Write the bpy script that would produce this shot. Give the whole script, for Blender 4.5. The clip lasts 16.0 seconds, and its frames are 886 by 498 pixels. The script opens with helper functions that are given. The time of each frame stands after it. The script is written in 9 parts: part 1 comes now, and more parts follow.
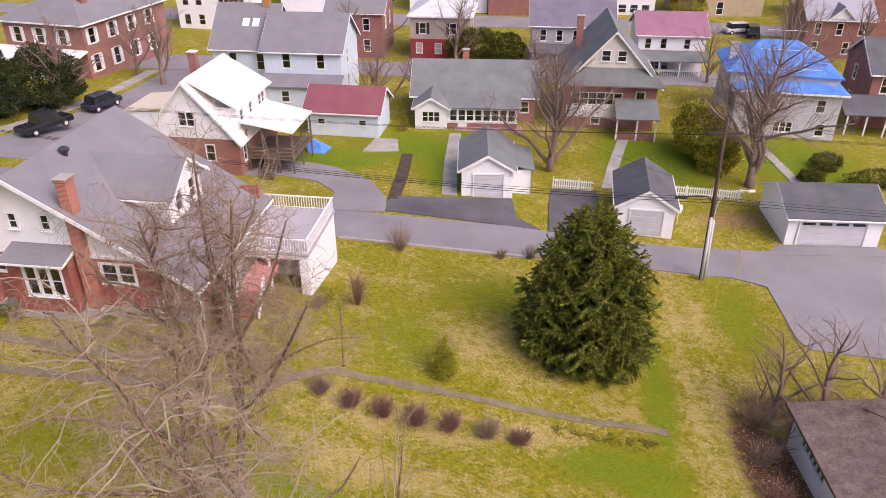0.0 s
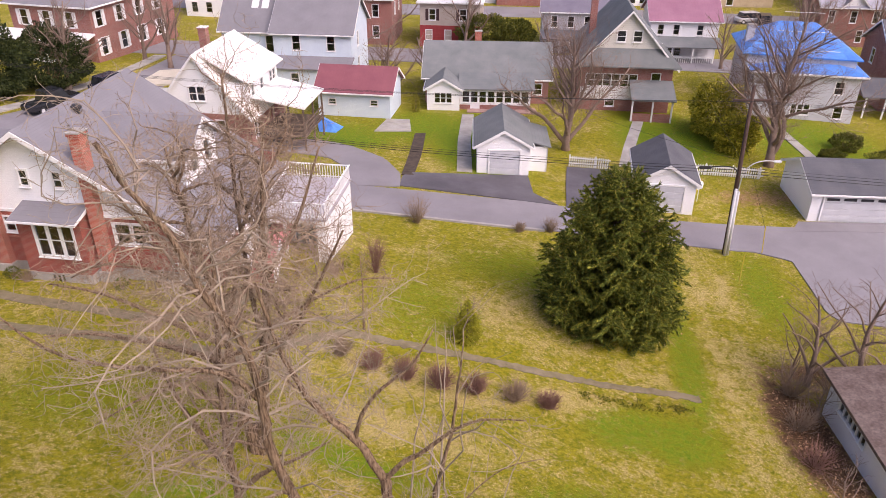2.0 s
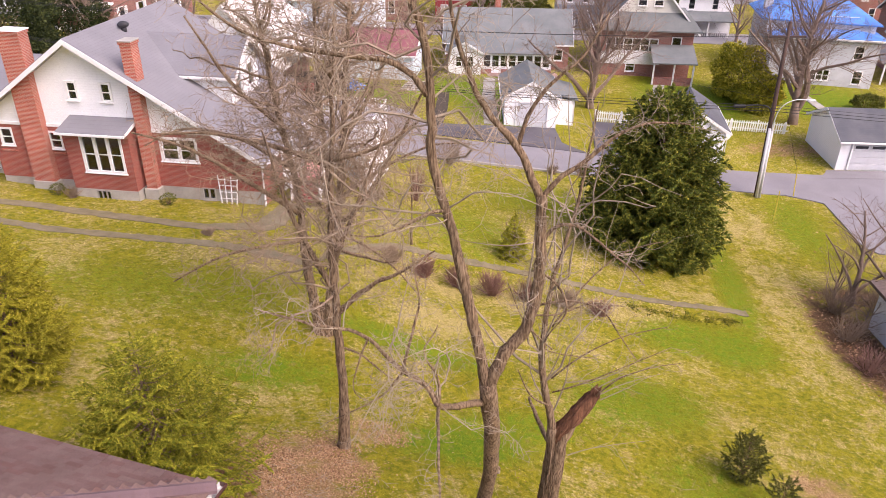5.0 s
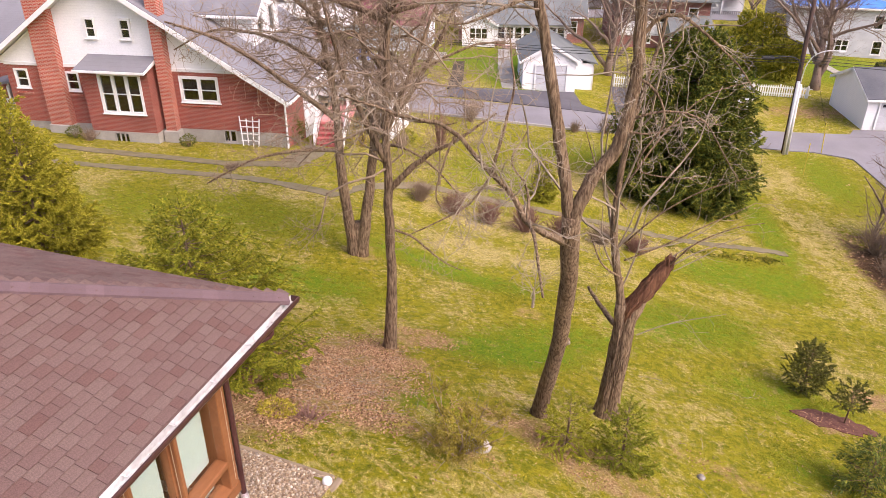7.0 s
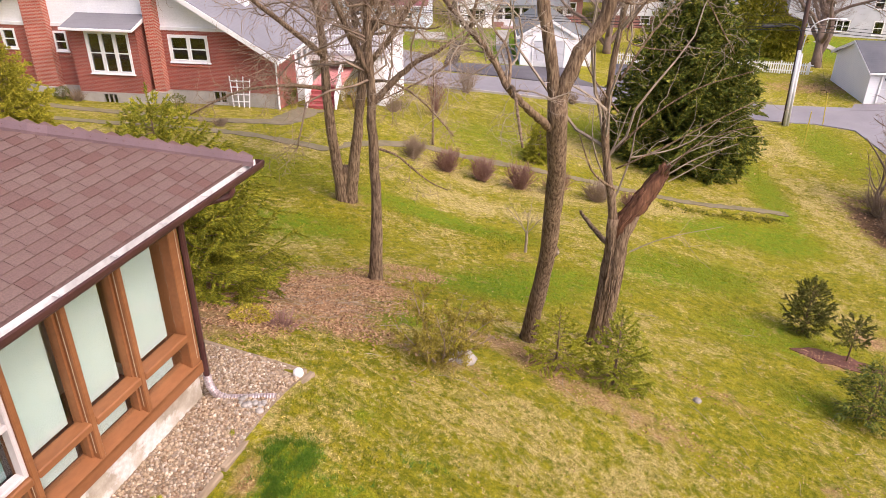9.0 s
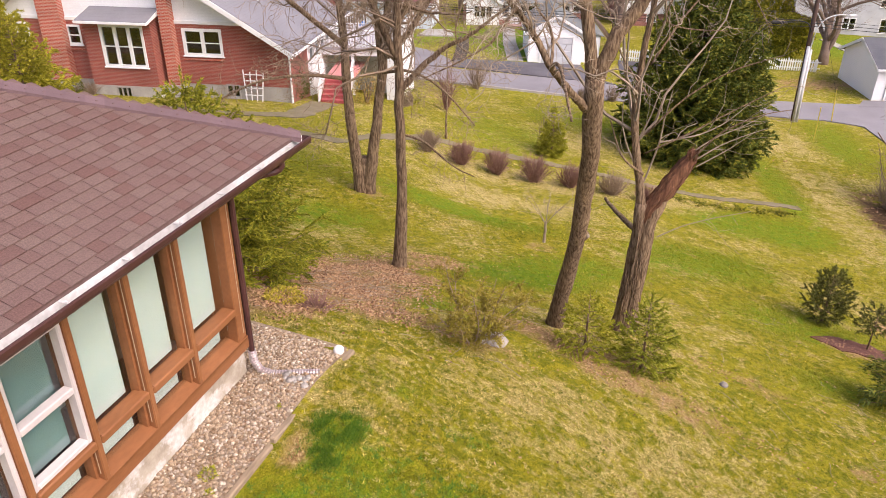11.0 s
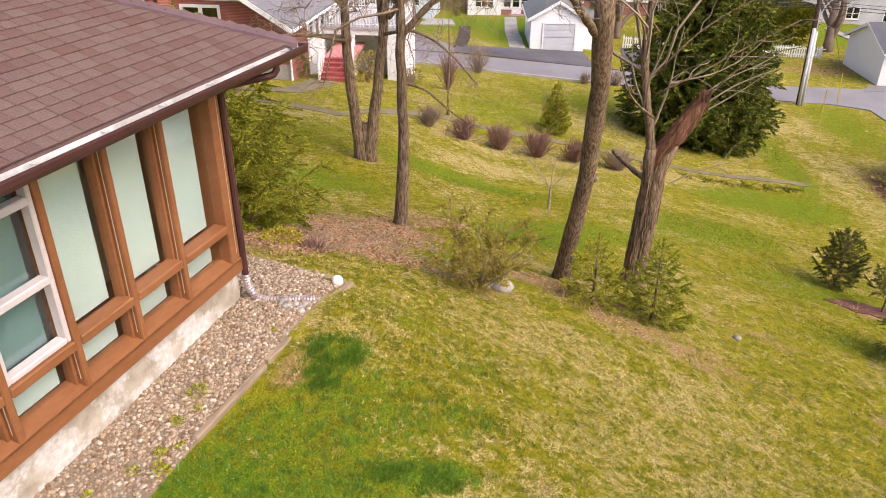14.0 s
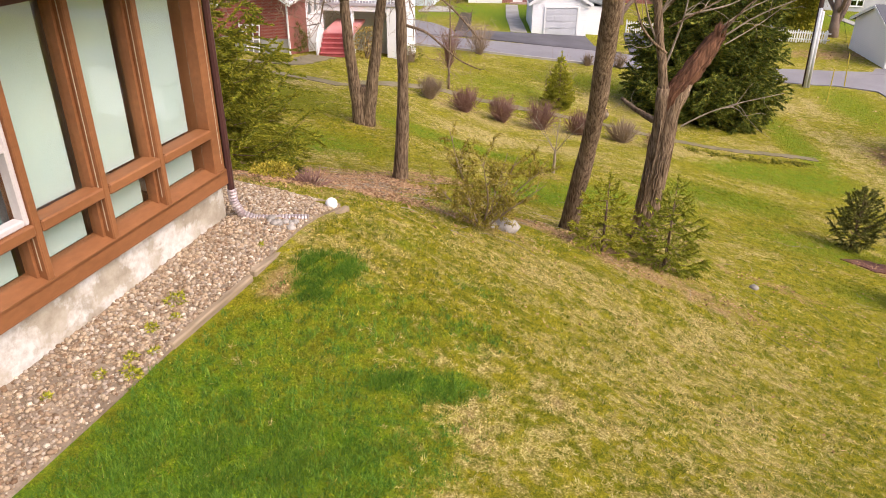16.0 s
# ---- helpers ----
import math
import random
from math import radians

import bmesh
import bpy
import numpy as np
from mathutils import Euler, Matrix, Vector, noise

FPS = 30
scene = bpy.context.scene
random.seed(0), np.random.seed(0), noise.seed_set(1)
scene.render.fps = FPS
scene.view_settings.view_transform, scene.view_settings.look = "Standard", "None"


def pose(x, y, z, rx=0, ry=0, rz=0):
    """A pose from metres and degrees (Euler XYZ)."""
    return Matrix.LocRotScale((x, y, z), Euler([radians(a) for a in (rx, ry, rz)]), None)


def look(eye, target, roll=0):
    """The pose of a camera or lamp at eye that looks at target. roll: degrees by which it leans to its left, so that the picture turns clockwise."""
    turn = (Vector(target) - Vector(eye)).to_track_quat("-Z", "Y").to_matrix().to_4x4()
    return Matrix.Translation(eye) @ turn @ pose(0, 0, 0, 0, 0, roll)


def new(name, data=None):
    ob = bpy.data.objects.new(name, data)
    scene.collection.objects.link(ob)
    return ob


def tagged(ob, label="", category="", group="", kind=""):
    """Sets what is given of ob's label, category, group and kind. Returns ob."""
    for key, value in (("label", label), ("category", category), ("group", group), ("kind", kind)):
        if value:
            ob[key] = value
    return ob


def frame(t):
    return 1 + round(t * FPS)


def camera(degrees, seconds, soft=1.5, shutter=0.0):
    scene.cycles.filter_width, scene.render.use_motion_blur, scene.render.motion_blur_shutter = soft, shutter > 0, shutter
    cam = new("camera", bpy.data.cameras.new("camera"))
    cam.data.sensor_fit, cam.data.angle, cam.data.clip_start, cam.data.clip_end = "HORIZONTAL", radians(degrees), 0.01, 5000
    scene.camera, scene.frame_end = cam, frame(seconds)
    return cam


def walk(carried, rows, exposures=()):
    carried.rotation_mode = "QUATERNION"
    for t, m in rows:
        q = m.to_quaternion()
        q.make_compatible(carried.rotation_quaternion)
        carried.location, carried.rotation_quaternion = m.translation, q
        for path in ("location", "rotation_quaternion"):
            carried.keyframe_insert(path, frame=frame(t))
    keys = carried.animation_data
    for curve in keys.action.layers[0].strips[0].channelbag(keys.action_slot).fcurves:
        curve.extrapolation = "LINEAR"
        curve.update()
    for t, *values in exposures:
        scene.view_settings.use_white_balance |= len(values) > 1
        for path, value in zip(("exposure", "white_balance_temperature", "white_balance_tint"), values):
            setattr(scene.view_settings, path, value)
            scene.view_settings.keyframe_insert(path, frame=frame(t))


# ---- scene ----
cam = camera(62.3, 16.0, soft=0.7)
METRES, EYE, TILT, LEAN, TURN = 17.5, 18.7, -29.5, 0.0, 0.0
ROWS = [
    (0.0, 0.0, 0.0, 0.0, 0.0, 0.0, 0.0),
    (0.5, -0.0076, 0.0204, -0.0329, 0.03, 0.11, -0.0),
    (1.0, -0.0166, 0.0371, -0.0646, 0.03, 0.18, -0.13),
    (1.5, -0.0385, 0.0522, -0.0962, 0.02, 0.23, -0.21),
    (2.0, -0.0665, 0.0663, -0.1256, 0.04, 0.33, -0.24),
    (2.5, -0.0957, 0.0764, -0.1603, 0.0, 0.46, -0.29),
    (3.0, -0.1203, 0.076, -0.2043, -0.01, 0.52, -0.32),
    (5.5, -0.2463, 0.0719, -0.4355, -0.3, 0.98, -0.55),
    (6.0, -0.2808, 0.0883, -0.4825, -0.18, 1.07, -0.29),
    (6.5, -0.2867, 0.1114, -0.5291, -0.17, 1.19, -0.28),
    (7.0, -0.2854, 0.1287, -0.566, -0.16, 1.23, -0.36),
    (7.5, -0.2856, 0.1466, -0.5994, -0.12, 1.26, -0.34),
    (8.0, -0.2828, 0.1604, -0.63, -0.1, 1.32, -0.32),
    (8.5, -0.2738, 0.1711, -0.661, -0.09, 1.35, -0.33),
    (9.0, -0.2642, 0.1699, -0.6736, -0.07, 1.32, -0.37),
    (11.5, -0.3031, 0.167, -0.7006, -0.06, 1.38, -0.46),
    (12.0, -0.3007, 0.1701, -0.7106, -0.04, 1.42, -0.46),
    (12.5, -0.3003, 0.1753, -0.7226, -0.03, 1.44, -0.48),
    (13.0, -0.3003, 0.1821, -0.7352, -0.02, 1.48, -0.46),
    (13.5, -0.3006, 0.1885, -0.7446, -0.01, 1.47, -0.49),
    (14.0, -0.3009, 0.1975, -0.7579, 0.02, 1.55, -0.42),
    (14.5, -0.3013, 0.2091, -0.7729, 0.02, 1.58, -0.42),
    (15.0, -0.3013, 0.22, -0.7879, 0.04, 1.61, -0.4),
    (15.5, -0.3015, 0.2316, -0.8033, 0.05, 1.62, -0.39),
    (16.0, -0.3017, 0.2429, -0.8201, 0.06, 1.64, -0.39),
]
walk(cam, [(t, pose(0, 0, EYE, TILT, LEAN, TURN) @ pose(METRES * x, METRES * y, METRES * z, 90 + pitch, roll, yaw)) for t, x, y, z, yaw, pitch, roll in ROWS],
     exposures=[(0.0, 0.38, 6320, 29), (3.0, 0.5, 6320, 29), (6.0, 0.8, 6350, 26), (12.0, 0.72, 6370, 21), (16.0, 0.68, 6380, 17)])

# ---- light ----
world = bpy.data.worlds.new("overcast")
scene.world = world
world.use_nodes = True
wn = world.node_tree.nodes
sky = wn.new("ShaderNodeTexSky")
sky.sky_type, sky.sun_disc = "NISHITA", False
sky.sun_elevation, sky.sun_rotation = radians(48), radians(131)
sky.air_density, sky.dust_density, sky.ozone_density = 1.0, 6.0, 0.6
wn["Background"].inputs[1].default_value = 0.15
world.node_tree.links.new(sky.outputs[0], wn["Background"].inputs[0])
sun = new("sun", bpy.data.lights.new("sun", "SUN"))
sun.data.energy, sun.data.angle, sun.data.color = 1.45, radians(55), (1.0, 0.965, 0.92)
sun.matrix_world = look((48, -42, 70), (0, 0, 0))

# ---- mesh helpers ----
class Shape:
    """Collects vertices and faces for one mesh."""

    def __init__(self):
        self.v, self.f = [], []

    def add(self, pts, faces):
        n = len(self.v)
        self.v.extend([tuple(p) for p in pts])
        self.f.extend([tuple(i + n for i in f) for f in faces])
        return self

    def box(self, x0, x1, y0, y1, z0, z1, c=0.0, m=None):
        """A box, with chamfered edges where c > 0."""
        if c <= 0:
            pts = [(x, y, z) for z in (z0, z1) for x, y in ((x0, y0), (x1, y0), (x1, y1), (x0, y1))]
            faces = [(3, 2, 1, 0), (4, 5, 6, 7), (0, 1, 5, 4), (1, 2, 6, 5), (2, 3, 7, 6), (3, 0, 4, 7)]
        else:
            c = min(c, (x1 - x0) * 0.45, (y1 - y0) * 0.45, (z1 - z0) * 0.45)
            pts, idx = [], {}
            for i, (x, sx) in enumerate(((x0, 1), (x1, -1))):
                for j, (y, sy) in enumerate(((y0, 1), (y1, -1))):
                    for k, (z, sz) in enumerate(((z0, 1), (z1, -1))):
                        idx[i, j, k] = len(pts)
                        pts += [(x, y + sy * c, z + sz * c), (x + sx * c, y, z + sz * c), (x + sx * c, y + sy * c, z)]
            q = idx
            faces = []
            for i in (0, 1):
                r = [q[i, 0, 0], q[i, 0, 1], q[i, 1, 1], q[i, 1, 0]]
                faces.append(tuple(r if i == 0 else r[::-1]))
                r = [q[0, i, 0] + 1, q[1, i, 0] + 1, q[1, i, 1] + 1, q[0, i, 1] + 1]
                faces.append(tuple(r if i == 0 else r[::-1]))
                r = [q[0, 0, i] + 2, q[0, 1, i] + 2, q[1, 1, i] + 2, q[1, 0, i] + 2]
                faces.append(tuple(r if i == 0 else r[::-1]))
            for a in (0, 1):
                for b in (0, 1):
                    faces.append((q[a, b, 0], q[a, b, 1], q[a, b, 1] + 1, q[a, b, 0] + 1))
                    faces.append((q[a, 0, b], q[a, 1, b], q[a, 1, b] + 2, q[a, 0, b] + 2))
                    faces.append((q[0, a, b] + 1, q[1, a, b] + 1, q[1, a, b] + 2, q[0, a, b] + 2))
            for k in q.values():
                faces.append((k, k + 1, k + 2))
        if m is not None:
            pts = [m @ Vector(p) for p in pts]
        return self.add(pts, faces)

    def slab(self, poly, t, up=(0, 0, 1)):
        """A flat polygon thickened by t against up."""
        n = len(poly)
        low = [tuple(p[i] - t * up[i] for i in range(3)) for p in poly]
        return self.add(list(poly) + low, [tuple(range(n)), tuple(range(2 * n - 1, n - 1, -1))] + [(i, i + n, (i + 1) % n + n, (i + 1) % n) for i in range(n)])

    def tube(self, pts, radii, n=6, cap=True):
        """A tapered tube along points."""
        P = np.asarray(pts, float)
        R = np.asarray(radii, float) if np.ndim(radii) else np.full(len(P), float(radii))
        T = np.gradient(P, axis=0)
        T /= np.linalg.norm(T, axis=1)[:, None] + 1e-9
        mean = T.mean(0)
        ref = np.eye(3)[np.argmin(np.abs(mean))]
        A = np.cross(T, ref)
        A /= np.linalg.norm(A, axis=1)[:, None] + 1e-9
        B = np.cross(T, A)
        a = np.arange(n) * 2 * np.pi / n
        ring = P[:, None] + R[:, None, None] * (np.cos(a)[None, :, None] * A[:, None] + np.sin(a)[None, :, None] * B[:, None])
        k = len(P)
        faces = [(i * n + j, i * n + (j + 1) % n, (i + 1) * n + (j + 1) % n, (i + 1) * n + j) for i in range(k - 1) for j in range(n)]
        if cap:
            faces += [tuple(range(n - 1, -1, -1)), tuple(range((k - 1) * n, k * n))]
        return self.add(ring.reshape(-1, 3).tolist(), faces)

    def ball(self, c, r, n=8, rough=0.0, rng=None, squash=1.0):
        """A rounded lump."""
        pts, faces, m = [], [], max(3, n // 2)
        for i in range(m + 1):
            th = math.pi * i / m
            for j in range(n):
                ph = 2 * math.pi * j / n
                k = 1 + (rng.uniform(-rough, rough) if rng else 0)
                pts.append((c[0] + r * k * math.sin(th) * math.cos(ph), c[1] + r * k * math.sin(th) * math.sin(ph), c[2] + r * k * squash * math.cos(th)))
        for i in range(m):
            for j in range(n):
                a, b = i * n + j, i * n + (j + 1) % n
                faces.append((a, a + n, b + n, b))
        return self.add(pts, faces)


def mesh_of(name, shape, material, smooth=False):
    me = bpy.data.meshes.new(name)
    me.from_pydata(shape.v, [], shape.f)
    if smooth:
        me.polygons.foreach_set("use_smooth", [True] * len(me.polygons))
    me.materials.append(material)
    return me


def part(name, shape, material, parent, label="", smooth=False):
    ob = new(name, mesh_of(name, shape, material, smooth))
    ob.parent = parent
    if name == "pane":
        ob.visible_shadow = False
    return tagged(ob, label)


def single(name, shape, material, label, category, group="", kind="", smooth=False, m=None):
    """A thing that is one mesh."""
    ob = new(name, mesh_of(name, shape, material, smooth))
    if m is not None:
        ob.matrix_world = m
    return tagged(ob, label, category, group, kind)


def thing(name, m, label, category, group="", kind=""):
    ob = new(name)
    ob.matrix_basis = m
    return tagged(ob, label, category, group, kind)


def tri_mesh(name, V, material, per=3):
    """A mesh of loose triangles or quads from an (n*per, 3) array."""
    n = len(V) // per
    me = bpy.data.meshes.new(name)
    me.vertices.add(len(V))
    me.vertices.foreach_set("co", np.asarray(V, np.float32).ravel())
    me.loops.add(len(V))
    me.loops.foreach_set("vertex_index", np.arange(len(V), dtype=np.int32))
    me.polygons.add(n)
    me.polygons.foreach_set("loop_start", np.arange(0, len(V), per, dtype=np.int32))
    me.update(calc_edges=True)
    me.materials.append(material)
    return me


# ---- materials ----
def nodes_of(name):
    ma = bpy.data.materials.new(name)
    ma.use_nodes = True
    nt = ma.node_tree
    return ma, nt, nt.nodes["Principled BSDF"]


def ramp(nt, fac, stops):
    r = nt.nodes.new("ShaderNodeValToRGB")
    e = r.color_ramp.elements
    while len(e) < len(stops):
        e.new(0.5)
    for k, (p, c) in zip(e, stops):
        k.position, k.color = p, (*c, 1)
    nt.links.new(fac, r.inputs[0])
    return r.outputs[0]


def noise_of(nt, scale, detail=4, vec=None, rough=0.6):
    n = nt.nodes.new("ShaderNodeTexNoise")
    n.inputs["Scale"].default_value, n.inputs["Detail"].default_value, n.inputs["Roughness"].default_value = scale, detail, rough
    if vec is not None:
        nt.links.new(vec, n.inputs["Vector"])
    return n.outputs["Fac"]


def mixc(nt, fac, a, b, mode="MIX"):
    m = nt.nodes.new("ShaderNodeMix")
    m.data_type, m.blend_type = "RGBA", mode
    for s, v in ((0, fac), (6, a), (7, b)):
        if isinstance(v, bpy.types.NodeSocket):
            nt.links.new(v, m.inputs[s])
        else:
            m.inputs[s].default_value = v if s == 0 else (*v, 1)
    return m.outputs[2]


def coords(nt, which="Object"):
    return nt.nodes.new("ShaderNodeTexCoord").outputs[which]


def bump_of(nt, bsdf, height, strength, dist=0.02):
    b = nt.nodes.new("ShaderNodeBump")
    b.inputs["Strength"].default_value, b.inputs["Distance"].default_value = strength, dist
    nt.links.new(height, b.inputs["Height"])
    nt.links.new(b.outputs[0], bsdf.inputs["Normal"])


def surface(name, c1, c2, big=0.6, fine=25.0, rough=0.8, bump=0.3, dist=0.01, speck=0.35, metal=0.0, each=0.0, stretch=None, spec=0.3):
    """A weathered surface: large stains between two colours, fine grain, relief; each: how far single objects differ."""
    ma, nt, b = nodes_of(name)
    v = coords(nt)
    if stretch:
        mp = nt.nodes.new("ShaderNodeMapping")
        mp.inputs["Scale"].default_value = stretch
        nt.links.new(v, mp.inputs[0])
        v = mp.outputs[0]
    base = ramp(nt, noise_of(nt, big, 5, v), [(0.32, c1), (0.68, c2)])
    fn = noise_of(nt, fine, 3, v)
    grain = ramp(nt, fn, [(0.25, (1 - speck,) * 3), (0.75, (1 + 0.0,) * 3)])
    col = mixc(nt, 1.0, base, grain, "MULTIPLY")
    if each:
        oi = nt.nodes.new("ShaderNodeObjectInfo")
        col = mixc(nt, 1.0, col, ramp(nt, oi.outputs["Random"], [(0, (1 - each,) * 3), (1, (1.0,) * 3)]), "MULTIPLY")
    nt.links.new(col, b.inputs["Base Color"])
    b.inputs["Roughness"].default_value, b.inputs["Metallic"].default_value = rough, metal
    b.inputs["Specular IOR Level"].default_value = spec
    bump_of(nt, b, fn, bump, dist)
    return ma


def brickwork(name, c1, c2, mortar, w=0.22, h=0.068, gap=0.01, rough=0.85):
    """Brick courses on upright walls: the horizontal run is taken from x and y together."""
    ma, nt, b = nodes_of(name)
    v = coords(nt)
    sep = nt.nodes.new("ShaderNodeSeparateXYZ")
    nt.links.new(v, sep.inputs[0])
    add = nt.nodes.new("ShaderNodeMath")
    nt.links.new(sep.outputs[0], add.inputs[0])
    nt.links.new(sep.outputs[1], add.inputs[1])
    com = nt.nodes.new("ShaderNodeCombineXYZ")
    nt.links.new(add.outputs[0], com.inputs[0])
    nt.links.new(sep.outputs[2], com.inputs[1])
    br = nt.nodes.new("ShaderNodeTexBrick")
    nt.links.new(com.outputs[0], br.inputs["Vector"])
    for k, val in (("Scale", 1.0), ("Brick Width", w), ("Row Height", h), ("Mortar Size", gap), ("Mortar Smooth", 0.3), ("Bias", 0.0)):
        br.inputs[k].default_value = val
    for k, val in (("Color1", c1), ("Color2", c2), ("Mortar", mortar)):
        br.inputs[k].default_value = (*val, 1)
    st = ramp(nt, noise_of(nt, 0.7, 5, v), [(0.3, (0.72,) * 3), (0.7, (1.0,) * 3)])
    nt.links.new(mixc(nt, 1.0, br.outputs["Color"], st, "MULTIPLY"), b.inputs["Base Color"])
    b.inputs["Roughness"].default_value = rough
    inv = nt.nodes.new("ShaderNodeMath")
    inv.operation, inv.inputs[0].default_value = "SUBTRACT", 1.0
    nt.links.new(br.outputs["Fac"], inv.inputs[1])
    bump_of(nt, b, inv.outputs[0], 0.6, 0.01)
    return ma


def lapped(name, c1, c2, pitch=0.12, rough=0.6, dark=0.75, axis=2, edge=0.12):
    """Lapped boards or shingle courses: a thin shadow line and a step every pitch metres along an axis."""
    ma, nt, b = nodes_of(name)
    v = coords(nt)
    sep = nt.nodes.new("ShaderNodeSeparateXYZ")
    nt.links.new(v, sep.inputs[0])
    m = nt.nodes.new("ShaderNodeMath")
    m.operation, m.inputs[1].default_value = "DIVIDE", pitch
    nt.links.new(sep.outputs[axis], m.inputs[0])
    fr = nt.nodes.new("ShaderNodeMath")
    fr.operation = "FRACT"
    nt.links.new(m.outputs[0], fr.inputs[0])
    base = ramp(nt, noise_of(nt, 0.5, 5, v), [(0.3, c1), (0.7, c2)])
    line = ramp(nt, fr.outputs[0], [(0.0, (dark,) * 3), (edge, (1.0,) * 3)])
    grain = ramp(nt, noise_of(nt, 14, 3, v), [(0.3, (0.92,) * 3), (0.7, (1.0,) * 3)])
    nt.links.new(mixc(nt, 1.0, mixc(nt, 1.0, base, line, "MULTIPLY"), grain, "MULTIPLY"), b.inputs["Base Color"])
    b.inputs["Roughness"].default_value = rough
    b.inputs["Specular IOR Level"].default_value = 0.3
    bump_of(nt, b, fr.outputs[0], 0.5, 0.015)
    return ma


def glazing(name, tint=(0.55, 0.6, 0.6), base=0.09):
    """Window glass: clear, with a mirror gloss that grows at grazing angles."""
    ma = bpy.data.materials.new(name)
    ma.use_nodes = True
    nt = ma.node_tree
    nt.nodes.remove(nt.nodes["Principled BSDF"])
    tr = nt.nodes.new("ShaderNodeBsdfTransparent")
    tr.inputs[0].default_value = (*tint, 1)
    gl = nt.nodes.new("ShaderNodeBsdfGlossy")
    gl.inputs["Roughness"].default_value = 0.04
    lw = nt.nodes.new("ShaderNodeLayerWeight")
    lw.inputs[0].default_value = 0.5
    pw = nt.nodes.new("ShaderNodeMath")
    pw.operation, pw.inputs[1].default_value = "POWER", 4.0
    nt.links.new(lw.outputs["Facing"], pw.inputs[0])
    fr = nt.nodes.new("ShaderNodeMapRange")
    fr.inputs[3].default_value, fr.inputs[4].default_value = base, 0.95
    nt.links.new(pw.outputs[0], fr.inputs[0])
    mx = nt.nodes.new("ShaderNodeMixShader")
    nt.links.new(fr.outputs[0], mx.inputs[0])
    nt.links.new(tr.outputs[0], mx.inputs[1])
    nt.links.new(gl.outputs[0], mx.inputs[2])
    nt.links.new(mx.outputs[0], nt.nodes["Material Output"].inputs[0])
    return ma


old_walk = surface("old overgrown concrete", (0.175, 0.145, 0.08), (0.26, 0.215, 0.14), 1.6, 18, 0.95, 0.4, speck=0.35)
white_paint = surface("white paint", (0.70, 0.70, 0.70), (0.82, 0.82, 0.81), 1.2, 30, 0.5, 0.1, speck=0.08)
white_siding = lapped("white siding", (0.80, 0.81, 0.83), (0.87, 0.87, 0.88), 0.13, 0.6, 0.82)
cream_siding = lapped("cream siding", (0.60, 0.58, 0.52), (0.70, 0.68, 0.63), 0.2)
blue_siding = lapped("pale blue siding", (0.56, 0.65, 0.74), (0.66, 0.75, 0.82), 0.13, 0.6, 0.85)
tan_siding = lapped("tan siding", (0.40, 0.34, 0.30), (0.48, 0.42, 0.37), 0.14)
grey_siding = lapped("grey siding", (0.36, 0.36, 0.38), (0.46, 0.45, 0.46), 0.14)
pale_stucco = surface("pale stucco", (0.46, 0.47, 0.51), (0.58, 0.59, 0.63), 0.9, 18, 0.9, 0.4, speck=0.12)
red_brick = brickwork("red brick", (0.36, 0.085, 0.055), (0.29, 0.062, 0.045), (0.36, 0.2, 0.16))
far_brick = brickwork("old red brick", (0.34, 0.115, 0.09), (0.26, 0.088, 0.07), (0.42, 0.29, 0.25))
chimney_brick = brickwork("chimney brick", (0.48, 0.085, 0.045), (0.37, 0.06, 0.035), (0.55, 0.36, 0.28), gap=0.014)
concrete = surface("concrete", (0.30, 0.28, 0.25), (0.44, 0.42, 0.38), 0.8, 22, 0.9, 0.35, speck=0.22)
asphalt = surface("asphalt", (0.215, 0.2, 0.21), (0.27, 0.255, 0.265), 0.25, 30, 0.9, 0.3, speck=0.2)
fresh_asphalt = surface("dark asphalt", (0.085, 0.08, 0.088), (0.145, 0.135, 0.15), 0.3, 30, 0.8, 0.3, speck=0.25)
roof_grey = lapped("grey shingle", (0.185, 0.18, 0.195), (0.225, 0.22, 0.235), 0.09, 0.9, 0.8)
roof_greygreen = lapped("weathered green-grey shingle", (0.145, 0.16, 0.158), (0.205, 0.215, 0.212), 0.09, 0.9, 0.78)
roof_dark = lapped("dark shingle", (0.085, 0.088, 0.10), (0.13, 0.13, 0.14), 0.09, 0.9, 0.8)
roof_white = lapped("white metal roofing", (0.78, 0.76, 0.71), (0.84, 0.82, 0.78), 0.4, 0.45, 0.95)
roof_maroon = lapped("maroon metal roofing", (0.21, 0.07, 0.085), (0.26, 0.095, 0.11), 0.4, 0.5, 0.9, 0)
roof_purple = lapped("plum metal roofing", (0.26, 0.12, 0.17), (0.32, 0.16, 0.21), 0.4, 0.5, 0.9, 0)
tarp_blue = surface("blue tarpaulin", (0.06, 0.2, 0.6), (0.12, 0.32, 0.75), 0.6, 5, 0.45, 0.5, 0.05, speck=0.2)
glass = glazing("window glass")
curtain = surface("pale curtain", (0.3, 0.3, 0.3), (0.4, 0.4, 0.4), 2, 40, 0.9)
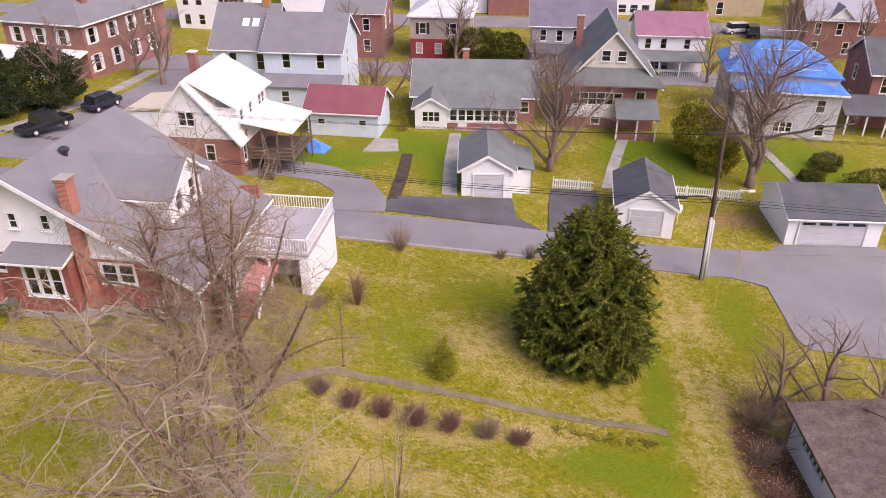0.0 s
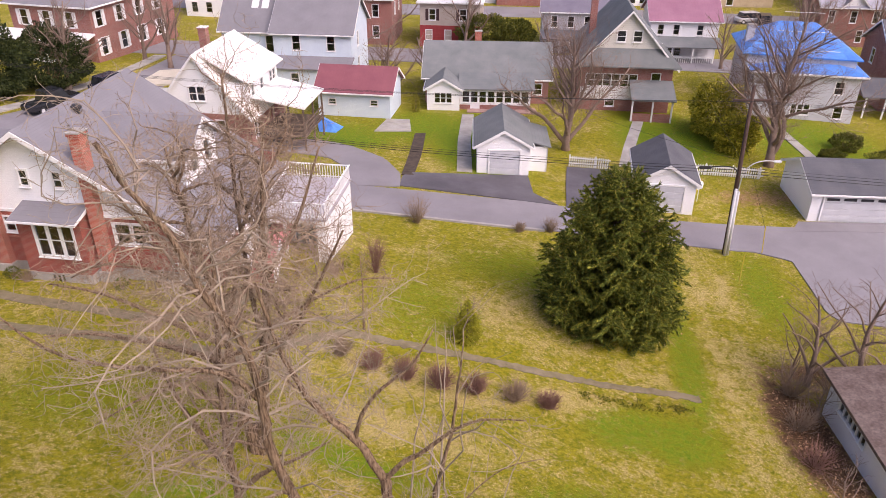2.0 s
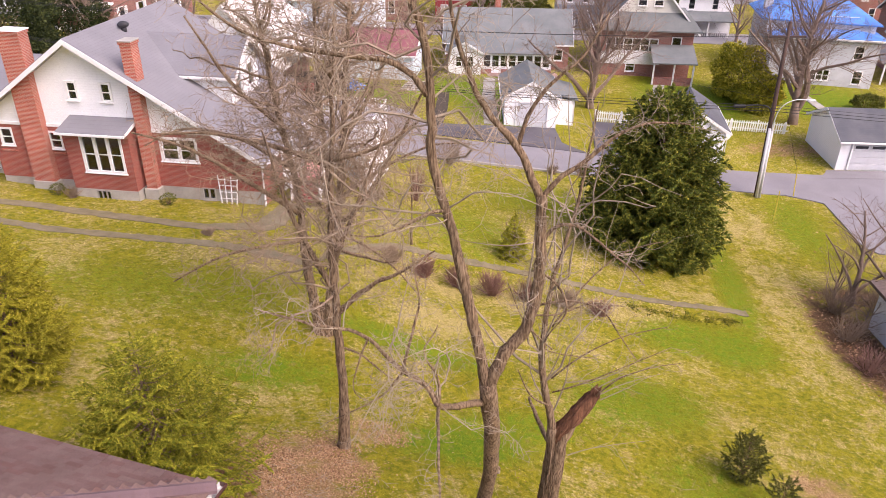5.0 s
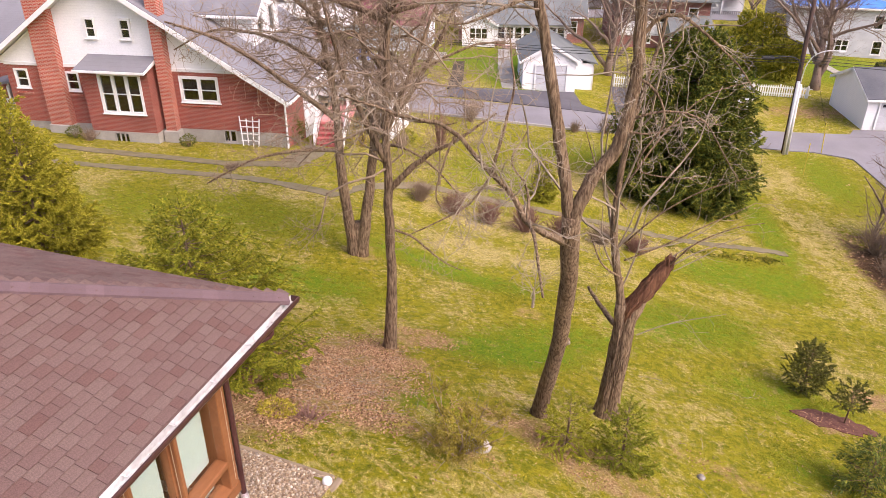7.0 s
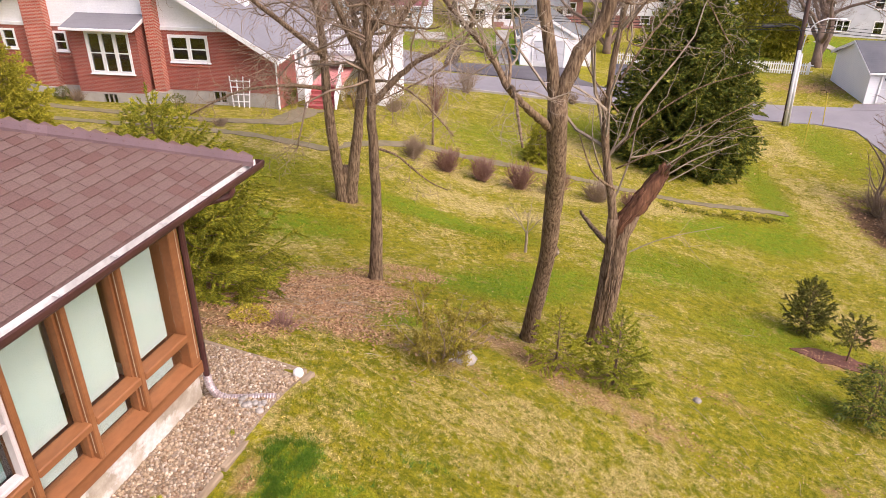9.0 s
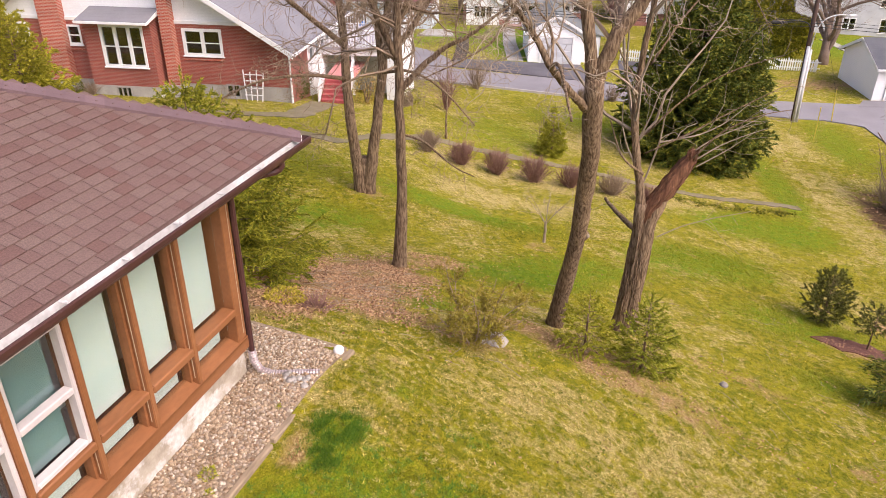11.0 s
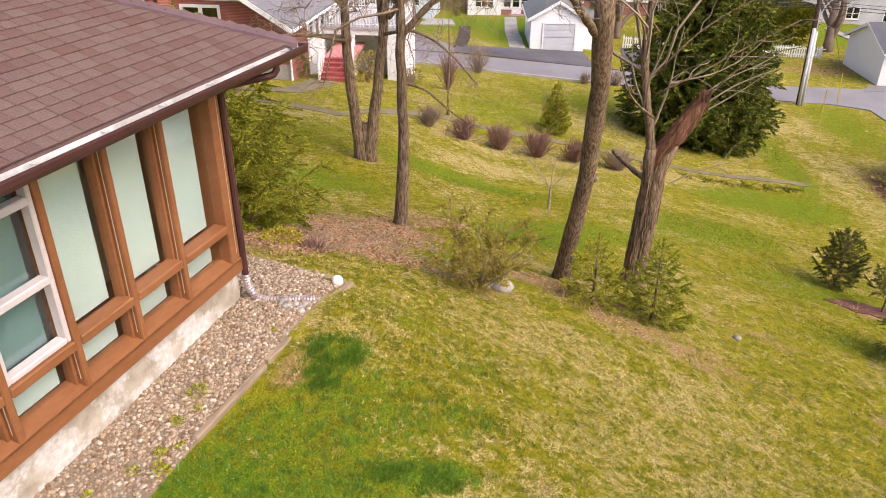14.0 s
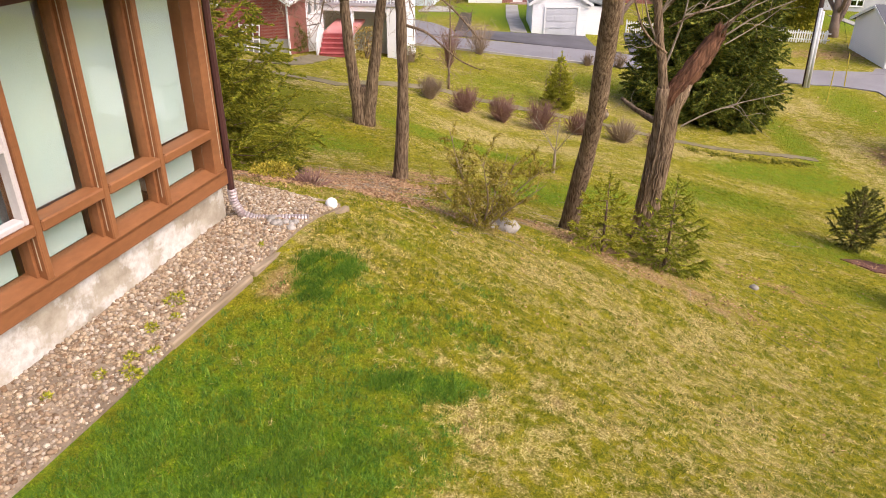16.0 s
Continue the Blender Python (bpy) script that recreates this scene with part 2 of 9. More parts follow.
def bark_material(name, c0, c1, c2, fine=9.0):
    """Furrowed bark: long upright ridges and dark clefts."""
    ma, nt, b = nodes_of(name)
    v = coords(nt)
    mp = nt.nodes.new("ShaderNodeMapping")
    mp.inputs["Scale"].default_value = (1, 1, 0.13)
    nt.links.new(v, mp.inputs[0])
    ridge = noise_of(nt, fine * 3.2, 3, mp.outputs[0], 0.7)
    col = ramp(nt, ridge, [(0.36, c0), (0.5, c1), (0.64, c2)])
    col = mixc(nt, 1.0, col, ramp(nt, noise_of(nt, 2.2, 4, v), [(0.3, (0.75,) * 3), (0.7, (1.2,) * 3)]), "MULTIPLY")
    nt.links.new(col, b.inputs["Base Color"])
    b.inputs["Roughness"].default_value = 0.95
    b.inputs["Specular IOR Level"].default_value = 0.1
    bump_of(nt, b, ridge, 1.0, 0.05)
    return ma


bark = bark_material("furrowed grey-brown bark", (0.095, 0.062, 0.04), (0.2, 0.138, 0.088), (0.31, 0.225, 0.145))
bark_far = surface("bare branches", (0.2, 0.14, 0.105), (0.3, 0.22, 0.175), 2, 14, 0.95, 0.5, speck=0.3)
twig_bark = surface("twig bark", (0.23, 0.162, 0.108), (0.38, 0.285, 0.2), 3, 20, 0.9, 0.4, speck=0.3)
pale_twig = surface("pale lichened twigs", (0.25, 0.195, 0.14), (0.38, 0.31, 0.23), 3, 20, 0.9, 0.4, speck=0.2)
broken_wood = surface("torn red-brown wood", (0.085, 0.036, 0.02), (0.23, 0.11, 0.06), 5, 20, 0.95, 1.0, 0.03, stretch=(1, 1, 0.2))
bush_twig = surface("red-brown twigs", (0.21, 0.11, 0.085), (0.34, 0.2, 0.155), 3, 20, 0.9)

# ---- the ground ----
KNOLLS = [(-10, 30, 9, 1.35), (11, 28, 8, -.12), (-30, 25, 12, -1.44), (-8, 14, 6, -.87), (1, 21, 6, .59), (-4, 8, 4, 1.25), (-2.5, 4.5, 4, -1.21), (40, 50, 15, .65),
          (1.6, 57, 14, .07), (6, 24, 5, -.77), (-7, 5, 3, .38), (-9, 0, 4, .29), (-60, 80, 30, -1.31), (0, 110, 30, -.92), (60, 80, 30, .4), (-1, 38, 8, -.23), (18, 45, 10, -.4), (-2.5, 10.8, 1.6, -.13), (-6.4, 13.2, 1.8, .13), (-7.9, 19.9, 3, .18), (-3.4, 26.2, 3.1, -.8), (-3.3, 20.7, 2.1, -.39), (11, 27, 2.5, .24)]


def soft(w, k):
    return k * np.logaddexp(0, w / k)


def ter(x, y):
    """Height of the ground: a terrace by the house, a slope that falls away and flattens out, and soft knolls."""
    x, y = np.asarray(x, float), np.asarray(y, float)
    c, s = math.cos(0.822), math.sin(0.822)
    u, v = x * c + y * s, np.clip(-x * s + y * c, -40, 40)
    e = 1 - np.exp(-soft(u + 0.833, 0.3) / 21.445)
    z = (-10.334 + 0.046 * v) * e - 0.193
    for a, b, r, h in KNOLLS:
        z = z + h * np.exp(-((x - a) ** 2 + (y - b) ** 2) / (2 * r * r))
    return z


def gz(x, y):
    return float(ter(x, y))


def steps_of(lo, hi, near, fine, coarse):
    """Grid lines, fine inside near and widening outside."""
    out = list(np.arange(near[0], near[1] + 1e-6, fine))
    a, s = near[0], fine
    while a > lo:
        s = min(s * 1.12, coarse)
        a -= s
        out.insert(0, a)
    a, s = near[1], fine
    while a < hi:
        s = min(s * 1.12, coarse)
        a += s
        out.append(a)
    return np.array(out)


def lobes(x, y, spots):
    z = np.zeros_like(x)
    for a, b, rx, ry, ang, *amp in spots:
        ca, sa = math.cos(radians(ang)), math.sin(radians(ang))
        dx, dy = x - a, y - b
        d = ((dx * ca + dy * sa) / rx) ** 2 + ((-dx * sa + dy * ca) / ry) ** 2
        z = np.maximum(z, np.clip(1.15 - 0.62 * d, 0, 1) * (amp[0] if amp else 1.0))
    return z


LITTER = [(-8.0, 10.6, 2.1, 2.4, 0), (-8.6, 8.3, 1.1, 1.3, 0), (-7.0, 12.4, 1.5, 1.2, -30), (-6.6, 8.6, 0.9, 0.5, -20, 0.8), (-2.9, 9.6, 1.6, 0.55, -20), (-5.0, 8.3, 1.5, 0.35, -25, 0.7), (-1.3, 8.3, 1.6, 0.5, -20, 0.75), (-0.2, 7.4, 1.3, 0.35, -22, 0.65), (1.6, 9.6, 1.4, 0.4, -25, 0.45), (6.0, 12.95, 0.75, 0.5, 0), (8.8, 14.8, 1.2, 0.7, 0, 0.9), (15.9, 25.0, 1.4, 5.2, 0), (-5.6, 14.3, 1.1, 0.7, 0, 0.6), (-7.9, 20.0, 0.8, 0.6, 0, 0.6), (24.5, 53.5, 3.5, 1.6, 0), (-1.9, 17.3, 0.7, 0.35, -10, 0.7), (-7.1, 3.7, 0.16, 0.5, -17), (19, 24, 3, 6, 0), (3.0, 6.6, 0.9, 0.3, -20, 0.4)]
DIRT = [(15.9, 25.2, 1.5, 5.0, 0), (18.3, 30.6, 2.4, 1.0, 0, 0.8), (17.5, 20.0, 2.5, 2.5, 0, 0.8)]
LUSH = [(-6.6, 4.0, 0.34, 0.3, 20, 0.7), (-6.7, 3.55, 0.3, 0.2, 20, 0.7), (-6.6, 1.1, 1.3, 0.75, 20), (-7.4, 1.5, 0.9, 0.9, 0, 0.9), (-7.6, 0.1, 1.6, 1.2, 0), (-5.6, -0.4, 1.7, 0.9, 0, 0.9), (-5.5, 2.2, 0.6, 0.2, 10), (-6.2, 2.0, 0.8, 0.4, 0, 0.7), (-7.0, 2.6, 0.7, 0.6, 0, 0.6), (-6.1, 3.0, 0.8, 0.8, 0, 0.5), (-5.0, 3.2, 0.5, 0.3, 0, 0.45), (-4.8, 4.5, 0.4, 0.2, 0, 0.4), (-5.9, 5.4, 0.7, 0.4, -20, 0.35), (-5.6, 10.0, 0.9, 0.55, -15, 0.6), (-2.9, 14.3, 2.2, 1.1, 10, 0.8), (-1.4, 15.6, 2.5, 1.0, 8, 0.6), (-4.8, 20.3, 3.6, 0.9, -18, 0.65), (-9.4, 17.2, 2.4, 1.2, 0, 0.6), (-14, 22, 6, 2.2, 0, 0.35), (3.6, 18.4, 3.2, 1.8, 20, 0.6), (7.4, 25.0, 2.2, 1.6, 10, 0.65), (5.0, 14.0, 2.2, 1.3, 0, 0.5), (4.2, 10.3, 1.2, 0.8, 0, 0.45), (19.2, 39.5, 1.6, 5, -9, 0.55), (11.7, 30.5, 0.9, 6, -9, 0.6), (9.6, 24.4, 2.0, 1.7, 10, 0.65), (5, 40, 6, 3, 0, 0.45), (-2, 33, 3, 4, 0, 0.4), (2.5, 64, 4.5, 9, 0), (20, 66, 5, 8, 0, 0.8), (34, 66, 6, 7, 0, 0.8), (-11, 64, 5, 4, 0, 0.9), (-3, 68, 5, 5, 0, 0.8)]
STRAW = [(-2.6, 22.9, 6.2, 1.1, -14), (-2.6, 5.6, 2.6, 1.5, -20, 0.8), (-1.2, 4.0, 2.4, 1.5, 0, 0.6), (14.8, 34, 1.5, 10, -9, 0.5), (14.1, 34, 0.42, 10.5, -9), (15.5, 34, 0.42, 10.5, -9, 0.9), (13.6, 22, 1.6, 4, 0, 0.7), (2, 17.0, 2.2, 0.7, -10, 0.7), (0.5, 26.5, 6, 1.4, -4, 0.7), (3, 34, 4, 3, 0, 0.7), (-10, 15.6, 2.5, 0.8, 10, 0.7), (1.6, 12.2, 1.6, 0.6, -10, 0.6), (-12.5, 25, 4, 0.8, 0, 0.6)]


def grass_material(name, blades=False):
    """Spring turf: green sward, clumps of dead straw, lush spots, and leaf litter."""
    ma, nt, b = nodes_of(name)
    v = coords(nt)

    def math_of(op, a, c):
        q = nt.nodes.new("ShaderNodeMath")
        q.operation = op
        for k, val in ((0, a), (1, c)):
            if isinstance(val, bpy.types.NodeSocket):
                nt.links.new(val, q.inputs[k])
            else:
                q.inputs[k].default_value = val
        return q.outputs[0]

    def spread(socket, lo, hi, wave, k):
        m = math_of("ADD", math_of("MULTIPLY", math_of("SUBTRACT", wave, 0.5), k), socket)
        mr = nt.nodes.new("ShaderNodeMapRange")
        mr.inputs[1].default_value, mr.inputs[2].default_value = lo, hi
        nt.links.new(m, mr.inputs[0])
        return mr.outputs[0]

    at = [nt.nodes.new("ShaderNodeAttribute") for _ in range(4)]
    for a, k in zip(at, ("litter", "lush", "straw", "dirt")):
        a.attribute_name = k
    litter, lush, straw, dirt = [a.outputs["Fac"] for a in at]
    big, mid, clump_n, fine = noise_of(nt, 0.33, 3, v, 0.55), noise_of(nt, 1.9, 4, v, 0.6), noise_of(nt, 7.5, 4, v, 0.62), noise_of(nt, 42, 4, v, 0.7)
    shift = nt.nodes.new("ShaderNodeMapping")
    shift.inputs["Location"].default_value = (31, 17, 5)
    nt.links.new(v, shift.inputs[0])
    other = noise_of(nt, 4.2, 5, shift.outputs[0], 0.65)
    green = mixc(nt, ramp(nt, other, [(0.40, (0.0,) * 3), (0.60, (1.0,) * 3)]), (0.142, 0.148, 0.006), (0.262, 0.232, 0.013))
    green = mixc(nt, 1.0, green, ramp(nt, fine, [(0.34, (0.55, 0.6, 0.5)), (0.5, (1.0,) * 3), (0.66, (1.5, 1.38, 1.3))]), "MULTIPLY")
    dead = ramp(nt, fine, [(0.36, (0.15, 0.115, 0.022)), (0.5, (0.34, 0.262, 0.085)), (0.62, (0.64, 0.52, 0.25))])
    total = math_of("ADD", math_of("ADD", math_of("MULTIPLY", clump_n, 0.75), math_of("MULTIPLY", mid, 0.6)), math_of("MULTIPLY", big, 0.5))
    total = math_of("ADD", total, math_of("MULTIPLY", math_of("SUBTRACT", straw, lush), 0.12))
    col = mixc(nt, ramp(nt, math_of("SUBTRACT", total, 0.425), [(0.49, (0.0,) * 3), (0.58, (0.5,) * 3), (0.67, (0.95,) * 3)]), green, dead)
    deep = ramp(nt, fine, [(0.36, (0.045, 0.11, 0.004)), (0.62, (0.14, 0.22, 0.008))])
    bright = ramp(nt, fine, [(0.36, (0.08, 0.135, 0.005)), (0.62, (0.21, 0.255, 0.011))])
    col = mixc(nt, spread(lush, 0.2, 0.75, other, 2.4), col, bright)
    col = mixc(nt, spread(lush, 0.65, 1.1, other, 2.4), col, deep)
    brown = ramp(nt, noise_of(nt, 24, 4, v, 0.7), [(0.36, (0.17, 0.095, 0.035)), (0.52, (0.31, 0.2, 0.085)), (0.64, (0.48, 0.35, 0.18))])
    col = mixc(nt, spread(litter, 0.3, 1.0, mid, 2.2), col, brown)
    soil = ramp(nt, noise_of(nt, 14, 4, v, 0.7), [(0.36, (0.06, 0.032, 0.016)), (0.52, (0.12, 0.068, 0.034)), (0.66, (0.22, 0.14, 0.075))])
    col = mixc(nt, spread(dirt, 0.3, 0.8, mid, 1.6), col, soil)
    if blades:
        g = nt.nodes.new("ShaderNodeNewGeometry")
        wn2 = nt.nodes.new("ShaderNodeTexWhiteNoise")
        wn2.noise_dimensions = "1D"
        nt.links.new(g.outputs["Random Per Island"], wn2.inputs["W"])
        col = mixc(nt, ramp(nt, wn2.outputs["Value"], [(0.9, (0.0,) * 3), (0.93, (0.5,) * 3)]), col, (0.50, 0.40, 0.15))
        col = mixc(nt, 1.0, col, ramp(nt, noise_of(nt, 15, 3, v, 0.6), [(0.38, (0.5, 0.54, 0.48)), (0.5, (1.0,) * 3), (0.62, (1.42, 1.36, 1.3))]), "MULTIPLY")
        col = mixc(nt, 1.0, col, ramp(nt, g.outputs["Random Per Island"], [(0.0, (0.55, 0.6, 0.52)), (0.5, (1.1, 1.1, 1.0)), (1.0, (1.6, 1.5, 1.32))]), "MULTIPLY")
    else:
        tiny = noise_of(nt, 110, 5, v, 0.85)
        col = mixc(nt, 1.0, col, ramp(nt, tiny, [(0.36, (0.42,) * 3), (0.64, (1.5,) * 3)]), "MULTIPLY")
        bump_of(nt, b, tiny, 0.7, 0.03)
    nt.links.new(col, b.inputs["Base Color"])
    b.inputs["Roughness"].default_value = 0.9
    b.inputs["Specular IOR Level"].default_value = 0.12
    return ma


grass_blade = grass_material("grass blades", True)
lawn = grass_material("lawn")


def masks(me, x, y):
    for k, spots in (("litter", LITTER), ("lush", LUSH), ("straw", STRAW), ("dirt", DIRT)):
        a = me.attributes.new(k, "FLOAT", "POINT")
        a.data.foreach_set("value", lobes(x, y, spots).astype(np.float32))


def build_ground():
    X, Y = steps_of(-900, 900, (-14, 14), 0.3, 60), steps_of(-300, 1500, (-4, 32), 0.3, 60)
    gx, gy = np.meshgrid(X, Y)
    gx, gy = gx.ravel(), gy.ravel()
    z = ter(gx, gy)
    n, m = len(X), len(Y)
    i = np.arange((m - 1) * n).reshape(m - 1, n)[:, :-1].ravel()
    me = bpy.data.meshes.new("ground")
    me.from_pydata(np.stack([gx, gy, z], 1).tolist(), [], np.stack([i, i + 1, i + n + 1, i + n], 1).tolist())
    me.polygons.foreach_set("use_smooth", [True] * len(me.polygons))
    masks(me, gx, gy)
    me.materials.append(lawn)
    tagged(new("ground", me), "sloping spring lawn, green with straw-coloured patches", "lawn", kind="structure")


build_ground()


def drape(name, ca, cb, n, k, lift, thick, material, label, category, kind="structure", wob=0.0):
    """A sheet laid on the ground between two edge lines (lists of x, y)."""
    def along(line):
        L = np.array(line, float)
        t = np.r_[0, np.cumsum(np.linalg.norm(np.diff(L, axis=0), axis=1))]
        s = np.linspace(0, t[-1], n)
        return np.stack([np.interp(s, t, L[:, 0]), np.interp(s, t, L[:, 1])], 1)
    A, B = along(ca), along(cb)
    rng = np.random.default_rng(len(name))
    if wob:
        A, B = A + rng.normal(0, wob, A.shape), B + rng.normal(0, wob, B.shape)
    P = np.concatenate([A * (1 - s) + B * s for s in np.linspace(0, 1, k)])
    z = ter(P[:, 0], P[:, 1]) + lift
    top = np.c_[P, z]
    low = np.c_[P, z - thick]
    sh = Shape()
    f = [(j * n + i, j * n + i + 1, (j + 1) * n + i + 1, (j + 1) * n + i) for j in range(k - 1) for i in range(n - 1)]
    N = n * k
    edge = [i for i in range(n)] + [j * n + n - 1 for j in range(1, k)] + [(k - 1) * n + i for i in range(n - 2, -1, -1)] + [j * n for j in range(k - 2, 0, -1)]
    f += [(a, b, b + N, a + N) for a, b in zip(edge, edge[1:] + edge[:1])]
    sh.add(np.r_[top, low].tolist(), f)
    return single(name, sh, material, label, category, kind=kind)


drape("road", [(-120, 58), (-40, 50), (-7.6, 46.8), (6, 46.2), (14.1, 45.5), (19.6, 44.6), (40, 43.4), (120, 38)], [(-120, 63), (-40, 55.5), (-8.6, 51.8), (5.5, 50.9), (11.2, 49.9), (17.5, 48.9), (33, 47.8), (120, 43)], 120, 4, 0.05, 0.2, asphalt, "grey asphalt back alley with worn edges", "road")
drape("parking_area", [(20.4, 44.6), (22.7, 43.4), (22.4, 39.8), (22.1, 36.9), (22.6, 36.0)], [(40, 43.6), (40, 41), (40, 37.5), (40, 33.5), (40, 32.9)], 16, 10, 0.07, 0.2, asphalt, "grey asphalt parking area off the alley", "road")
drape("driveway", [(-4.6, 52.2), (-4.5, 54.4), (-3.8, 55.2)], [(7.6, 50.6), (5.9, 52.5), (5.8, 56.0)], 8, 14, 0.08, 0.2, fresh_asphalt, "dark sealed asphalt garage driveway", "driveway")
drape("driveway", [(8.2, 50.3), (8.9, 55.5), (9.4, 58.4)], [(12.6, 49.9), (13.2, 55), (13.4, 58.2)], 8, 6, 0.08, 0.2, fresh_asphalt, "short dark asphalt parking strip", "driveway")
drape("driveway", [(-10, 51.5), (-9.3, 53.4), (-9.0, 55.6), (-11, 58.3), (-14, 59.3), (-19, 59)], [(-4.6, 52), (-4.6, 54.6), (-6.2, 58.5), (-9.8, 62), (-12.8, 63.2), (-19, 63.5)], 16, 6, 0.08, 0.2, asphalt, "curved grey asphalt driveway", "driveway")
drape("driveway", [(24.5, 47.8), (25.6, 49.3)], [(34.5, 47.6), (33.4, 49.0)], 4, 8, 0.07, 0.2, asphalt, "asphalt apron of the double garage", "driveway")
drape("pavement", [(-0.1, 56.1), (0.1, 64), (0.7, 72.6)], [(1.2, 56.1), (1.3, 64), (1.9, 72.6)], 14, 3, 0.06, 0.15, concrete, "pale concrete garden walk", "path")
drape("pavement", [(14.0, 59), (15.5, 64), (17.9, 71)], [(15.1, 59), (16.6, 64), (19.0, 71)], 12, 3, 0.06, 0.15, concrete, "pale concrete garden walk", "path")
drape("pavement", [(31.6, 60), (31.7, 70)], [(32.6, 60), (32.6, 70)], 12, 3, 0.06, 0.15, concrete, "pale concrete garden walk", "path")
drape("pavement", [(-7.8, 66.4), (-6.9, 70.6)], [(-4.3, 66.6), (-4.6, 70.4)], 6, 5, 0.1, 0.2, concrete, "square concrete pad in the grass", "pad")
drape("road", [(-44, 60), (-41.6, 70), (-38.5, 86), (-37, 98)], [(-33.5, 60), (-33.5, 72), (-33, 86), (-33, 98)], 20, 5, 0.06, 0.2, asphalt, "grey asphalt side street", "road")
drape("road", [(-120, 99), (-37, 98.2), (-14, 97.5), (28, 90.5), (60, 86), (140, 78)], [(-120, 107), (-37, 106), (-14, 105), (28, 97), (60, 92), (140, 84)], 60, 4, 0.06, 0.2, asphalt, "grey asphalt town street", "road")
drape("road", [(-120, 132), (0, 126), (28, 122), (60, 113), (140, 104)], [(-120, 140), (0, 134), (28, 130), (60, 121), (140, 112)], 60, 4, 0.06, 0.2, asphalt, "grey asphalt town street", "road")
drape("pavement", [(-46.5, 60), (-44, 70), (-41, 86), (-39.5, 97)], [(-44.6, 60), (-42.6, 70), (-39.6, 86), (-38, 97)], 20, 3, 0.16, 0.3, concrete, "raised concrete footway beside the street", "pavement")
drape("pavement", [(-6, 29.05), (-2.6, 29.05), (-0.7, 28.85), (3.3, 28.38), (6.0, 28.2), (8.8, 27.9), (11.4, 27.4)], [(-6, 29.6), (-2.6, 29.6), (-0.7, 29.38), (3.3, 28.9), (6.0, 28.72), (8.8, 28.4), (11.5, 27.9)], 90, 3, 0.025, 0.2, old_walk, "narrow old concrete walk across the lawn", "path", wob=0.05)
drape("pavement", [(-40, 27.6), (-24.7, 27.6), (-21.3, 26.8), (-12.8, 26.0), (-9.5, 25.2), (-8.3, 27.1), (-6, 28.95)], [(-40, 28.4), (-24.7, 28.4), (-21.3, 27.5), (-12.8, 26.6), (-9.3, 25.9), (-8.5, 27.8), (-6, 29.65)], 110, 3, 0.025, 0.2, old_walk, "narrow old concrete walk across the lawn", "path", wob=0.05)
drape("pavement", [(-40, 30.6), (-23.7, 30.2), (-15, 28.1), (-11.5, 28.6), (-10.6, 32.8)], [(-40, 31.4), (-23.7, 31.0), (-15, 28.9), (-12.6, 29.4), (-12, 33.2)], 90, 3, 0.03, 0.2, old_walk, "concrete walk beside the brick house", "path", wob=0.05)
drape("kerb", [(-7.6, 46.5), (6, 45.9)], [(-7.6, 46.75), (6, 46.15)], 20, 2, 0.14, 0.3, concrete, "low concrete kerb along the alley", "kerb")

# ---- houses ----
def wall_part(parent, name, material, p0, p1, z0, z1, thick, openings, label=""):
    """A wall from p0 to p1 (outer face on its right), with openings (u, z, w, h) cut through."""
    p0, p1 = Vector((*p0, 0)), Vector((*p1, 0))
    L = (p1 - p0).length
    u = (p1 - p0) / L
    n = Vector((u.y, -u.x, 0))
    us = sorted({0, L, *[o[0] for o in openings], *[o[0] + o[2] for o in openings]})
    zs = sorted({z0, z1, *[o[1] for o in openings], *[o[1] + o[3] for o in openings]})
    solid = [[not any(o[0] - 1e-6 <= (a + b) / 2 <= o[0] + o[2] and o[1] <= (c + d) / 2 <= o[1] + o[3] for o in openings) for c, d in zip(zs, zs[1:])] for a, b in zip(us, us[1:])]
    sh = Shape()
    at = lambda i, k, off: tuple(p0 + u * us[i] + n * off + Vector((0, 0, zs[k])))
    ok = lambda i, k: 0 <= i < len(us) - 1 and 0 <= k < len(zs) - 1 and solid[i][k]
    for i in range(len(us) - 1):
        for k in range(len(zs) - 1):
            if not solid[i][k]:
                continue
            a, b, c, d = at(i, k, 0), at(i + 1, k, 0), at(i + 1, k + 1, 0), at(i, k + 1, 0)
            e, f, g, h = at(i, k, -thick), at(i + 1, k, -thick), at(i + 1, k + 1, -thick), at(i, k + 1, -thick)
            sh.add((a, b, c, d), [(0, 1, 2, 3)]).add((e, f, g, h), [(3, 2, 1, 0)])
            for q, (di, dk) in (((a, d, h, e), (-1, 0)), ((b, f, g, c), (1, 0)), ((a, e, f, b), (0, -1)), ((d, c, g, h), (0, 1))):
                if not ok(i + di, k + dk):
                    sh.add(q, [(0, 1, 2, 3)])
    return part(name, sh, material, parent, label)


def side_matrix(p0, p1):
    u = (Vector((*p1, 0)) - Vector((*p0, 0))).normalized()
    v = Vector((-u.y, u.x, 0))
    return Matrix(((u.x, v.x, 0, p0[0]), (u.y, v.y, 0, p0[1]), (0, 0, 1, 0), (0, 0, 0, 1)))


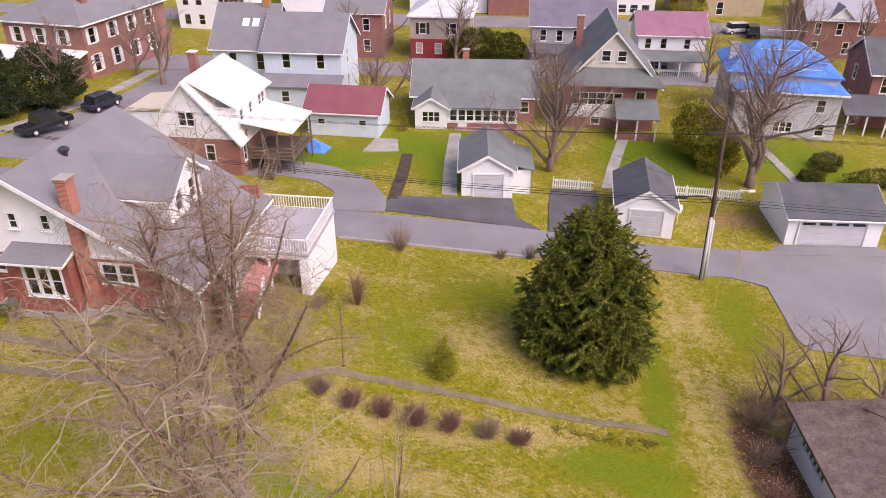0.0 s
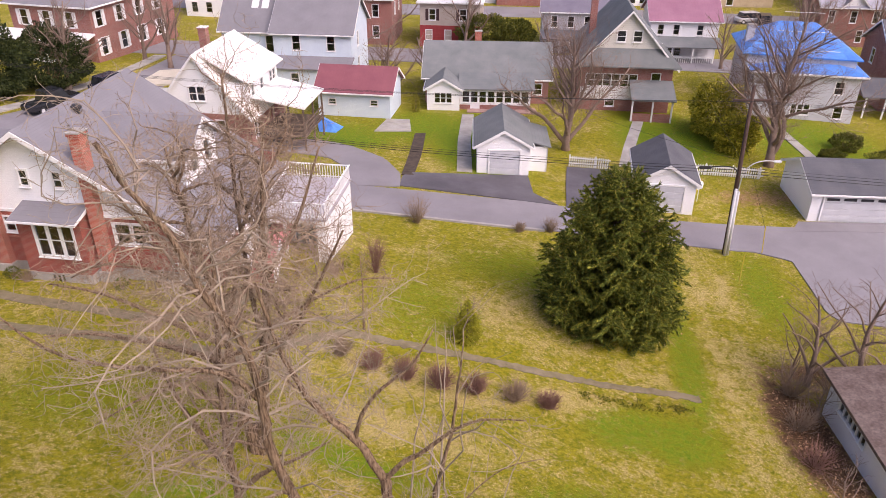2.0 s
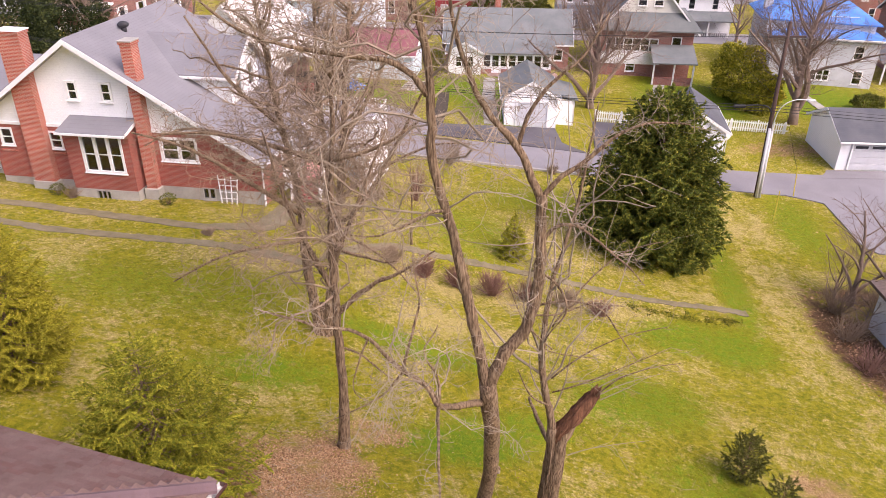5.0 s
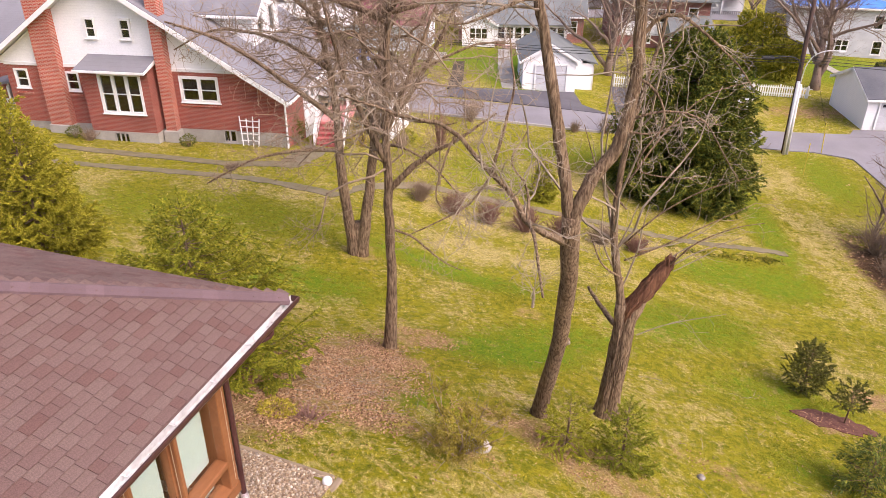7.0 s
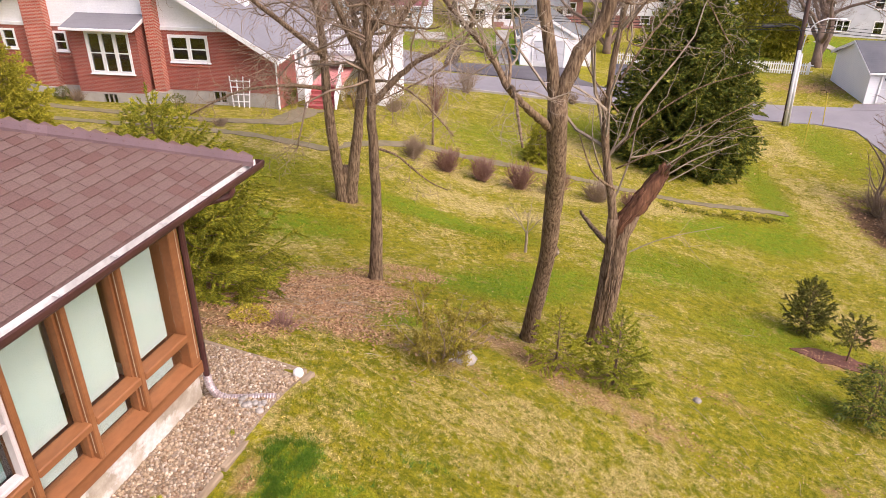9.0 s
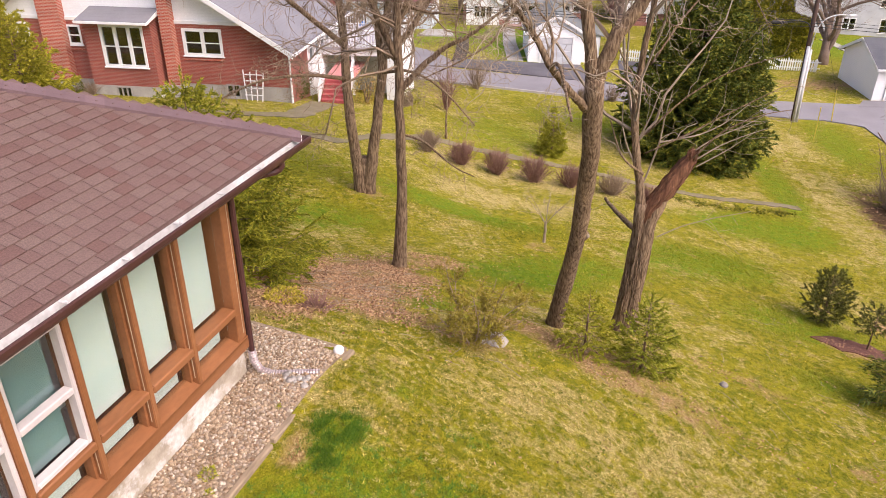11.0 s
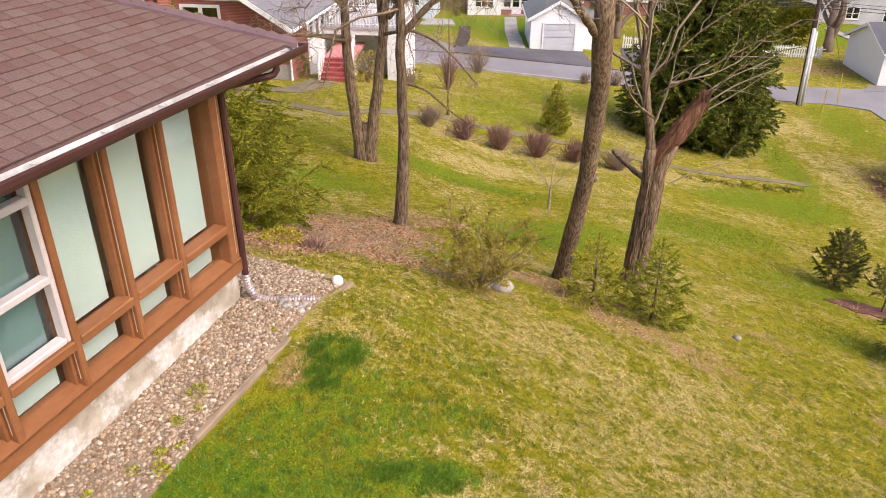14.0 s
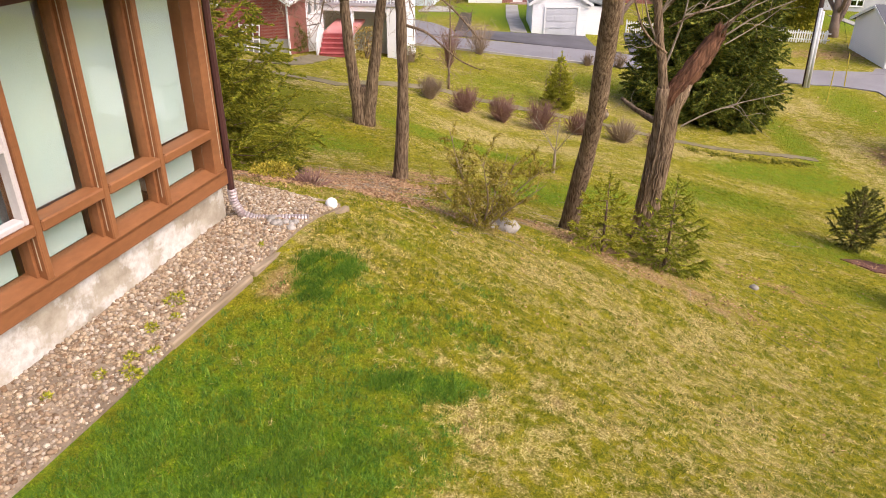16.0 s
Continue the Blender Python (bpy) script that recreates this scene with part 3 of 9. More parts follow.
def ring(x0, x1, z0, z1, w, y0, y1, m):
    """A rectangular frame of bar width w, one closed mesh."""
    sh = Shape()
    pts = []
    for y in (y0, y1):
        pts += [(x0, y, z0), (x1, y, z0), (x1, y, z1), (x0, y, z1), (x0 + w, y, z0 + w), (x1 - w, y, z0 + w), (x1 - w, y, z1 - w), (x0 + w, y, z1 - w)]
    f = []
    for i in range(4):
        k = (i + 1) % 4
        f += [(i, k, k + 4, i + 4), (i + 8, i + 12, k + 12, k + 8), (i, i + 8, k + 8, k), (i + 4, k + 4, k + 12, i + 12)]
    return sh.add([m @ Vector(p) for p in pts], f)


def window_part(parent, m, u, z, w, h, lights=1, bars=1, frame=0.09, trim=None, shutters=None, blind=None, deep=0.06):
    """A framed window: casing, sill, mullions, sash bars and panes, set in its opening."""
    trim = trim or white_paint
    win = part("window", ring(u - frame * 0.6, u + w + frame * 0.6, z - frame * 0.3, z + h + frame * 0.7, frame, -0.035, 0.12, m), trim, parent)
    part("sill", Shape().box(u - frame, u + w + frame, -0.09, 0.0, z - 0.07, z - 0.015, 0.01, m), trim, win)
    for i in range(1, lights):
        x = u + w * i / lights
        part("mullion", Shape().box(x - frame * 0.6, x + frame * 0.6, -0.025, 0.1, z + 0.03, z + h - 0.04, 0.006, m), trim, win)
    for i in range(lights):
        a, b = u + w * i / lights + 0.03, u + w * (i + 1) / lights - 0.03
        for k in range(1, bars + 1):
            zz = z + h * k / (bars + 1)
            part("sash_bar", Shape().box(a, b, 0.02, 0.055, zz - 0.025, zz + 0.025, 0.0, m), trim, win)
        part("pane", Shape().box(a, b, deep, deep + 0.012, z + 0.02, z + h - 0.02, 0, m), glass, win)
        if blind:
            part("blind", Shape().box(a - 0.02, b + 0.02, deep + 0.10, deep + 0.11, z + h * blind[0], z + h, 0, m), blind[1], win)
    if shutters:
        for x in (u - frame - 0.42, u + w + frame + 0.02):
            part("shutter", Shape().box(x, x + 0.4, -0.06, -0.004, z - 0.02, z + h + 0.02, 0.008, m), shutters, parent)
    return win


def gable_roof(parent, w, d, h, rise, axis, material, trim, o=0.4, of=0.4, t=0.14, x0=0.0, y0=0.0, soffit=True):
    """Two roof slabs with bargeboards and fascias; axis: the way the ridge runs."""
    def put(p):
        return (x0 + p[0], y0 + p[1], p[2]) if axis == "y" else (x0 + p[1], y0 + p[0], p[2])
    W, D = (w, d) if axis == "y" else (d, w)
    s = rise / (W / 2)
    ze, zr = h - o * s, h + rise
    for a in (0, 1):
        e = -o if a == 0 else W + o
        poly = [(e, -of, ze), (W / 2, -of, zr), (W / 2, D + of, zr), (e, D + of, ze)]
        poly = [put(p) for p in poly]
        part("roof", Shape().slab([(p[0], p[1], p[2] + t) for p in poly], t), material, parent)
        q = [(e, 0, ze + t - 0.02), (W / 2, 0, zr + t - 0.02), (W / 2, 0, zr - 0.12), (e, 0, ze - 0.12)]
        for yy, dy in ((-of - 0.035, 0.03), (D + of + 0.005, 0.03)):
            A = [put((p[0], yy, p[2])) for p in q]
            B = [put((p[0], yy + dy, p[2])) for p in q]
            part("bargeboard", Shape().add(A + B, [(0, 1, 2, 3), (7, 6, 5, 4), (0, 4, 5, 1), (1, 5, 6, 2), (2, 6, 7, 3), (3, 7, 4, 0)]), trim, parent)
        ex = e - 0.09 if a == 0 else e
        A = [put((ex, -of, ze - 0.06)), put((ex + 0.09, D + of, ze + 0.06))]
        sh = Shape().box(min(A[0][0], A[1][0]), max(A[0][0], A[1][0]), min(A[0][1], A[1][1]), max(A[0][1], A[1][1]), ze - 0.06, ze + t * 0.6, 0.02)
        part("gutter", sh, trim, parent)


def hip_roof(parent, w, d, h, rise, material, trim, o=0.5, t=0.14, x0=0.0, y0=0.0):
    a, b, c, e = x0 - o, x0 + w + o, y0 - o, y0 + d + o
    if w >= d:
        k = (d / 2 + o)
        r0, r1 = (a + k, (c + e) / 2), (b - k, (c + e) / 2)
    else:
        k = (w / 2 + o)
        r0, r1 = ((a + b) / 2, c + k), ((a + b) / 2, e - k)
    ze, zr = h, h + rise
    P = [(a, c, ze), (b, c, ze), (b, e, ze), (a, e, ze)]
    R0, R1 = (*r0, zr), (*r1, zr)
    faces = [[P[0], P[1], R1, R0], [P[1], P[2], R1], [P[2], P[3], R0, R1], [P[3], P[0], R0]] if w >= d else [[P[0], P[1], R0], [P[1], P[2], R1, R0], [P[2], P[3], R1], [P[3], P[0], R0, R1]]
    for f in faces:
        part("roof", Shape().slab([(p[0], p[1], p[2] + t) for p in f], t), material, parent)
    sh = Shape()
    for q in ((a - 0.05, b + 0.05, c - 0.09, c), (a - 0.05, b + 0.05, e, e + 0.09), (a - 0.09, a, c, e), (b, b + 0.09, c, e)):
        sh.box(*q, ze - 0.1, ze + t * 0.7, 0.02)
    part("gutter", sh, trim, parent)


def gable_end(parent, name, material, axis, w, d, h, rise, thick=0.2, x0=0.0, y0=0.0, both=True):
    W, D = (w, d) if axis == "y" else (d, w)
    for i, yy in enumerate((0, D - thick)):
        if i == 1 and not both:
            break
        A = [(0, yy, h), (W, yy, h), (W / 2, yy, h + rise)]
        B = [(p[0], yy + thick, p[2]) for p in A]
        pts = [((x0 + p[0], y0 + p[1], p[2]) if axis == "y" else (x0 + p[1], y0 + p[0], p[2])) for p in A + B]
        part(name, Shape().add(pts, [(0, 1, 2), (5, 4, 3), (0, 3, 4, 1), (1, 4, 5, 2), (2, 5, 3, 0)]), material, parent)


def house(name, label, x, y, z, yaw, w, d, h, rise, axis, wall, roof, trim=None, o=0.4, of=0.4, wins=(), gable=None, category="house", base=None, t=0.14, group=""):
    """A house with four walls, windows (side, u, z, w, h, lights, shutters), and a gable or hip roof. Side f faces the low y."""
    trim = trim or white_paint
    th = thing(name, pose(x, y, z, 0, 0, yaw), label, category, group)
    sides = {"f": ((0, 0), (w, 0)), "r": ((w, 0), (w, d)), "b": ((w, d), (0, d)), "l": ((0, d), (0, 0))}
    for s, (p, q) in sides.items():
        ops = [k for k in wins if k[0] == s]
        inner = (p, q)
        cut = 0.2 if s in "rl" else 0.0
        if cut:
            up = (Vector(q) - Vector(p)).normalized() * cut
            inner = (tuple(Vector(p) + up), tuple(Vector(q) - up))
        wall_part(th, "wall", wall, *inner, -1.2, h, 0.2, [(k[1] - cut, k[2], k[3], k[4]) for k in ops if k[2] + k[4] < h])
        m = side_matrix(p, q)
        for k in ops:
            window_part(th, m, k[1], k[2], k[3], k[4], *(k[5:6] or (1,)), shutters=k[6] if len(k) > 6 else None)
    if axis == "hip":
        hip_roof(th, w, d, h, rise, roof, trim, o, t)
    else:
        gable_end(th, "gable", gable or wall, axis, w, d, h, rise)
        gable_roof(th, w, d, h, rise, axis, roof, trim, o, of, t)
    if base:
        sh = Shape().box(-0.04, w + 0.04, -0.04, d + 0.04, -1.2, 0.35)
        part("foundation", sh, base, th)
    return th


def chimney(parent, x, y, z0, z1, w=0.6, d=0.6, material=None, cap=None):
    sh = Shape().box(x, x + w, y, y + d, z0, z1 - 0.18)
    sh.box(x - 0.05, x + w + 0.05, y - 0.05, y + d + 0.05, z1 - 0.2, z1 - 0.06, 0.01)
    c = part("chimney", sh, material or chimney_brick, parent)
    part("chimney_cap", Shape().box(x - 0.08, x + w + 0.08, y - 0.08, y + d + 0.08, z1 - 0.06, z1, 0.01), cap or concrete, c)
    return c


def box_part(parent, name, material, *b, c=0.01, label=""):
    return part(name, Shape().box(*b, c), material, parent, label)


def garage_door(parent, m, u, z, w, h, rows=4, lights=False):
    sh = Shape()
    for i in range(rows):
        sh.box(u, u + w, -0.05, -0.004, z + h * i / rows + 0.012, z + h * (i + 1) / rows - 0.012, 0.012, m)
        for k in range(4):
            a = u + w * k / 4
            sh.box(a + 0.08, a + w / 4 - 0.08, -0.062, -0.05, z + h * (i + 0.22) / rows, z + h * (i + 0.78) / rows, 0.01, m)
    dr = part("garage_door", sh, door_grey, parent)
    sh = Shape().box(u - 0.13, u, -0.1, -0.003, z, z + h + 0.13, 0.01, m).box(u + w, u + w + 0.13, -0.1, -0.003, z, z + h + 0.13, 0.01, m).box(u, u + w, -0.1, -0.003, z + h, z + h + 0.13, 0.01, m)
    part("door_frame", sh, white_paint, dr)
    if lights:
        for i in range(4):
            a = u + w * (i + 0.12) / 4
            part("pane", Shape().box(a, a + w * 0.19, -0.068, -0.063, z + h * 0.82, z + h * 0.92, 0, m), dark_glass, dr)
    return dr


door_grey = surface("grey-white door paint", (0.5, 0.51, 0.54), (0.58, 0.59, 0.62), 1.2, 25, 0.5, 0.1, speck=0.12)
dark_glass = surface("dark window glass", (0.015, 0.016, 0.02), (0.03, 0.032, 0.036), 2, 10, 0.08, 0.0, speck=0.1, spec=0.6)
dark_shutter = surface("dark shutters", (0.05, 0.025, 0.03), (0.08, 0.04, 0.045), 2, 30, 0.6)
white_shutter = white_paint

# garages along the alley
g1 = house("garage", "white gabled single garage with grey-green shingles", 1.55, 56.2, -8.05, -2, 4.3, 6.6, 2.55, 1.25, "y", white_siding, roof_greygreen, o=0.3, of=0.25, category="garage")
garage_door(g1, side_matrix((0, 0), (4.3, 0)), 1.05, 0.0, 2.44, 2.1)
g1l = thing("garage_annex", g1.matrix_basis @ pose(4.3, 1.2, 0), "white lean-to annex with grey shingles beside a garage", "shed")
for a, b in (((0, 0), (1.6, 0)), ((1.6, 0), (1.6, 4.6)), ((1.6, 4.6), (0, 4.6))):
    wall_part(g1l, "wall", white_siding, a, b, -0.8, 2.05, 0.12, [])
part("roof", Shape().slab([(-0.1, -0.2, 2.62), (1.85, -0.2, 2.1), (1.85, 4.8, 2.1), (-0.1, 4.8, 2.62)], 0.1), roof_greygreen, g1l)
g2 = house("garage", "small white gabled garage with dark patched shingles", 13.55, 50.9, -8.6, -10, 4.3, 6.4, 2.45, 1.3, "y", white_siding, roof_dark, o=0.3, of=0.25, category="garage")
garage_door(g2, side_matrix((0, 0), (4.3, 0)), 1.0, 0.0, 2.44, 2.1)
g3 = house("garage", "low white double garage with a dark shingle roof", 26.3, 49.5, -8.85, -4, 7.0, 6.2, 2.4, 1.35, "x", white_siding, roof_dark, o=0.35, of=0.3, category="garage")
garage_door(g3, side_matrix((0, 0), (7, 0)), 0.9, 0.0, 4.9, 2.1, lights=True)

# bungalow with the enclosed porch
bg = house("bungalow", "low bungalow with weathered green-grey shingles and an enclosed porch", -3.2, 77.5, -8.7, -3, 13.2, 8.5, 2.9, 2.6, "x", far_brick, roof_greygreen, category="house", wins=[("f", 11.6, 1.0, 0.9, 1.2)])
pw = side_matrix((3.8, -2.6), (11.2, -2.6))
wall_part(bg, "wall", white_siding, (3.8, -2.6), (11.2, -2.6), -0.5, 2.3, 0.15, [(0.3 + i * 0.88, 0.85, 0.7, 1.2) for i in range(8)])
wall_part(bg, "wall", far_brick, (3.81, -2.66), (11.19, -2.66), -0.6, 0.62, 0.05, [(1.1, -0.6, 1.0, 1.22)])
for i in range(8):
    window_part(bg, pw, 0.3 + i * 0.88, 0.85, 0.7, 1.2, 1, 1, 0.06)
wall_part(bg, "wall", white_siding, (11.2, -2.6), (11.2, 0), -0.5, 2.3, 0.15, [])
part("roof", Shape().slab([(3.6, -3.0, 2.4), (11.6, -3.0, 2.4), (11.6, 0.4, 3.25), (3.6, 0.4, 3.25)], 0.12), roof_greygreen, bg)
wall_part(bg, "wall", white_siding, (0.4, -3.2), (3.8, -3.2), -0.5, 2.5, 0.15, [(0.8, 0.9, 1.8, 1.1)])
window_part(bg, side_matrix((0.4, -3.2), (3.8, -3.2)), 0.8, 0.9, 1.8, 1.1, 3)
wall_part(bg, "wall", white_siding, (0.4, 0), (0.4, -3.05), -0.5, 2.5, 0.15, [])
gable_end(bg, "gable", white_siding, "y", 3.4, 3.2, 2.5, 1.0, x0=0.4, y0=-3.2, both=False)
gable_roof(bg, 3.4, 6.4, 2.5, 1.0, "y", roof_greygreen, white_paint, 0.3, 0.3, x0=0.4, y0=-3.2)
chimney(bg, 5.2, 4.6, 3.5, 6.6, 0.7, 0.6)

# blue outbuilding with the maroon roof
house("outbuilding", "pale blue outbuilding with a maroon metal roof", -13.9, 71.9, -8.35, -8, 7.4, 5.6, 2.7, 1.7, "x", blue_siding, roof_maroon, category="shed", wins=[("f", 1.1, 1.2, 0.75, 0.6), ("f", 5.4, 1.2, 0.75, 0.6)])

# pale blue two-storey house
lb = house("house", "pale blue two-storey house with a grey shingle roof", -20.6, 84.0, -8.85, -6, 9.0, 9.0, 6.2, 3.2, "x", blue_siding, roof_grey, wins=[("f", 2.2, 4.1, 0.9, 1.7), ("f", 6.2, 4.1, 0.9, 1.7), ("f", 0.8, 0.9, 0.7, 1.2), ("f", 2.6, 0.7, 0.9, 1.5), ("r", 3.0, 4.0, 0.9, 1.7), ("r", 3.0, 1.0, 0.9, 1.7)])
part("roof", Shape().slab([(-0.3, -2.6, 2.7), (9.3, -2.6, 2.7), (9.3, 0, 3.5), (-0.3, 0, 3.5)], 0.12), roof_grey, lb)
wall_part(lb, "wall", blue_siding, (0, -2.2), (9, -2.2), -0.6, 2.6, 0.15, [(2.4, 0.8, 0.9, 1.3)])
window_part(lb, side_matrix((0, -2.2), (9, -2.2)), 2.4, 0.8, 0.9, 1.3)
lb2 = house("house", "pale blue house wing with grey shingles and skylights", -27.0, 86.2, -8.85, -6, 7.2, 9.0, 6.0, 4.0, "x", blue_siding, roof_grey, wins=[("f", 1.9, 3.4, 0.9, 1.9), ("f", 5.2, 3.4, 0.9, 1.9)])
for x in (3.2, 4.4):
    part("skylight", Shape().slab([(x, 2.0, 8.02), (x + 0.8, 2.0, 8.02), (x + 0.8, 2.8, 8.73), (x, 2.8, 8.73)], 0.08), white_paint, lb2)
chimney(lb2, 5.2, 4.0, 8.5, 11.8, 0.9, 0.9, surface("tan chimney brick", (0.4, 0.2, 0.08), (0.5, 0.28, 0.12), 2, 12, 0.9))
house("house", "red brick house behind bare trees", -16.5, 106.5, -9.4, -6, 8.0, 9.0, 6.4, 2.6, "x", far_brick, roof_grey, wins=[("f", 5.2, 3.8, 0.9, 1.7), ("f", 5.2, 0.9, 0.9, 1.7), ("r", 2.0, 3.8, 0.9, 1.7), ("r", 5.5, 3.8, 0.9, 1.7)])

# white house with the brick ground floor
wh = house("house", "white house with a brick ground floor and a white metal roof", -25.77, 60.1, -7.45, -8, 8.4, 8.5, 3.45, 4.85, "y", far_brick, roof_white, o=0.35, of=0.4, gable=white_siding, wins=[("f", 2.2, 0.9, 0.8, 1.5), ("f", 5.35, 1.4, 0.8, 1.5), ("r", 0.8, 1.2, 0.7, 1.4)])
window_part(wh, side_matrix((0, -0.06), (8.4, -0.06)), 3.35, 4.5, 1.4, 1.25, 2)
# thin dark sheet on the uncut gable, in place of an unlit room
part("dark_room_sheet", Shape().box(3.4, 4.7, -0.02, -0.008, 4.55, 5.7), dark_glass, wh)
wall_part(wh, "dormer_wall", white_siding, (8.1, 0.8), (8.1, 8.1), 3.4, 5.95, 0.2, [(0.9, 4.3, 0.7, 1.2), (3.0, 4.3, 0.7, 1.2), (5.3, 4.3, 0.7, 1.2), (6.1, 4.3, 0.7, 1.2)])
for k in (0.9, 3.0, 5.3, 6.1):
    window_part(wh, side_matrix((8.1, 0.8), (8.1, 8.1)), k, 4.3, 0.7, 1.2)
part("dormer_wall", Shape().add([(7.9, 0.8, 5.95), (6.0, 0.8, 5.95), (7.9, 0.8, 3.8), (7.9, 1.0, 5.95), (6.0, 1.0, 5.95), (7.9, 1.0, 3.8)], [(0, 1, 2), (5, 4, 3), (1, 4, 5, 2)]), white_siding, wh)
part("dormer_roof", Shape().slab([(4.2, 0.3, 8.5), (8.6, 0.3, 6.02), (8.6, 8.6, 6.02), (4.2, 8.6, 8.5)], 0.12), roof_white, wh)
part("porch_roof", Shape().slab([(8.3, 1.0, 4.75), (12.8, 1.2, 3.9), (12.8, 7.0, 3.9), (8.3, 7.2, 4.75)], 0.14), roof_white, wh)
wood_old = surface("weathered deck wood", (0.12, 0.085, 0.06), (0.22, 0.165, 0.125), 1.5, 18, 0.9, 0.5, stretch=(0.3, 1, 1))
part("porch_deck", Shape().box(8.45, 12.7, 1.3, 6.9, 1.25, 1.4, 0.01), wood_old, wh)
for a, b in (((8.5, 1.35), (10.0, 1.35)), ((11.3, 1.35), (12.65, 1.35)), ((12.65, 1.35), (12.65, 6.8))):
    mm = side_matrix(a, b)
    L = (Vector(b) - Vector(a)).length
    for z in (1.6, 1.95, 2.3):
        part("porch_rail", Shape().box(0, L, -0.03, 0.03, z, z + 0.12, 0, mm), wood_old, wh)
for x, y in ((8.6, 1.4), (10.0, 1.4), (11.3, 1.4), (12.6, 1.4), (12.6, 4.0), (12.6, 6.7)):
    box_part(wh, "porch_post", wood_old, x - 0.07, x + 0.07, y - 0.07, y + 0.07, -0.6, 3.95)
for i in range(7):
    box_part(wh, "stair_tread", wood_old, 10.1, 11.2, 1.2 - 0.28 * i, 1.45 - 0.28 * i, 1.16 - 0.18 * i, 1.2 - 0.18 * i, c=0)
for x in (10.05, 11.2):
    part("stair_rail", Shape().add([(x, 1.3, 2.2), (x, -0.9, 0.8), (x, -0.9, 0.68), (x, 1.3, 2.08), (x + 0.06, 1.3, 2.2), (x + 0.06, -0.9, 0.8), (x + 0.06, -0.9, 0.68), (x + 0.06, 1.3, 2.08)], [(0, 1, 2, 3), (7, 6, 5, 4), (0, 4, 5, 1), (2, 6, 7, 3)]), wood_old, wh)
    part("stringer", Shape().add([(x, 1.3, 1.3), (x, -0.9, -0.1), (x, -0.9, -0.35), (x, 1.3, 1.05), (x + 0.06, 1.3, 1.3), (x + 0.06, -0.9, -0.1), (x + 0.06, -0.9, -0.35), (x + 0.06, 1.3, 1.05)], [(0, 1, 2, 3), (7, 6, 5, 4), (0, 4, 5, 1), (2, 6, 7, 3)]), wood_old, wh)
chimney(wh, 1.6, 6.8, 4.0, 9.0, 0.7, 0.7, far_brick, white_paint)
part("porch_roof", Shape().slab([(-3.4, 2.8, 4.6), (0.4, 2.8, 5.0), (0.4, 8.0, 5.0), (-3.4, 8.0, 4.6)], 0.14), surface("cream metal roofing", (0.66, 0.58, 0.42), (0.74, 0.66, 0.5), 1, 20, 0.5), wh)
wall_part(wh, "wall", white_siding, (-3.1, 3.0), (-0.1, 3.0), -1.0, 4.5, 0.15, [])

# houses across the gardens
cr = house("house", "brick and stucco house with steep grey shingle gables", 12.7, 74.9, -8.65, -6, 9.5, 11.0, 5.0, 5.2, "y", far_brick, roof_greygreen, category="house", o=0.5, gable=cream_siding, wins=[("f", 0.8, 2.6, 5.2, 1.3, 6), ("f", 7.4, 2.6, 0.9, 1.5), ("f", 3.0, 0.5, 0.9, 1.1)])
part("skirt_roof", Shape().slab([(-0.6, -1.0, 4.95), (10.1, -1.0, 4.95), (8.2, 0.3, 7.05), (1.3, 0.3, 7.05)], 0.14), roof_greygreen, cr)
for k in (3.5, 5.1):
    window_part(cr, side_matrix((0, -0.06), (9.5, -0.06)), k, 7.2, 0.85, 1.1)
    # no opening here: a dark sheet gives the panes the shade of a room
    part("dark_room_sheet", Shape().box(k + 0.02, k + 0.83, -0.02, -0.006, 7.22, 8.28), dark_glass, cr)
wall_part(cr, "wall", white_paint, (0.3, -0.12), (6.4, -0.12), 1.3, 2.5, 0.1, [])
part("porch_roof", Shape().slab([(5.2, -3.4, 2.3), (9.6, -3.4, 2.3), (9.6, 0, 3.4), (5.2, 0, 3.4)], 0.12), roof_greygreen, cr)
for x in (5.4, 7.4, 9.3):
    box_part(cr, "porch_post", white_paint, x - 0.08, x + 0.08, -3.2, -3.04, -0.5, 2.25)
wall_part(cr, "wall", far_brick, (5.3, -3.1), (9.4, -3.1), -0.6, 0.8, 0.15, [])
chimney(cr, 1.2, 6.2, 6, 10.4, 0.7, 0.7, far_brick)

bl = house("house", "two-storey pale stucco house with a blue tarpaulin roof", 30.44, 73.97, -9.05, -12, 10.2, 10.5, 4.85, 1.1, "hip", pale_stucco, tarp_blue, o=0.45, wins=[("f", 7.9, 2.9, 0.85, 1.3), ("f", 3.4, 2.9, 0.85, 1.3), ("f", 4.2, 0.6, 1.8, 1.1, 3), ("f", 8.3, 0.4, 0.85, 1.3), ("l", 2.0, 3.0, 0.9, 1.4), ("l", 6.5, 3.0, 0.9, 1.4), ("l", 6.5, 0.6, 0.9, 1.4)])
for k, poly in enumerate(([(-1.2, 1.6, 6.25), (10.4, 1.6, 6.05), (6.2, 6.2, 8.7), (2.6, 6.2, 8.7)], [(-1.2, 10.9, 6.15), (-1.2, 1.6, 6.25), (2.6, 6.2, 8.7)], [(10.4, 1.6, 6.05), (10.4, 10.9, 6.05), (6.2, 6.2, 8.7)], [(10.4, 10.9, 6.05), (-1.2, 10.9, 6.15), (2.6, 6.2, 8.7), (6.2, 6.2, 8.7)])):
    part("upper_roof", Shape().slab(poly, 0.14), tarp_blue, bl, "wrinkled blue tarpaulin")
wall_part(bl, "upper_wall", pale_stucco, (-0.6, 1.9), (9.9, 1.9), 4.9, 6.15, 0.2, [])
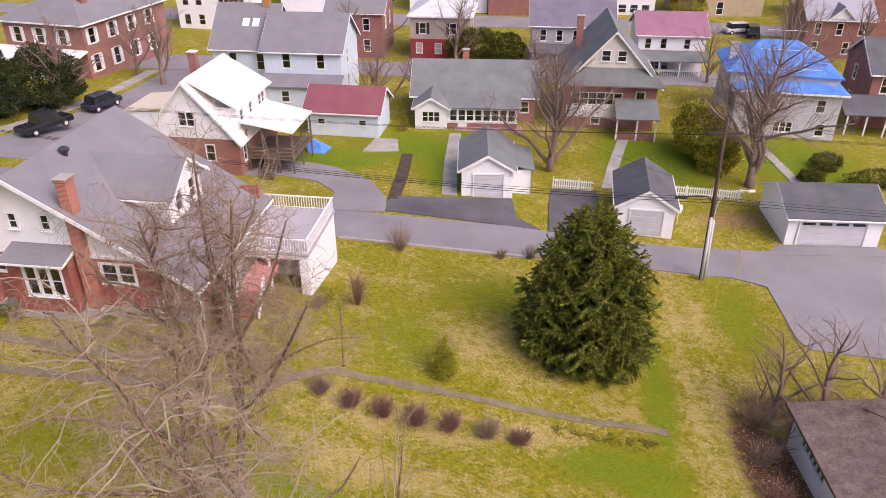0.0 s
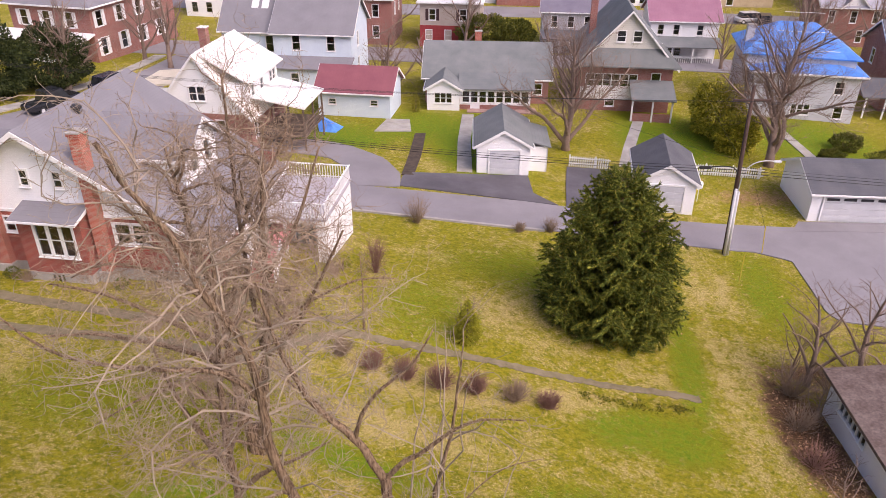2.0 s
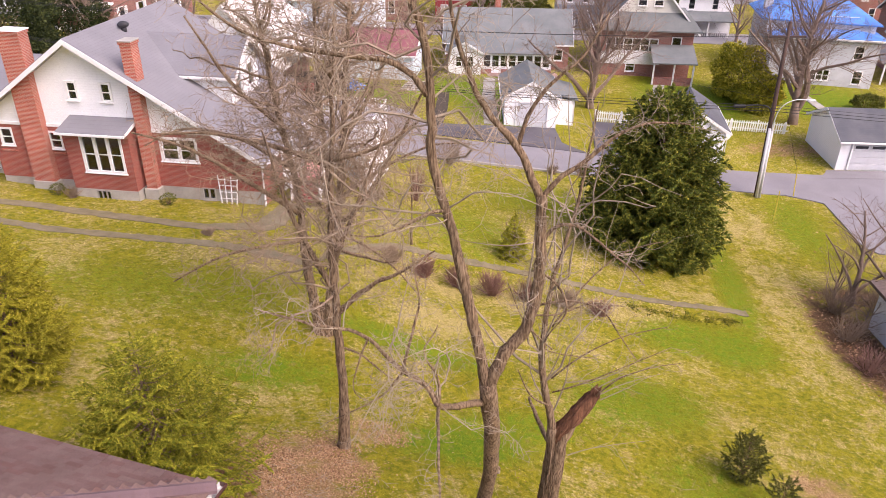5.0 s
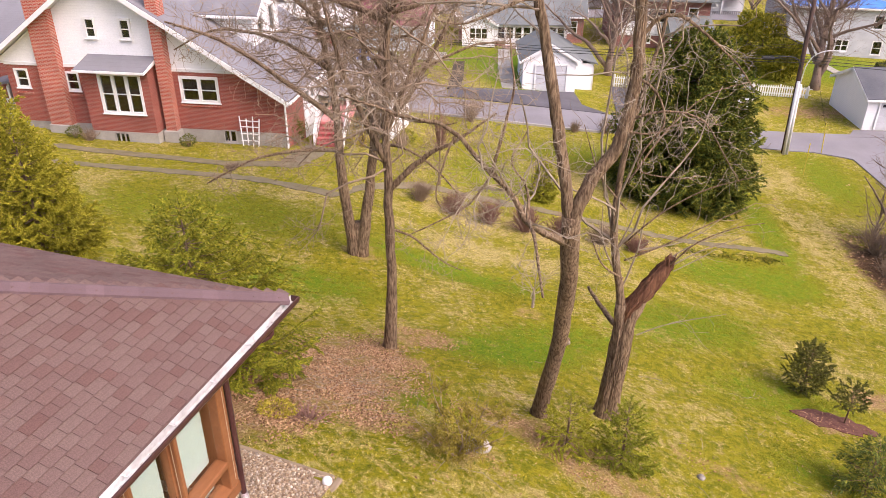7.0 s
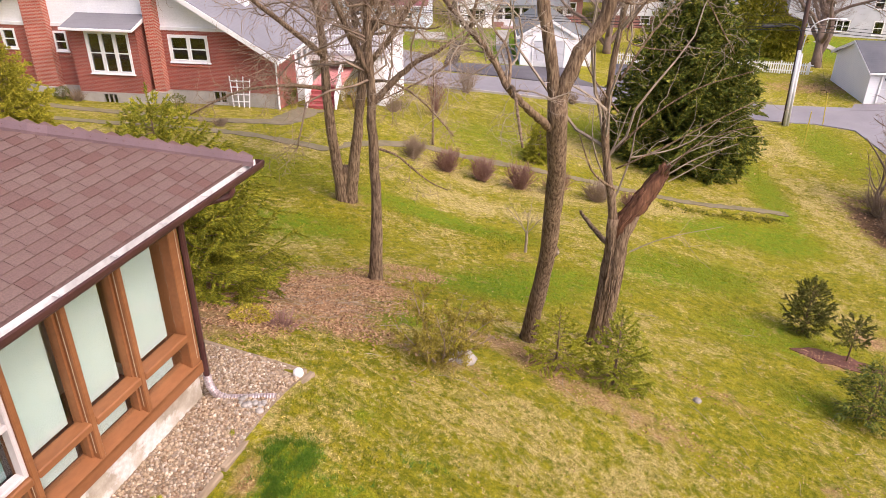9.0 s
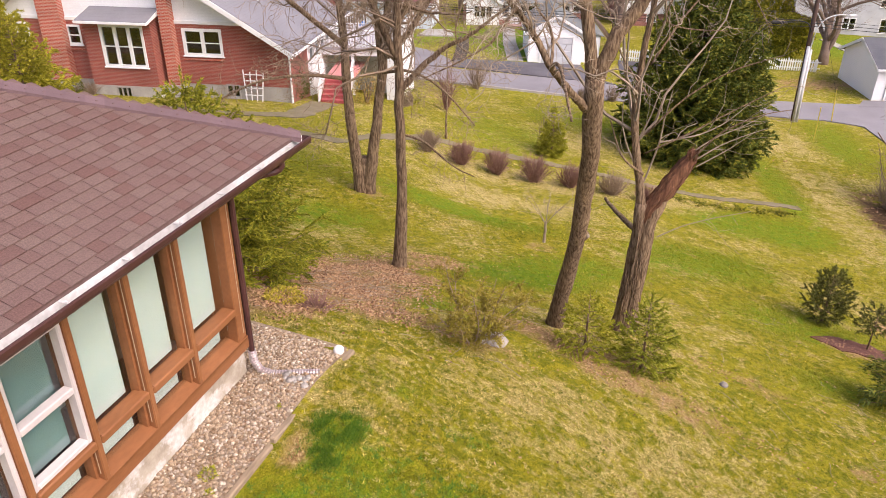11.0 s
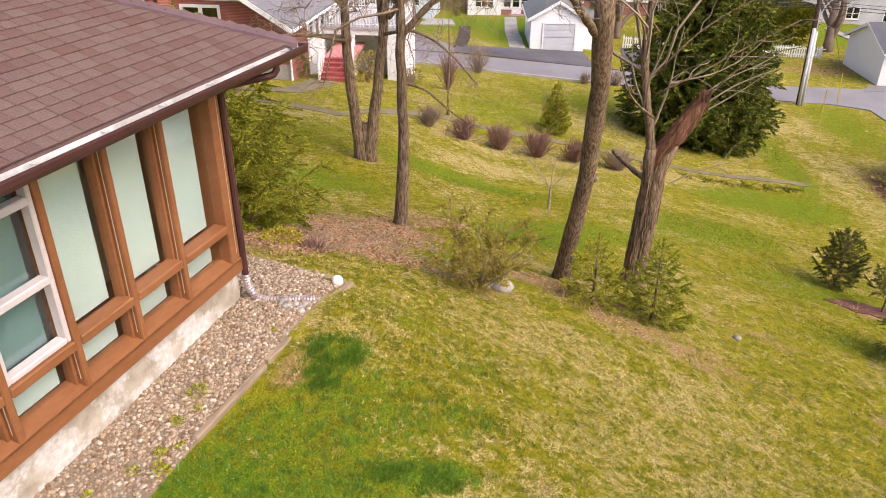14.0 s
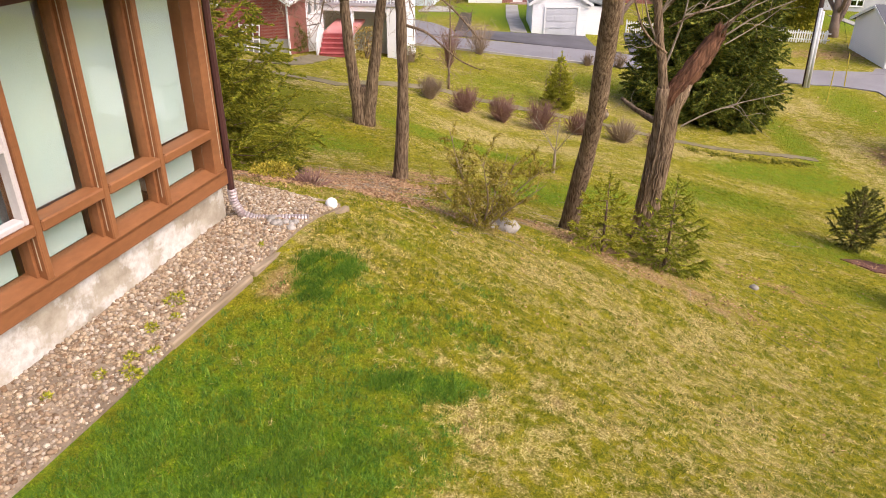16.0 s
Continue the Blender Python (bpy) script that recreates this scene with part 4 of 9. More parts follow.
wall_part(bl, "upper_wall", pale_stucco, (-0.6, 10.4), (-0.6, 2.1), 0, 6.15, 0.2, [])
for y in (2.2, 4.6, 7.2):
    box_part(bl, "tarpaulin_batten", white_paint, 1.0 + 0.3 * y, 8.6 - 0.2 * y, y, y + 0.06, 6.62 + (y - 2.2) * 0.56, 6.67 + (y - 2.2) * 0.56, c=0)
chimney(bl, -0.6, 5.0, 5.0, 8.4, 0.8, 0.8, pale_stucco)
rr = house("house", "red brick house with a dark porch roof", 45.6, 76.5, -9.2, -10, 10, 9, 6.0, 2.6, "x", far_brick, roof_dark, wins=[("f", 1.0, 3.8, 1.0, 1.6), ("f", 3.4, 3.8, 1.0, 1.6), ("f", 6.0, 3.8, 1.0, 1.6), ("l", 3, 3.8, 1.0, 1.6), ("l", 3, 0.8, 1.0, 1.6)])
part("porch_roof", Shape().slab([(-3.0, -3.4, 2.4), (10, -3.4, 2.4), (10, 0, 3.6), (-3.0, 0, 3.6)], 0.12), roof_dark, rr)
for i in range(7):
    box_part(rr, "porch_post", white_paint, -2.6 + i * 1.9, -2.45 + i * 1.9, -3.2, -3.05, -0.5, 2.4)
tr = house("house", "tan over red brick house with dark shutters", -4.6, 105.2, -9.4, -6, 8.4, 9, 6.0, 2.4, "hip", tan_siding, lapped("pale metal roofing", (0.55, 0.56, 0.58), (0.64, 0.65, 0.67), 0.4, 0.5, 0.94), wins=[("f", 1.3, 3.6, 0.9, 1.5, 1, dark_shutter), ("f", 5.6, 3.6, 0.9, 1.5, 1, dark_shutter)])
wall_part(tr, "brick_storey", surface("painted red brick", (0.3, 0.04, 0.045), (0.36, 0.06, 0.06), 2, 20, 0.8), (-0.02, -0.03), (8.42, -0.03), -0.8, 2.9, 0.05, [(0.8, 0.9, 0.9, 1.4), (3.5, 0.9, 0.9, 1.4), (6.0, 0.9, 0.9, 1.4)])
for k in (0.8, 3.5, 6.0):
    window_part(tr, side_matrix((0, -0.05), (8.4, -0.05)), k, 0.9, 0.9, 1.4)
pd = house("house", "terraced house with a dark slate roof and white porch posts", 12.0, 101.0, -9.2, -6, 11, 9, 5.6, 2.6, "x", grey_siding, lapped("slate roofing", (0.14, 0.13, 0.17), (0.19, 0.175, 0.215), 0.12, 0.8), wins=[("f", 1.2 + 2.2 * i, 3.4, 0.8, 1.5) for i in range(4)])
part("porch_roof", Shape().slab([(-0.2, -2.6, 2.4), (11.2, -2.6, 2.4), (11.2, 0, 3.1), (-0.2, 0, 3.1)], 0.12), roof_dark, pd)
for i in range(6):
    box_part(pd, "porch_post", white_paint, 0.2 + i * 2.1, 0.32 + i * 2.1, -2.4, -2.28, -0.4, 2.4)
pu = house("house", "white house with a plum metal roof and a front porch", 25.6, 97.0, -8.9, -6, 8.6, 8.0, 5.0, 2.0, "x", white_siding, roof_purple, wins=[("f", 0.9, 3.1, 0.75, 1.3), ("f", 2.9, 3.1, 0.75, 1.3), ("f", 5.9, 3.1, 0.75, 1.3), ("f", 1.6, 0.4, 2.6, 1.3, 3)])
part("porch_roof", Shape().slab([(-0.3, -2.6, 2.15), (8.9, -2.6, 2.15), (8.9, 0, 2.9), (-0.3, 0, 2.9)], 0.12), roof_greygreen, pu)
for i in range(4):
    box_part(pu, "porch_post", white_paint, 0.0 + i * 2.6, 0.16 + i * 2.6, -2.45, -2.3, -0.5, 2.1)
sh = Shape().box(0, 8, -2.42, -2.36, 0.85, 0.92)
for i in range(30):
    sh.box(0.1 + i * 0.27, 0.14 + i * 0.27, -2.41, -2.37, 0.0, 0.86)
part("porch_railing", sh, white_paint, pu)
rb = house("house", "red brick house with a grey gabled roof and white windows", 51.0, 104.5, -8.95, -8, 8.6, 9, 5.4, 2.4, "x", far_brick, lapped("slate grey metal", (0.3, 0.3, 0.34), (0.36, 0.36, 0.4), 0.4, 0.6, 0.95), wins=[("f", 1.0, 3.2, 0.8, 1.6), ("f", 3.9, 3.2, 0.8, 1.6), ("f", 6.8, 3.2, 0.8, 1.6), ("f", 1.0, 0.6, 0.8, 1.6), ("f", 5.2, 0.6, 0.8, 1.6)])
gable_end(rb, "dormer_gable", white_siding, "y", 3.4, 4.0, 5.4, 1.6, x0=2.6, y0=-0.1, both=False)
gable_roof(rb, 3.4, 4.5, 5.4, 1.6, "y", roof_grey, white_paint, 0.3, 0.3, x0=2.6, y0=-0.1)
house("house", "grey stucco block with a row of small windows", 62.0, 127, -8.8, -6, 16, 9, 7.0, 2.2, "x", grey_siding, roof_dark, wins=[("f", 2 + 3 * i, 4.6, 0.9, 1.3) for i in range(4)])
house("house", "beige stucco building with a wooden door hood", 40.0, 131, -8.8, -4, 15, 9, 7.5, 2.0, "x", surface("beige stucco", (0.5, 0.4, 0.26), (0.58, 0.47, 0.32), 1, 20, 0.9), roof_dark, wins=[("f", 7.2, 0.3, 1.1, 2.1)])
house("house", "white clapboard house with porches on two storeys", -43.0, 122.5, -9.1, -6, 12, 9, 6.2, 2.8, "x", white_siding, roof_grey, wins=[("f", 1.0, 3.8, 1.0, 1.6), ("f", 3.2, 3.8, 1.0, 1.6), ("f", 1.0, 0.8, 1.0, 1.6), ("f", 3.4, 0.8, 1.0, 1.6), ("f", 7.0, 3.6, 4.2, 1.5, 5), ("f", 7.0, 0.6, 4.2, 1.5, 5)])
house("house", "white clapboard house beside the far street", -29.0, 136, -9.2, -6, 13, 9, 6.2, 3.0, "x", white_siding, roof_grey, wins=[("f", 1.2 + 2.6 * i, 3.6, 0.9, 1.6) for i in range(4)])
house("house", "white house with grey roof at the far street", -6.0, 137, -9.4, -6, 14, 9, 5.6, 2.6, "x", white_siding, roof_grey, wins=[("f", 2 + 3 * i, 3.4, 1.0, 1.5) for i in range(4)])
house("house", "white house with two storeys of porch", 28.0, 133, -9.1, -6, 9, 8, 6.0, 2.4, "x", white_siding, roof_grey, wins=[("f", 0.8 + 2.0 * i, 3.4, 1.3, 1.4) for i in range(4)] + [("f", 0.8 + 2.0 * i, 0.5, 1.3, 1.4) for i in range(4)])
house("house", "brick terrace with a slate roof", 8.0, 134, -9.3, -6, 16, 9, 6.0, 2.4, "x", far_brick, roof_dark, wins=[("f", 1.5 + 2.6 * i, 3.4, 1.0, 1.5) for i in range(5)])
house("house", "brick house at the end of the street", 58.0, 112, -8.9, -8, 11, 9, 6.0, 2.6, "y", far_brick, roof_dark, wins=[("f", 1.5 + 3 * i, 3.6, 0.9, 1.6) for i in range(3)])
house("house", "small white gabled house with a columned porch", 73.5, 119, -9.0, -8, 7, 8, 4.6, 2.8, "y", white_siding, roof_dark, wins=[("f", 1.2, 2.8, 1.0, 1.4), ("f", 4.5, 2.8, 1.0, 1.4)])
mn = house("house", "large old brick house with white shuttered windows and slate roof", -56.2, 95.4, -8.6, -15.8, 12, 17, 6.8, 3.2, "hip", far_brick, roof_grey, o=0.6, wins=[("r", 1.0 + 3.9 * i, 4.3, 1.1, 1.9, 1, white_shutter) for i in range(4)] + [("r", 1.0 + 3.9 * i, 0.8, 1.1, 2.1, 1, white_shutter) for i in range(4)] + [("f", 1.5 + 3.4 * i, 4.2, 1.1, 1.9, 1, white_shutter) for i in range(3)])
chimney(mn, 8.6, 4.0, 7.0, 11.6, 0.9, 0.9, far_brick, far_brick)
chimney(mn, 8.6, 10.0, 7.0, 11.6, 0.9, 0.9, far_brick, far_brick)
part("porch_roof", Shape().slab([(-6, -3.2, 3.0), (12.2, -3.2, 3.0), (12.2, 0, 3.7), (-6, 0, 3.7)], 0.2), white_paint, mn)
for i in range(8):
    box_part(mn, "porch_post", white_paint, -5.8 + i * 2.5, -5.55 + i * 2.5, -3.0, -2.75, -0.6, 3.0)
wall_part(mn, "porch_wall", white_paint, (-6, -2.8), (12, -2.8), -0.8, 0.9, 0.12, [])

# ---- the brick house on the slope ----
BX = pose(-17.95, 32.93, 0, 0, 0, -7.62)
bh = thing("brick_house", BX, "red brick bungalow with white gable, grey shingle roof and two chimneys", "house")
XA, SL, SW, ZA, XR, XL, DEEP = -3.62, 0.615, 0.7, 4.0, 5.2, -9.27, 9.75
roof_z = lambda x: ZA - (x - XA) * SL if x > XA else ZA - (XA - x) * SW
ops = [(-8.8, -1.65, 0.64, 0.9), (-6.06, -1.7, 0.64, 0.9), (0.02, -2.0, 1.85, 1.2), (1.9, -4.02, 0.65, 0.6)]
e0, e1 = XL, 3.55
wall_part(bh, "wall", red_brick, (e0, 0), (e1, 0), -3.42, -0.46, 0.3, [(u - e0, z, w, h) for u, z, w, h in ops[:3]])
wall_part(bh, "foundation", concrete, (XL, 0.02), (XR, 0.02), -6.0, -3.42, 0.3, [(ops[3][0] - XL, ops[3][1], ops[3][2], ops[3][3])])
for a, b in ((e1, XR),):
    part("wall", Shape().add([(a, 0, -3.42), (b, 0, -3.42), (b, 0, min(roof_z(b), -0.46)), (a, 0, min(roof_z(a), -0.46)), (a, 0.3, -3.42), (b, 0.3, -3.42), (b, 0.3, min(roof_z(b), -0.46)), (a, 0.3, min(roof_z(a), -0.46))], [(0, 1, 2, 3), (7, 6, 5, 4), (0, 4, 5, 1), (2, 6, 7, 3), (1, 5, 6, 2), (3, 7, 4, 0)]), red_brick, bh)
bm0 = side_matrix((0, 0), (1, 0))
window_part(bh, bm0, -8.8, -1.65, 0.64, 0.9, 1, 1, 0.1)
window_part(bh, bm0, -6.06, -1.7, 0.64, 0.9, 1, 1, 0.1)
window_part(bh, bm0, 0.02, -2.0, 1.85, 1.2, 2, 1, 0.14)
window_part(bh, bm0, 1.9, -4.02, 0.65, 0.6, 2, 0, 0.06, concrete)
for u, w in ((-8.8, 0.64), (-6.06, 0.64), (0.02, 1.85)):
    sh = Shape()
    n = int((w + 0.3) / 0.075)
    z = -1.98 if w < 1 else -2.24
    for i in range(n):
        sh.box(u - 0.15 + i * 0.075, u - 0.15 + i * 0.075 + 0.065, -0.05, 0.1, z, z + 0.11, 0.006)
    part("brick_sill", sh, chimney_brick, bh)
part("gable", Shape().add([(-9.9, 0.02, -0.46), (3.66, 0.02, -0.46), (XA, 0.02, ZA), (-9.9, 0.25, -0.46), (3.66, 0.25, -0.46), (XA, 0.25, ZA)], [(0, 1, 2), (5, 4, 3), (0, 3, 4, 1), (1, 4, 5, 2), (2, 5, 3, 0)]), white_siding, bh, "white lapped siding")
box_part(bh, "trim", white_paint, XL - 0.02, 3.5, -0.05, 0.02, -0.5, -0.34)
for u, bl_ in ((-4.42, None), (-2.62, (0.0, curtain))):
    window_part(bh, side_matrix((0, -0.06), (1, -0.06)), u, 1.0, 0.5, 0.9, 1, 1, 0.1, blind=bl_)
    # dark sheet just before the gable wall, coloured as the unlit room inside
    part("dark_room_sheet", Shape().box(u + 0.02, u + 0.48, 0.008, 0.016, 1.02, 1.88), dark_glass, bh)
wall_part(bh, "wall", red_brick, (XL, DEEP), (XL, 0.3), -5, roof_z(XL), 0.3, [])
wall_part(bh, "wall", red_brick, (XR, DEEP), (XL, DEEP), -5, -0.46, 0.3, [])
part("gable", Shape().add([(-9.9, DEEP - 0.2, -0.46), (3.66, DEEP - 0.2, -0.46), (XA, DEEP - 0.2, ZA), (-9.9, DEEP, -0.46), (3.66, DEEP, -0.46), (XA, DEEP, ZA)], [(0, 1, 2), (5, 4, 3), (0, 3, 4, 1), (1, 4, 5, 2), (2, 5, 3, 0)]), white_siding, bh)
for s in (-1, 1):
    xe = XR + 0.5 if s > 0 else XL - 0.55
    poly = [(XA, -0.75, ZA + 0.2), (xe, -0.75, roof_z(xe) + 0.2), (xe, DEEP + 0.5, roof_z(xe) + 0.2), (XA, DEEP + 0.5, ZA + 0.2)]
    part("roof", Shape().slab(poly, 0.16), roof_grey, bh, "grey asphalt shingles")
    q = [(XA, ZA + 0.17), (xe, roof_z(xe) + 0.17), (xe, roof_z(xe) - 0.08), (XA, ZA - 0.1)]
    pts = [(x, -0.8, z) for x, z in q] + [(x, -0.752, z) for x, z in q]
    part("bargeboard", Shape().add(pts, [(0, 1, 2, 3), (7, 6, 5, 4), (0, 4, 5, 1), (1, 5, 6, 2), (2, 6, 7, 3), (3, 7, 4, 0)]), white_paint, bh)
    part("soffit", Shape().slab([(p[0], p[1], p[2] - 0.165) for p in poly], 0.02), white_paint, bh)
    box_part(bh, "gutter", white_paint, min(xe, xe + s * 0.12), max(xe, xe + s * 0.12), -0.75, DEEP + 0.5, roof_z(xe) + 0.02, roof_z(xe) + 0.14, c=0.02)
chimney(bh, -7.2, -0.42, -3.42, 4.4, 1.15, 0.75, None, white_paint)
box_part(bh, "chimney_base", concrete, -7.3, -5.95, -0.5, 0.0, -5.0, -3.42, c=0.02)
chimney(bh, -0.92, -0.45, -3.42, 4.15, 0.56, 0.7)
box_part(bh, "chimney_base", concrete, -1.05, -0.25, -0.55, 0.0, -5.0, -3.42, c=0.02)
# the bay and its awning
BY = -0.95
wall_part(bh, "bay_wall", red_brick, (-4.6, BY), (-1.15, BY), -3.42, -0.1, 0.25, [(0.9, -2.46, 2.08, 1.92)])
for a, b in (((-1.15, BY + 0.25), (-1.15, 0.0)), ((-4.6, 0.0), (-4.6, BY + 0.25))):
    wall_part(bh, "bay_wall", red_brick, a, b, -3.42, -0.1, 0.25, [])
wall_part(bh, "foundation", concrete, (-4.62, BY - 0.02), (-1.13, BY - 0.02), -5.2, -3.42, 0.3, [(1.15, -4.05, 0.75, 0.55)])
for a, b in (((-1.13, BY + 0.28), (-1.13, 0.0)), ((-4.62, 0.0), (-4.62, BY + 0.28))):
    wall_part(bh, "foundation", concrete, a, b, -5.2, -3.42, 0.25, [])
bbm = side_matrix((-4.6, BY), (-1.15, BY))
window_part(bh, bbm, 0.9, -2.46, 2.08, 1.92, 3, 1, 0.13)
window_part(bh, bbm, 1.17, -4.05, 0.75, 0.55, 3, 0, 0.04, concrete)
part("awning", Shape().slab([(-4.62, 0.0, 0.2), (-4.62, -1.5, -0.2), (-1.02, -1.5, -0.2), (-1.02, 0.0, 0.2)], 0.1), roof_grey, bh, "grey shingled awning over the bay window")
sh = Shape().box(-4.65, -0.99, -1.56, -1.5, -0.34, -0.22, 0.01)
for x in (-4.65, -1.04):
    sh.add([(x, 0, 0.18), (x, -1.5, -0.22), (x, -1.5, -0.34), (x, 0, -0.02), (x + 0.05, 0, 0.18), (x + 0.05, -1.5, -0.22), (x + 0.05, -1.5, -0.34), (x + 0.05, 0, -0.02)], [(0, 1, 2, 3), (7, 6, 5, 4), (0, 4, 5, 1), (1, 5, 6, 2), (2, 6, 7, 3)])
part("awning_trim", sh, white_paint, bh)
box_part(bh, "electric_meter", concrete, -5.0, -4.72, -0.14, 0.0, -2.6, -2.2, c=0.03)
part("conduit", Shape().tube([(-4.86, -0.06, -0.5), (-4.86, -0.06, -2.2)], 0.03, 8), white_paint, bh)
# rear wing and side porch on the west
for y0, y1, z0, z1 in ((2.6, 6.0, -0.3, 1.6), (9.4, 6.0, -0.3, 1.6)):
    part("wing_roof", Shape().slab([(-15.0, y0, z0), (-8.4, y0, z0), (-8.4, y1, z1), (-15.0, y1, z1)] if y0 < y1 else [(-8.4, y0, z0), (-15.0, y0, z0), (-15.0, y1, z1), (-8.4, y1, z1)], 0.14), roof_grey, bh)
wall_part(bh, "wing_wall", red_brick, (-14.6, 3.0), (XL - 0.01, 3.0), -5.0, -0.4, 0.3, [(1.2, -2.0, 0.9, 1.2)])
window_part(bh, side_matrix((-14.6, 3.0), (XL, 3.0)), 1.2, -2.0, 0.9, 1.2)
wall_part(bh, "wing_wall", red_brick, (-14.6, 9.0), (-14.6, 3.3), -5.0, -0.4, 0.3, [])
part("porch_roof", Shape().slab([(-11.9, 0.9, -2.0), (XL - 0.02, 0.9, -1.5), (XL - 0.02, 2.98, -1.5), (-11.9, 2.98, -2.0)], 0.12), roof_grey, bh)
box_part(bh, "porch_floor", concrete, -11.7, XL - 0.02, 1.1, 2.98, -4.9, -3.6)
for x, y in ((-11.6, 1.2), (-10.4, 1.2), (-11.6, 2.8)):
    box_part(bh, "porch_post", white_paint, x - 0.06, x + 0.06, y - 0.06, y + 0.06, -3.6, -2.0)
box_part(bh, "porch_rail", white_paint, -11.6, XL - 0.1, 1.16, 1.24, -2.78, -2.7)
for i in range(16):
    box_part(bh, "baluster", white_paint, -11.5 + i * 0.14, -11.46 + i * 0.14, 1.18, 1.22, -3.6, -2.78, c=0)
# dormer on the east slope
DX, D0, D1, DZ, DS = 2.9, 2.8, 6.8, 1.92, 0.68
DM, DP = (D0 + D1) / 2, DZ + (D1 - D0) / 2 * DS
wall_part(bh, "dormer_wall", white_siding, (DX, D0), (DX, D1), roof_z(DX) - 0.3, DZ, 0.2, [(0.75, 0.5, 0.8, 1.3), (2.45, 0.5, 0.8, 1.3)])
for k in (0.75, 2.45):
    window_part(bh, side_matrix((DX, D0), (DX, D1)), k, 0.5, 0.8, 1.3)
part("dormer_gable", Shape().add([(DX, D0, DZ), (DX, D1, DZ), (DX, DM, DP), (DX - 0.2, D0, DZ), (DX - 0.2, D1, DZ), (DX - 0.2, DM, DP)], [(0, 1, 2), (5, 4, 3), (0, 3, 4, 1), (1, 4, 5, 2), (2, 5, 3, 0)]), white_siding, bh)
xb = XA + (ZA - DZ) / SL
for y in (D0, D1 - 0.2):
    part("dormer_wall", Shape().add([(DX - 0.2, y, DZ), (xb - 0.3, y, DZ), (DX - 0.2, y, roof_z(DX) - 0.1), (DX - 0.2, y + 0.2, DZ), (xb - 0.3, y + 0.2, DZ), (DX - 0.2, y + 0.2, roof_z(DX) - 0.1)], [(0, 1, 2), (5, 4, 3), (0, 3, 4, 1), (1, 4, 5, 2)]), white_siding, bh)
for s, y0 in ((-1, D0 - 0.35), (1, D1 + 0.35)):
    ze = DZ - 0.35 * DS
    part("dormer_roof", Shape().slab([(DX + 0.45, DM, DP + 0.14), (DX + 0.45, y0, ze + 0.14), (XA + (ZA - ze) / SL - 0.4, y0, ze + 0.14), (XA + (ZA - DP) / SL - 0.4, DM, DP + 0.14)], 0.14), roof_grey, bh)
    part("dormer_trim", Shape().add([(DX + 0.452, DM, DP + 0.12), (DX + 0.452, y0, ze + 0.12), (DX + 0.452, y0, ze - 0.1), (DX + 0.452, DM, DP - 0.1), (DX + 0.5, DM, DP + 0.12), (DX + 0.5, y0, ze + 0.12), (DX + 0.5, y0, ze - 0.1), (DX + 0.5, DM, DP - 0.1)], [(3, 2, 1, 0), (4, 5, 6, 7), (0, 1, 5, 4), (2, 3, 7, 6)]), white_paint, bh)
    box_part(bh, "gutter", white_paint, XA + (ZA - ze) / SL - 0.2, DX + 0.45, min(y0, y0 + s * 0.1), max(y0, y0 + s * 0.1), ze - 0.06, ze + 0.08, c=0.02)
part("roof_vent", Shape().ball((-2.85, 3.5, roof_z(-2.85) + 0.5), 0.3, 10, squash=0.6).tube([(-2.85, 3.5, roof_z(-2.85)), (-2.85, 3.5, roof_z(-2.85) + 0.45)], 0.15, 8), surface("dark roof vent", (0.03, 0.03, 0.035), (0.06, 0.06, 0.065), 2, 20, 0.6), bh, "dark turbine vent", True)
# sunporch along the east wall
wall_part(bh, "sunporch_wall", red_brick, (XR, 0.3), (XR, 3.0), -5, roof_z(XR), 0.3, [])
wall_part(bh, "sunporch_wall", white_paint, (XR, 3.0), (XR, DEEP), -5, roof_z(XR), 0.2, [(0.3 + i * 1.05, -3.0, 0.8, 1.45) for i in range(6)])
for i in range(6):
    window_part(bh, side_matrix((XR, 3.0), (XR, DEEP)), 0.3 + i * 1.05, -3.0, 0.8, 1.45, 1, 1, 0.1)
part("downpipe", Shape().tube([(XR + 0.5, -0.6, -1.5), (XR + 0.1, -0.12, -1.7), (XR + 0.08, -0.1, -4.2), (XR + 0.2, -0.1, -4.35), (XR + 2.0, -0.1, -4.5)], 0.05, 8), white_paint, bh)

# red steps, porch floor and the white deck beside the brick house
red_paint = surface("faded red paint", (0.30, 0.06, 0.06), (0.42, 0.10, 0.10), 2, 20, 0.7, 0.2, speck=0.2)
pink_paint = surface("sun-bleached red paint", (0.52, 0.2, 0.19), (0.62, 0.28, 0.26), 1.5, 20, 0.7, 0.2, speck=0.15)
st = thing("porch_steps", pose(-11.55, 33.3, -4.5, 0, 0, -4), "faded red wooden steps with white side rails up to a porch", "steps")
for i in range(5):
    part("tread", Shape().box(0, 1.35, 0.28 * i, 0.28 * i + 0.31, 0.18 * i + 0.14, 0.18 * i + 0.18, 0.008), red_paint, st)
    part("riser", Shape().box(0.02, 1.33, 0.28 * i + 0.03, 0.28 * i + 0.05, 0.18 * i, 0.18 * i + 0.14), red_paint, st)
part("landing", Shape().box(-0.1, 1.45, 1.4, 5.2, 0.72, 0.9, 0.01), pink_paint, st, "bleached red porch floor")
